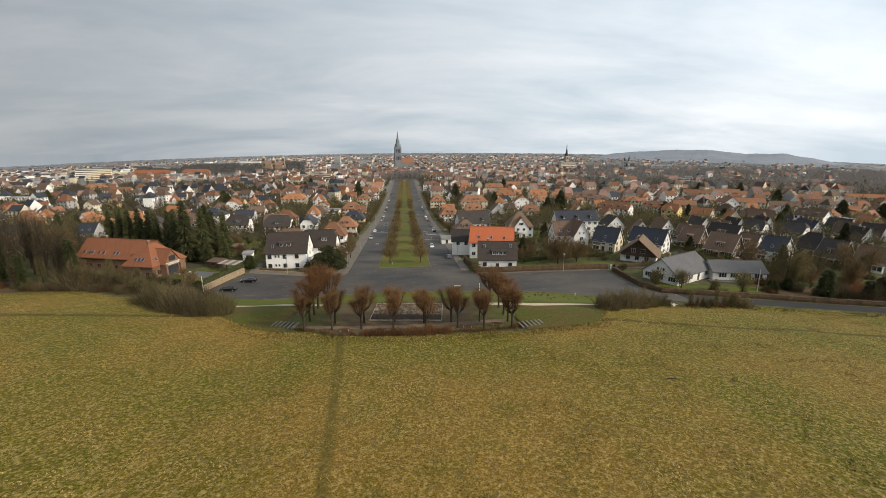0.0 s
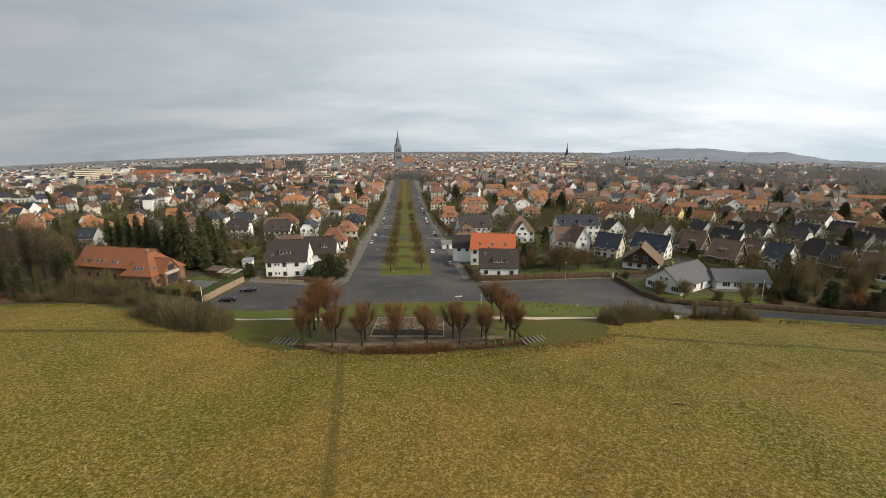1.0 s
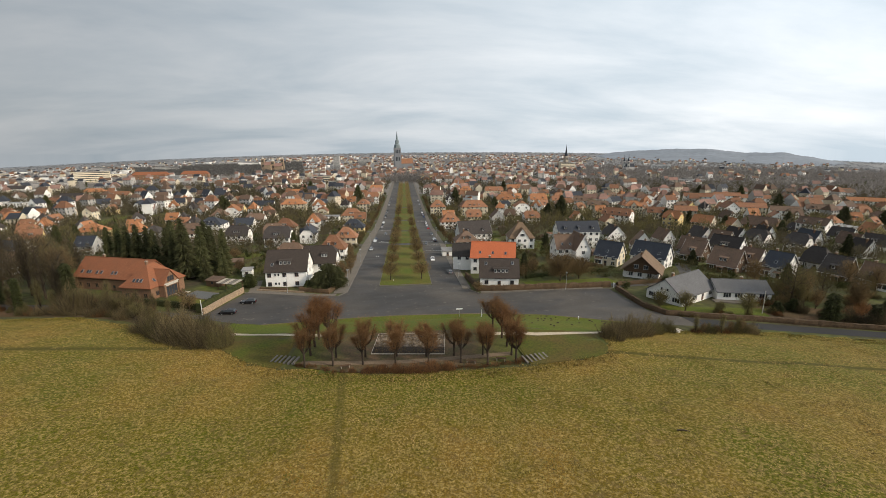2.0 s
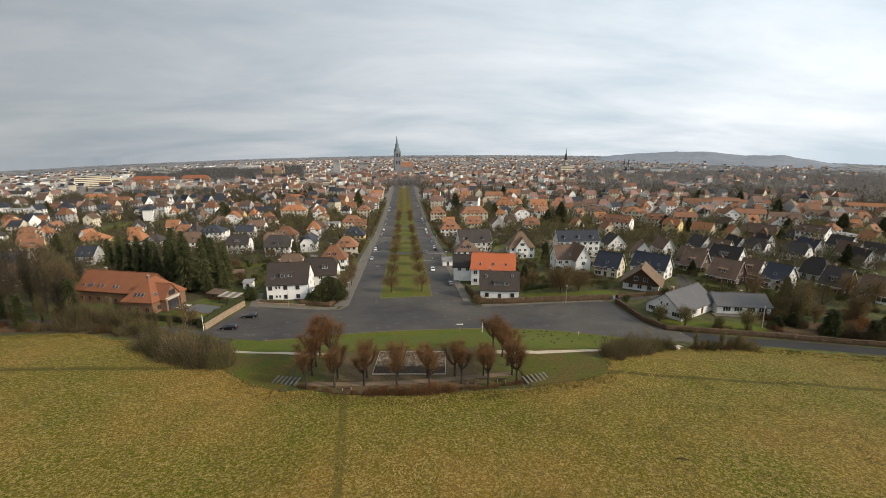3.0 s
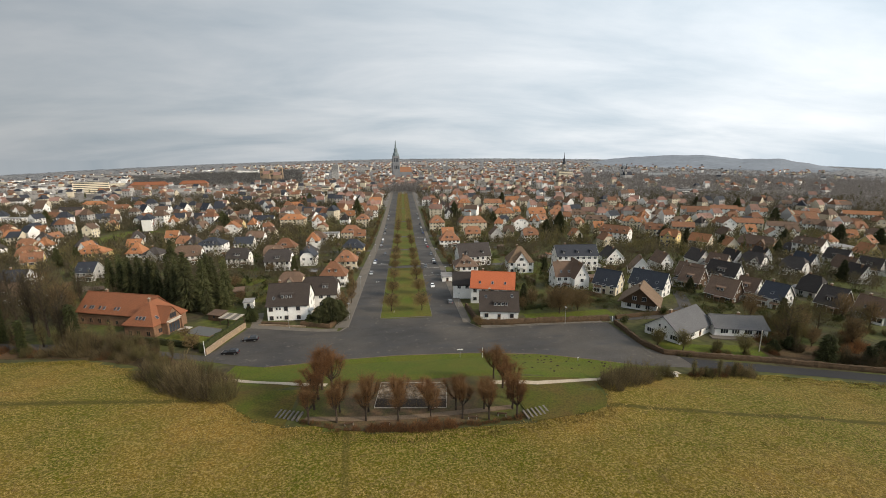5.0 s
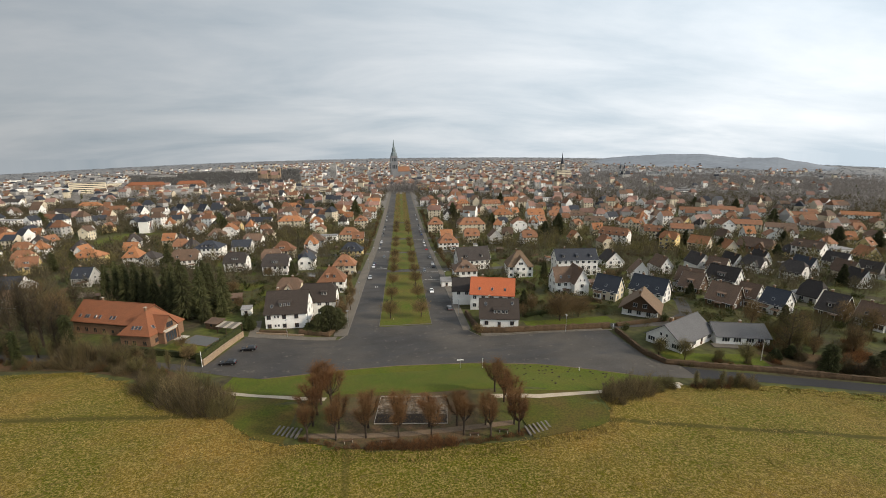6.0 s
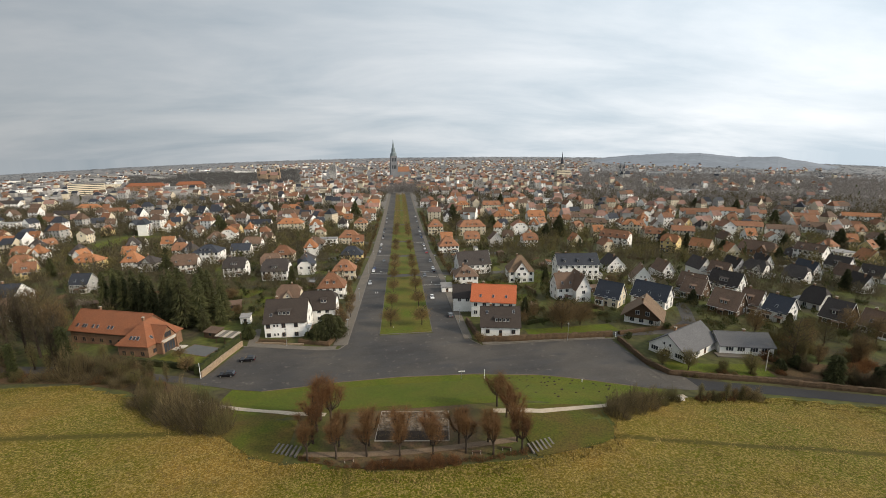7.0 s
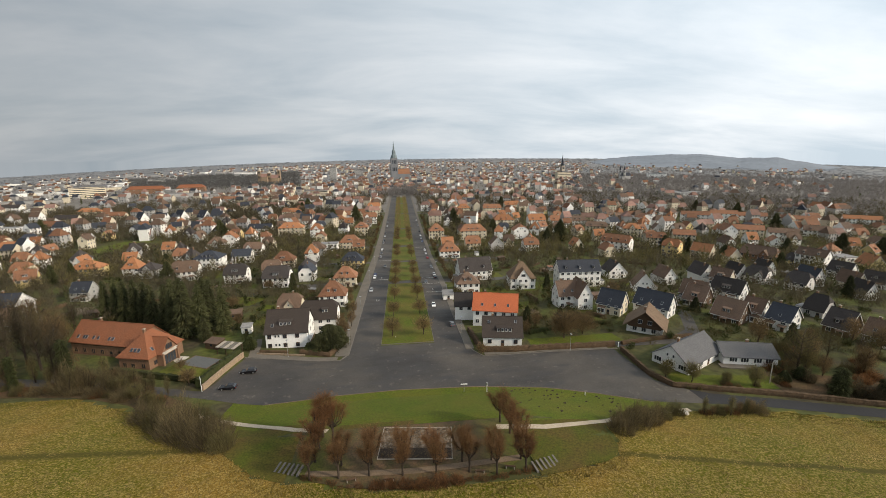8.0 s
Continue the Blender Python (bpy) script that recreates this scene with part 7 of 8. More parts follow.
# roofs beyond, too many to count
s_far = Shape()
FAR_MATS = [WALL["white"], WALL["cream"], WALL["grey"], HAZED_TILES, ROOF["red"], ROOF["brown"], ROOF["slate"], ROOF["flat"], GLASS]
for i in range(3600):
    d = 480.0 + 2700.0 * rng.random() ** 1.25
    a = radians(rng.uniform(-45, 50))
    x, y = d * math.sin(a), d * math.cos(a)
    if abs(x) < 30 and y < 1000:
        continue
    if d < 900 and (not free(x, y, 7) or rng.random() < 0.3):
        continue
    if math.degrees(a) < -18 and d > 800 and rng.random() < 0.5:
        continue
    if math.degrees(a) > 24 and d > 760 and rng.random() < 0.82:
        continue
    if -31 < math.degrees(a) < -13 and 1330 < d < 2300:
        continue
    if -46 < math.degrees(a) < -30 and 540 < d < 900 and rng.random() < 0.6:
        continue
    z = ground_z(x, y)
    big = math.degrees(a) < -20 and d > 1000 and rng.random() < 0.17
    w, dp = (rng.uniform(4.2, 7.5), rng.uniform(3.8, 5.0)) if not big else (rng.uniform(15, 45), rng.uniform(8, 14))
    e = rng.choice((6, 6, 9, 9, 12)) if not big else rng.uniform(6, 10)
    t = rng.uniform(0, 3.14) if rng.random() < 0.35 else rng.uniform(-0.25, 0.25)
    c, sn = math.cos(t), math.sin(t)
    P_ = lambda u, v_, h_: (x + u * c - v_ * sn, y + u * sn + v_ * c, z + h_)
    left = math.degrees(a) < -16
    ws, rs = rng.choice((0, 1, 2, 2) if left else (0, 0, 1, 1, 2, 2)), rng.choice((3, 5, 5, 6, 6, 4) if left and (d < 900 or d > 1300) else (3, 3, 3, 4, 4, 5, 5, 6))
    s_far.add([P_(-w, -dp, -2), P_(w, -dp, -2), P_(w, dp, -2), P_(-w, dp, -2), P_(-w, -dp, e), P_(w, -dp, e), P_(w, dp, e), P_(-w, dp, e)], [(0, 1, 5, 4), (1, 2, 6, 5), (2, 3, 7, 6), (3, 0, 4, 7)], ws)
    if d < 1050 and not big:
        for lev in range(int(e // 3)):
            for c4 in range(3):
                u0 = -w + 2 * w * (c4 + 0.5) / 3
                s_far.add([P_(u0 - 0.6, -dp - 0.05, 0.9 + 3 * lev), P_(u0 + 0.6, -dp - 0.05, 0.9 + 3 * lev), P_(u0 + 0.6, -dp - 0.05, 2.4 + 3 * lev), P_(u0 - 0.6, -dp - 0.05, 2.4 + 3 * lev)], [(0, 1, 2, 3)], 8)
            for v0 in (-dp / 2, dp / 2):
                s_far.add([P_(w + 0.05, v0 - 0.6, 0.9 + 3 * lev), P_(w + 0.05, v0 + 0.6, 0.9 + 3 * lev), P_(w + 0.05, v0 + 0.6, 2.4 + 3 * lev), P_(w + 0.05, v0 - 0.6, 2.4 + 3 * lev)], [(0, 1, 2, 3)], 8)
    if big:
        s_far.add([P_(-w, -dp, e), P_(w, -dp, e), P_(w, dp, e), P_(-w, dp, e)], [(0, 1, 2, 3)], 7)
    else:
        r = rng.uniform(4.2, 6.2)
        k = w if rng.random() < 0.5 else w * 0.5
        o = 0.5
        s_far.add([P_(-w - o, -dp - o, e - 0.3), P_(w + o, -dp - o, e - 0.3), P_(w + o, dp + o, e - 0.3), P_(-w - o, dp + o, e - 0.3), P_(-k, 0, e + r), P_(k, 0, e + r)], [(0, 1, 5, 4), (2, 3, 4, 5)], rs)
        s_far.add([P_(w + o, -dp - o, e - 0.3), P_(w + o, dp + o, e - 0.3), P_(k, 0, e + r), P_(-w - o, dp + o, e - 0.3), P_(-w - o, -dp - o, e - 0.3), P_(-k, 0, e + r)], [(0, 1, 2), (3, 4, 5)], rs if k < w else ws)
tagged(new("far_town", s_far.mesh("far_town", FAR_MATS)), "distant town of red and brown roofs", "town", kind="stuff")

# ---- landmarks ----
def church(x, y, rz, base, half, tower, spire, nave, label, tone, roof_tone, cap):
    """A church: a square tower with belfry openings, a stepped spire, a long nave with its roof."""
    c = new("church")
    c.matrix_basis = pose(x, y, base, 0, 0, rz)
    put("tower", Shape().box(-half, -half, -4, half, half, tower * 0.62, 0).box(-half * 0.93, -half * 0.93, tower * 0.62, half * 0.93, half * 0.93, tower, 0).box(-half * 1.03, -half * 1.03, tower * 0.60, half * 1.03, half * 1.03, tower * 0.63, 0).mesh("tower", tone), c)
    n, rings = 8, ((tower, half * 1.0), (tower + (spire - tower) * 0.16, half * 0.86), (tower + (spire - tower) * 0.22, half * 0.60), (tower + (spire - tower) * 0.45, half * 0.50), (tower + (spire - tower) * 0.52, half * 0.26), (tower + (spire - tower) * 0.64, half * 0.22), (spire, 0.05))
    v = [(r * math.cos(6.2832 * (i + 0.5) / n), r * math.sin(6.2832 * (i + 0.5) / n), z) for z, r in rings for i in range(n)]
    f = [(j * n + i, j * n + (i + 1) % n, (j + 1) * n + (i + 1) % n, (j + 1) * n + i) for j in range(len(rings) - 1) for i in range(n)]
    put("spire", mesh_of("spire", v, f, cap), c)
    op = Shape().box(-half * 0.14, -0.3, 0, half * 0.14, 0.3, tower * 0.16).mesh("belfry_opening", GLASS)
    for k in (-0.45, 0.0, 0.45):
        put("belfry_opening", op, c, half * k, -half, tower * 0.42)
        put("belfry_opening", op, c, half * k, -half * 0.93, tower * 0.75)
    if nave:
        L, W, E, R = nave
        b = Shape().box(half, -W, -4, half + L, W, E)
        put("nave", b.mesh("nave", tone), c)
        put("nave_roof", Shape().plate([(half, -W - 0.5, E), (half + L, -W - 0.5, E), (half + L, 0, E + R), (half, 0, E + R)], 0.3).plate([(half, 0, E + R), (half + L, 0, E + R), (half + L, W + 0.5, E), (half, W + 0.5, E)], 0.3).mesh("nave_roof", roof_tone), c)
    return tagged(c, label, "church", "churches of the town")


church(-20, 1496, 8, -12, 12.0, 76, 133, (42, 11, 22, 17), "great stone church with a tall green-grey spire", DARK_STONE, ROOF["red"], COPPER)
church(551, 1391, 20, -14, 6.0, 46, 88, (26, 7, 14, 9), "slim-spired brick church above the roofs", STONE, ROOF["brown"], ROOF["slate"])
church(-458, 1433, 0, -14, 5.0, 44, 52, (20, 9, 24, 10), "reddish stone abbey church with squat towers", RED_STONE, HAZED_TILES, PALE_STONE)
church(-401, 1450, 0, -14, 4.5, 44, 52, None, "reddish church tower with a pale low cap", RED_STONE, HAZED_TILES, PALE_STONE)
church(-430, 1442, 0, -14, 6.0, 36, 48, (24, 10, 20, 10), "reddish stone church crossing tower", RED_STONE, HAZED_TILES, PALE_STONE)
church(720, 1318, 0, -18, 3.2, 34, 54, (30, 8, 16, 10), "twin-towered grey church far among the trees", WALL["grey"], ROOF["slate"], ROOF["slate"])
church(731, 1312, 0, -18, 3.2, 34, 54, None, "grey church tower with a pointed cap", WALL["grey"], ROOF["slate"], ROOF["slate"])


def block(x, y, rz, w, d, hgt, wall, label, storeys=5, bays=12, base=None):
    """A flat-roofed block with bands of windows."""
    PLOTS.append((x, y, w / 2))
    b = new("office_block")
    b.matrix_basis = pose(x, y, ground_z(x, y) if base is None else base, 0, 0, rz)
    put("wall", Shape().box(-w / 2, -d / 2, -5, w / 2, d / 2, hgt).mesh("wall", WALL[wall]), b)
    put("roof", Shape().box(-w / 2 - 0.3, -d / 2 - 0.3, hgt, w / 2 + 0.3, d / 2 + 0.3, hgt + 0.6).box(-w * 0.1, -d / 4, hgt + 0.6, w * 0.12, d / 4, hgt + 3.2).mesh("roof", ROOF["flat"]), b)
    st = hgt / storeys
    pane = Shape().box(-w / 2 + 0.8, -0.15, 0, w / 2 - 0.8, 0.15, st * 0.36).mesh("window_band", GLASS)
    for i in range(storeys):
        put("window_band", pane, b, 0, -d / 2, st * i + st * 0.35)
    return tagged(b, label, "office block", "large blocks of the town")


block(-704, 1022, 30, 64, 14, 25, "cream", "long cream office block with dark window bands", 6)
block(-229, 1487, 0, 22, 14, 50, "grey", "grey tower block above the roofs", 14)
block(547, 1372, 12, 52, 16, 26, "cream", "large cream building below the slim spire", 5)
block(-175, 905, 0, 44, 14, 14, "cream", "cream flat-roofed school building", 3)
# pale halls and blocks painted grey here, for the haze that dulls them
block(-1020, 1300, 30, 60, 20, 10, "grey", "long flat-roofed hall in haze-dulled grey", 2)
block(-900, 1700, 20, 90, 30, 14, "grey", "long flat-roofed factory hall in haze-dulled grey", 3)
block(-1150, 1750, 20, 120, 30, 12, "grey", "long flat-roofed factory hall in haze-dulled grey", 3)
block(-1300, 2000, 20, 140, 30, 16, "grey", "long flat-roofed factory hall in haze-dulled grey", 3)
block(-700, 2000, 10, 90, 30, 18, "white", "long white flat-roofed factory hall", 3)
block(-560, 1850, 10, 60, 20, 22, "grey", "tall flat-roofed town block in haze-dulled grey", 4)
block(-170, 1900, 0, 60, 20, 24, "grey", "tall flat-roofed town block in haze-dulled grey", 5)
block(120, 1900, 0, 60, 20, 22, "grey", "tall flat-roofed town block in haze-dulled grey", 5)
block(300, 2000, 0, 70, 20, 24, "grey", "tall flat-roofed town block in haze-dulled grey", 5)
block(560, 780, -10, 60, 24, 7, "white", "pale flat-roofed hall among the trees", 2)
block(900, 1400, -20, 60, 20, 16, "white", "pale hospital block on the hillside", 4)

ribbon("riverside_lawn", [(-286, 366), (-262, 402), (-262, 440)], 30.0, 0.05, LAWN, "open green meadow beside the stream", "lawn", step=6)
ribbon("pond", [(-243, 388), (-240, 412)], 9.0, 0.12, WATER, "still grey pond among bare trees", "pond", step=6)

# the wooded hill, with its blue-grey haze painted into the forest colour
FOREST = mat("hazed_bare_forest", (0.200, 0.225, 0.258), (0.150, 0.172, 0.200), 1.0, 0.03, 0.003, 0.12, 0.8, 0.0)
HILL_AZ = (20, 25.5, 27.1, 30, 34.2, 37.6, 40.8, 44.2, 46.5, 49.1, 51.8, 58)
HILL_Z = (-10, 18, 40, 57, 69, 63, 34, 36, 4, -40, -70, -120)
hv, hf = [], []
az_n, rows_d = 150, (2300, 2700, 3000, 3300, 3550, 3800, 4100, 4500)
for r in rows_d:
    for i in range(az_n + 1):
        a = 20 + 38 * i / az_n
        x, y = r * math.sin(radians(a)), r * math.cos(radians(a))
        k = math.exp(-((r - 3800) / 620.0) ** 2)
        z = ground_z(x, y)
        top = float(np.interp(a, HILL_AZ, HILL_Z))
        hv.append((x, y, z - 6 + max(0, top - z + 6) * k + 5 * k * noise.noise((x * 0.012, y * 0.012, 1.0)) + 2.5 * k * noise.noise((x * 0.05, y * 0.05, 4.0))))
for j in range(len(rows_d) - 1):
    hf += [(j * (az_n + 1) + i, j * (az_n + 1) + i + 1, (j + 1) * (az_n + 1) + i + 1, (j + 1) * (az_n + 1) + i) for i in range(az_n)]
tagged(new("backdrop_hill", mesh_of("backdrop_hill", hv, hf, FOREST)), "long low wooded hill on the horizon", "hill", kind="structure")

# ---- garden trees, and woods further off ----
count = 0
while count < 24:
    d = math.sqrt(rng.uniform(150.0 ** 2, 620.0 ** 2))
    a = radians(rng.uniform(-46, 56))
    x, y = d * math.sin(a), d * math.cos(a)
    if y < 150 or not free(x, y, 1.0) or abs(x) < 28:
        continue
    if rng.random() < 0.27:
        plant(EVER, rng.choice((0, 1, 1, 3, 2)), x, y, rng.uniform(0.55, 1.0), rng.uniform(0, 360))
    else:
        plant(BARE, rng.choice((0, 0, 1, 2, 5)), x, y, rng.uniform(0.6, 1.0), rng.uniform(0, 360))
    count += 1


def unit(v):
    return v / np.maximum(np.linalg.norm(v, axis=-1, keepdims=True), 1e-6)


def woods(name, material, n, dmin, dmax, size, tall, seed, label, a0=-46, a1=56, where=None, blades=40, thick=1.0, clear=1100, front=150):
    """Countless bare crowns: egg-shaped clumps of fine slanted twigs."""
    r = np.random.RandomState(seed)
    d, a = np.sqrt(r.uniform(dmin ** 2, dmax ** 2, n)), np.radians(r.uniform(a0, a1, n))
    x, y = d * np.sin(a), d * np.cos(a)
    ok = ~((np.abs(x) < 27.5) & (y < clear)) & (y > front)
    if clear:
        plots = np.array(PLOTS)
        for px, py, pr in plots:
            ok &= (x - px) ** 2 + (y - py) ** 2 > (pr + 0.6 + 0.32 * size) ** 2
        for c in CROSSINGS:
            ok &= ~((np.abs(y - c) < 5.5) & (np.abs(x) < 72))
    if where is not None:
        ok &= np.array([noise.noise((u * 0.006, v * 0.006, seed)) > where for u, v in zip(x, y)])
    x, y = x[ok], y[ok]
    m = len(x)
    z, hgt, wid = ground_many(x, y)[:, None], (tall * r.uniform(0.5, 1.1, m))[:, None], (size * r.uniform(0.6, 1.2, m))[:, None]
    q = unit(r.normal(size=(m, blades, 3))) * (r.uniform(size=(m, blades, 1)) ** 0.45)
    at = np.stack([x[:, None] + q[..., 0] * wid * 0.5, y[:, None] + q[..., 1] * wid * 0.5, z + hgt * (0.52 + 0.46 * q[..., 2])], -1)
    way = unit(np.stack([q[..., 0] * 0.7 + r.normal(0, 0.3, (m, blades)), q[..., 1] * 0.7 + r.normal(0, 0.3, (m, blades)), np.full((m, blades), 0.9)], -1)) * (hgt * r.uniform(0.12, 0.26, (m, blades)))[..., None]
    at -= way * 0.6
    side = unit(r.uniform(-1, 1, (m, blades, 3)) * np.array([1, 1, 0.4])) * (wid * r.uniform(0.02, 0.07, (m, blades)) * thick)[..., None]
    corners = np.stack([at - side, at + side, at + way], 2)
    return tagged(new(name, tri_mesh(name, corners, material)), label, "trees", kind="stuff")


woods("garden_shrubs", TWIG_OLIVE, 3600, 160, 520, 4.4, 5.0, 31, "bare brown shrubs and small trees between houses", blades=50, thick=0.65)
woods("front_garden_shrubs", TWIG_OLIVE, 330, 138, 205, 3.4, 3.2, 61, "olive-brown shrubs in the front gardens", 11, 29, blades=70, thick=0.5, front=138)
woods("front_garden_evergreens", EVERGREEN, 150, 138, 215, 2.8, 2.8, 62, "dark evergreen shrubs in the front gardens", 11, 29, blades=150, thick=1.0, front=138)
woods("side_garden_shrubs", TWIG_OLIVE, 330, 140, 250, 4.2, 3.8, 65, "olive-brown shrubs in gardens behind the bungalow", 29, 54, blades=120, thick=0.36, front=108)
woods("side_garden_evergreens", EVERGREEN, 150, 140, 250, 3.0, 2.8, 66, "dark evergreen shrubs behind the bungalow", 29, 54, blades=150, thick=1.0, front=108)
woods("back_garden_shrubs", TWIG_OLIVE, 330, 148, 230, 3.6, 3.4, 63, "olive-brown shrubs in the back gardens", -32, -9, blades=70, thick=0.5, front=150)
woods("back_garden_evergreens", EVERGREEN, 170, 150, 240, 3.0, 3.0, 64, "dark evergreen shrubs in the back gardens", -32, -9, blades=150, thick=1.0, front=150)
woods("garden_trees", TWIG_GREY, 1000, 205, 340, 6.5, 9.5, 32, "bare brown trees between houses", blades=190, thick=0.30)
woods("lane_trees", TWIG_OLIVE, 1700, 300, 520, 7.5, 10.5, 38, "bare olive-brown trees between houses", blades=110, thick=0.5)
woods("town_trees", TWIG_GREY, 6500, 330, 950, 8.5, 11.5, 36, "bare brown trees between town houses", blades=56, thick=0.85)
woods("garden_evergreens", EVERGREEN, 2600, 170, 900, 3.6, 4.4, 33, "dark evergreen shrubs between houses", thick=1.6, blades=54)
woods("garden_firs", NEEDLE, 600, 230, 1300, 4.0, 12.0, 34, "dark firs between distant houses", thick=2.6, blades=30)
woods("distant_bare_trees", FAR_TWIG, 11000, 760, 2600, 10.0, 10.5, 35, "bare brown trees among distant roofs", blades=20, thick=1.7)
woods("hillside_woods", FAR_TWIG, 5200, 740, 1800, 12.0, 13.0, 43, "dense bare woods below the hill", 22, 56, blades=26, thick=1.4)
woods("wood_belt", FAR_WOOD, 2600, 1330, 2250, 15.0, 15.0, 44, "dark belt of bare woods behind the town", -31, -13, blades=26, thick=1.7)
woods("river_trees", TWIG_GREY, 900, 350, 900, 9.0, 12.0, 45, "dark bare trees along the stream", -46, -30, blades=60, thick=0.9)
woods("copse", TWIG_GREY, 420, 610, 780, 10.0, 13.0, 46, "dark copse between the roofs", -23, -11, blades=50, thick=1.4)
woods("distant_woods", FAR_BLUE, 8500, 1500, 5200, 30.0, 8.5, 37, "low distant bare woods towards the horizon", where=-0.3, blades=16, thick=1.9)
woods("park_trees", TWIG_GREY, 500, 330, 600, 9.0, 12.0, 39, "bare brown park trees beyond the gardens", -28, -14, blades=80, thick=0.8)
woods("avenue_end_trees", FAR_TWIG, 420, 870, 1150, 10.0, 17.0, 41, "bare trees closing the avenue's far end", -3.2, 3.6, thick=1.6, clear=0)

# small trees far down the median
mv, mf = [], []
mr = random.Random(52)
for k in range(int((850 - 440) / 24.3)):
    for x in (-5.4, 5.7):
        y = 452 + 24.3 * k
        z = ground_z(x, y)
        for i in range(380):
            q = Vector((mr.gauss(0, 1), mr.gauss(0, 1), mr.gauss(0, 1))).normalized() * mr.random() ** 0.4
            twig_faces(mv, mf, Vector((x + q.x * 4.2, y + q.y * 4.2, z + 4.3 + q.z * 3.0)), Vector((q.x, q.y, 0.9)).normalized(), 1.2, 0.07, mr)
tagged(new("median_trees", mesh_of("median_trees", mv, mf, TWIG_PALE)), "far rows of small bare median trees", "trees", kind="stuff")

# ---- street lamps, posts, signs, cars ----
for x, y, rz in ((53.0, 125.2, 0), (-39.2, 133.6, 0), (-20.4, 184.3, 90), (-20.4, 142.0, 90), (-20.4, 240.0, 90), (-20.4, 290, 90), (20.4, 150.0, 90), (20.4, 200.0, 90), (20.4, 262.0, 90)):
    lamp_post(x, y, rz, 6.0)


def post(x, y, hgt, r, material, label, name="post", plate=None):
    p = new(name)
    p.matrix_basis = pose(x, y, ground_z(x, y))
    put("pole", Shape().tube((0, 0, -0.3), (0, 0, hgt), r, r * 0.8, 8).tube((0, 0, hgt), (0, 0, hgt + 0.06), r * 1.3, r * 0.6, 8).mesh("pole", material), p)
    if plate:
        put("sign_plate", Shape().box(-plate[0] / 2, -0.03, hgt - plate[1], plate[0] / 2, 0.01, hgt).mesh("sign_plate", plate[2]), p)
    return tagged(p, label, "post", "posts and signs")


post(-56.9, 113.2, 4.6, 0.09, WHITE_METAL, "white painted post at the end of the garden wall")
post(100.1, 99.4, 6.5, 0.12, PALE_STONE, "pale slim wooden pole beside the road")
post(46.0, 98.7, 0.9, 0.12, WHITE_METAL, "short white bollard on the lawn's edge")
post(14.5, 104.3, 2.6, 0.07, METAL, "metal sign post with a wide white plate", "sign_post", (1.8, 0.32, WHITE_METAL))
post(20.5, 103.0, 2.9, 0.10, WHITE_METAL, "white sign post with a small dark plate", "sign_post", (0.5, 0.7, PAINT["grey"]))
post(69.8, 125.6, 1.6, 0.18, WHITE_METAL, "white gate post at the hedge's corner")
post(-4.5, 147.0, 0.8, 0.06, WHITE_METAL, "short white marker on the median")
mole, mh = Shape(), random.Random(8)
for i in range(46):
    x = mh.uniform(24, 52)
    y = near_edge(x) - mh.uniform(1.0, 9.0) if i % 4 else mh.uniform(86, 96)
    z, r = ground_z(x, y) + 0.06, mh.uniform(0.22, 0.42)
    mole.tube((x, y, z - 0.05), (x + 0.04, y, z + 0.10), r, r * 0.7, 7).tube((x + 0.04, y, z + 0.10), (x, y, z + 0.20), r * 0.7, r * 0.15, 7)
tagged(new("molehills", mole.mesh("molehills", BARK)), "small dark molehills dotting the green lawn", "molehills", kind="stuff")
boulder = new("boulder", Shape().tube((0, 0, -0.2), (0.1, 0, 0.5), 1.3, 0.8, 9).mesh("boulder", PALE_STONE))
boulder.matrix_basis = pose(65.3, 86.6, ground_z(65.3, 86.6))
tagged(boulder, "pale flat boulder at the path's end", "boulder")
branch = new("fallen_branch")
branch.matrix_basis = pose(35.9, 42.9, ground_z(35.9, 42.9) + bumps(35.9, 42.9) + 0.08, 0, 0, -14)
put("stick", Shape().tube((-0.75, 0, 0.02), (0.1, 0.05, 0.08), 0.09, 0.08, 6).tube((0.1, 0.05, 0.08), (0.8, -0.06, 0.02), 0.08, 0.04, 6).tube((0.1, 0.05, 0.08), (0.35, 0.35, 0.12), 0.05, 0.02, 5).mesh("stick", BARK), branch)
tagged(branch, "dark fallen branch lying in the meadow", "branch")

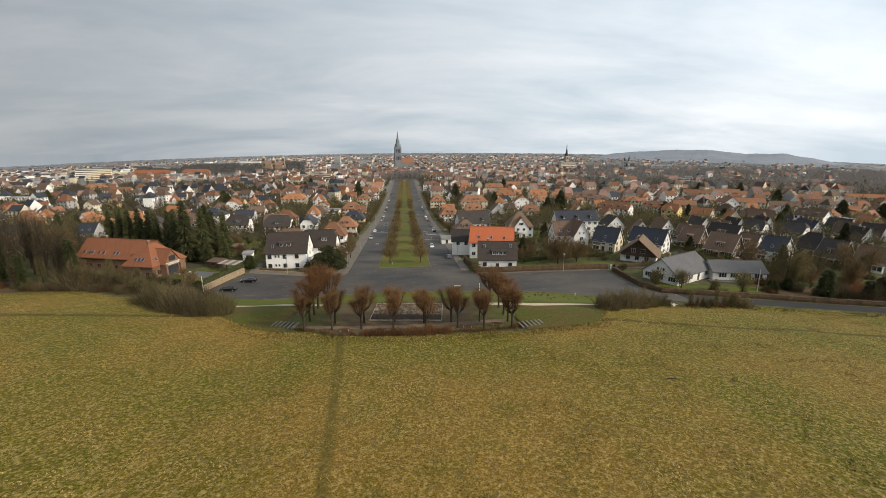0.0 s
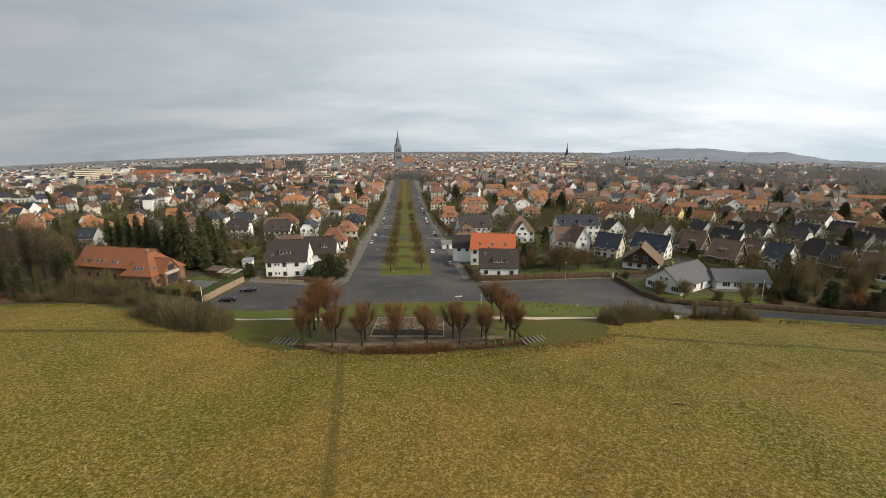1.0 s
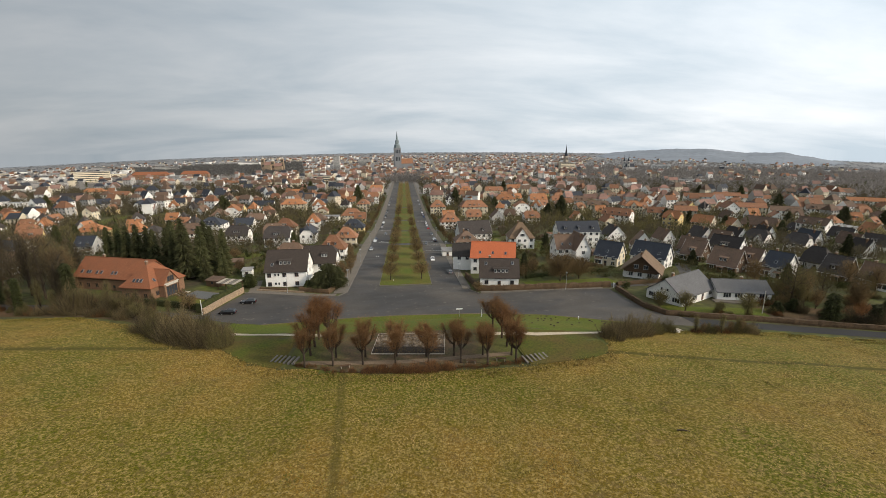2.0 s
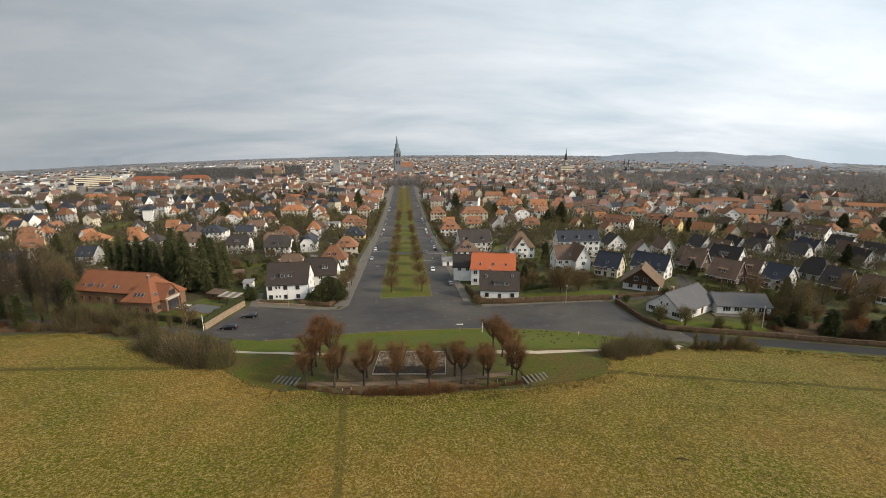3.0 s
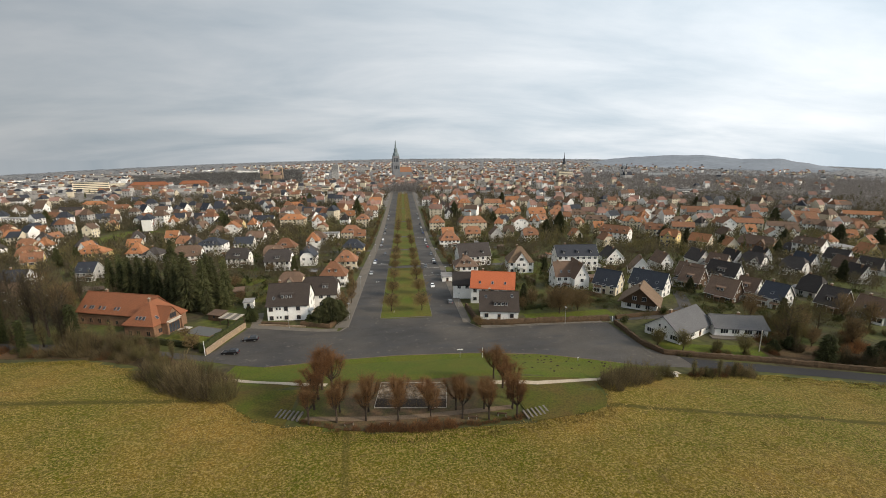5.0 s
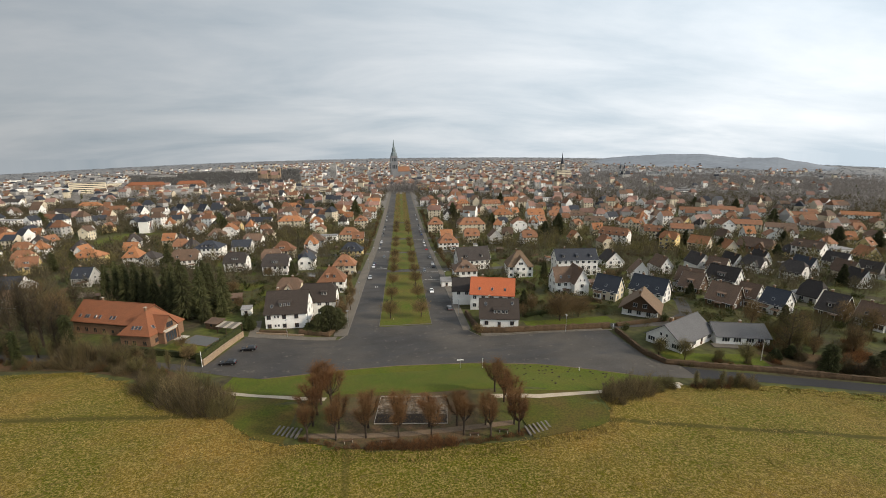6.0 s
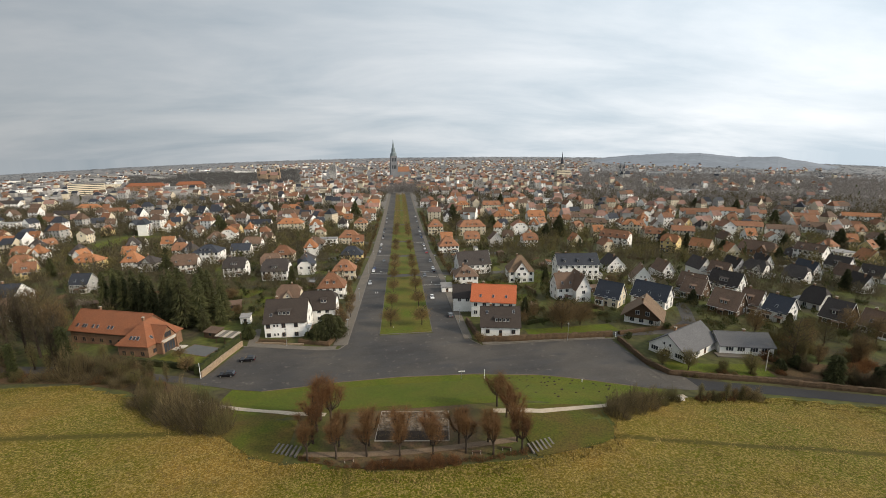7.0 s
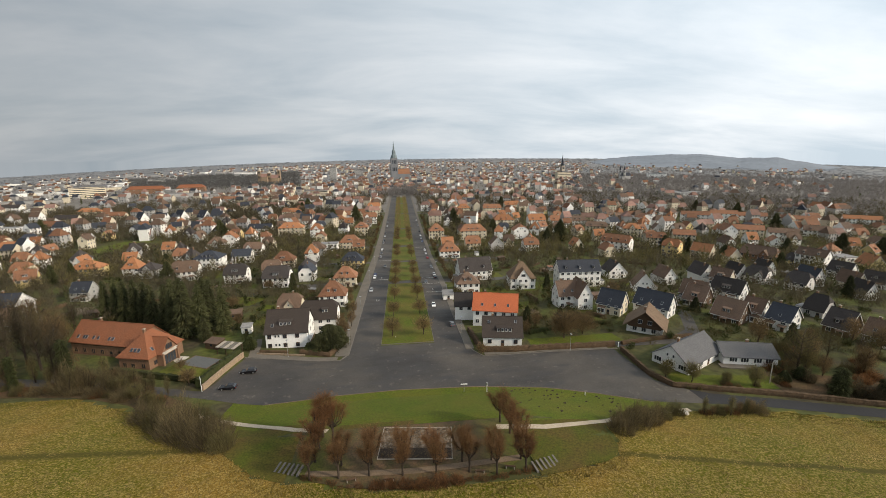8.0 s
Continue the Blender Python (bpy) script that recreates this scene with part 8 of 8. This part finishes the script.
car("black", -50.6, 114.6, 0)
car("black", -48.2, 123.8, 4)
car("white", 12.6, 184.0, 90)
for i, (x, y, tone) in enumerate(((17.9, 157.5, "grey"), (21.8, 168.0, "silver"), (-17.8, 215.0, "silver"), (17.9, 240.0, "black"), (17.9, 248.0, "silver"), (-17.9, 246.0, "white"), (-17.9, 254.0, "blue"), (-13.0, 280.0, "grey"), (17.9, 272.0, "grey"), (17.9, 310.0, "red"), (17.9, 330.0, "silver"), (17.9, 345.0, "white"),
                                  (-17.9, 322.0, "silver"), (-17.9, 338.0, "grey"), (-17.9, 352.0, "white"), (-17.9, 384.0, "silver"), (-17.9, 396.0, "black"), (17.9, 384.0, "blue"), (17.9, 402.0, "silver"), (17.9, 420.0, "white"), (-17.9, 420.0, "silver"), (-17.9, 440.0, "grey"), (17.9, 445.0, "black"), (17.9, 490.0, "silver"), (-17.9, 490.0, "white"), (11.8, 228.0, "grey"), (-17.9, 520, "silver"), (17.9, 530, "white"), (-17.9, 560, "grey"))):
    car(tone, x, y, 90 + (180 if i % 3 == 0 else 0), 0.22 if abs(x) > 19.6 else 0.08)
car("grey", -84.5, 118.6, 12)

# ---- grass standing off the meadow ----
gr = np.random.RandomState(4)
N = 150000
tx, ty = gr.uniform(-115, 125, N), 16 + (112 - 16) * gr.uniform(0, 1, N) ** 1.15
rim = np.array([meadow_end(x) for x in np.arange(-116, 127, 1.0)])
gap = np.interp(tx, np.arange(-116, 127, 1.0), rim) - ty
keep = gap > 0.15
tx, ty, gap = tx[keep], ty[keep], gap[keep]
fringe = gap < 4.0
patch = np.array([noise.noise((x * 0.28, y * 0.28, 7.0)) + 0.5 * noise.noise((x * 0.9, y * 0.9, 2.0)) for x, y in zip(tx, ty)]) + 0.8 * fringe
keep = patch > -0.05
tx, ty, fringe, patch = tx[keep], ty[keep], fringe[keep], patch[keep]
tz = ground_many(tx, ty) + np.array([bumps(float(x), float(y)) for x, y in zip(tx, ty)])
tall = (0.07 + 0.11 * np.maximum(0, patch)) * np.where(fringe, 1.8, 1.0)
B = 3
ang, ln = gr.uniform(0, 6.28, (len(tx), B)), gr.uniform(0.6, 1.3, (len(tx), B))
dx, dy = np.cos(ang), np.sin(ang)
base = np.stack([np.repeat(tx[:, None], B, 1), np.repeat(ty[:, None], B, 1), np.repeat(tz[:, None] - 0.02, B, 1)], -1)
across = np.stack([-dy * 0.075, dx * 0.075, dx * 0], -1)
tip = base + np.stack([dx * 0.15 * ln, dy * 0.15 * ln, tall[:, None] * ln], -1)
STRAW = mat("dry_grass_blades", (0.302, 0.212, 0.075), (0.112, 0.096, 0.011), 0.95, 0.8, 0.06, 0.25, 1.0, 0.0, island=0.55)
tagged(new("meadow_tufts", tri_mesh("meadow_tufts", np.stack([base - across, base + across, tip], 2), STRAW)), "straw-coloured grass tufts on the meadow", "grass", kind="stuff")
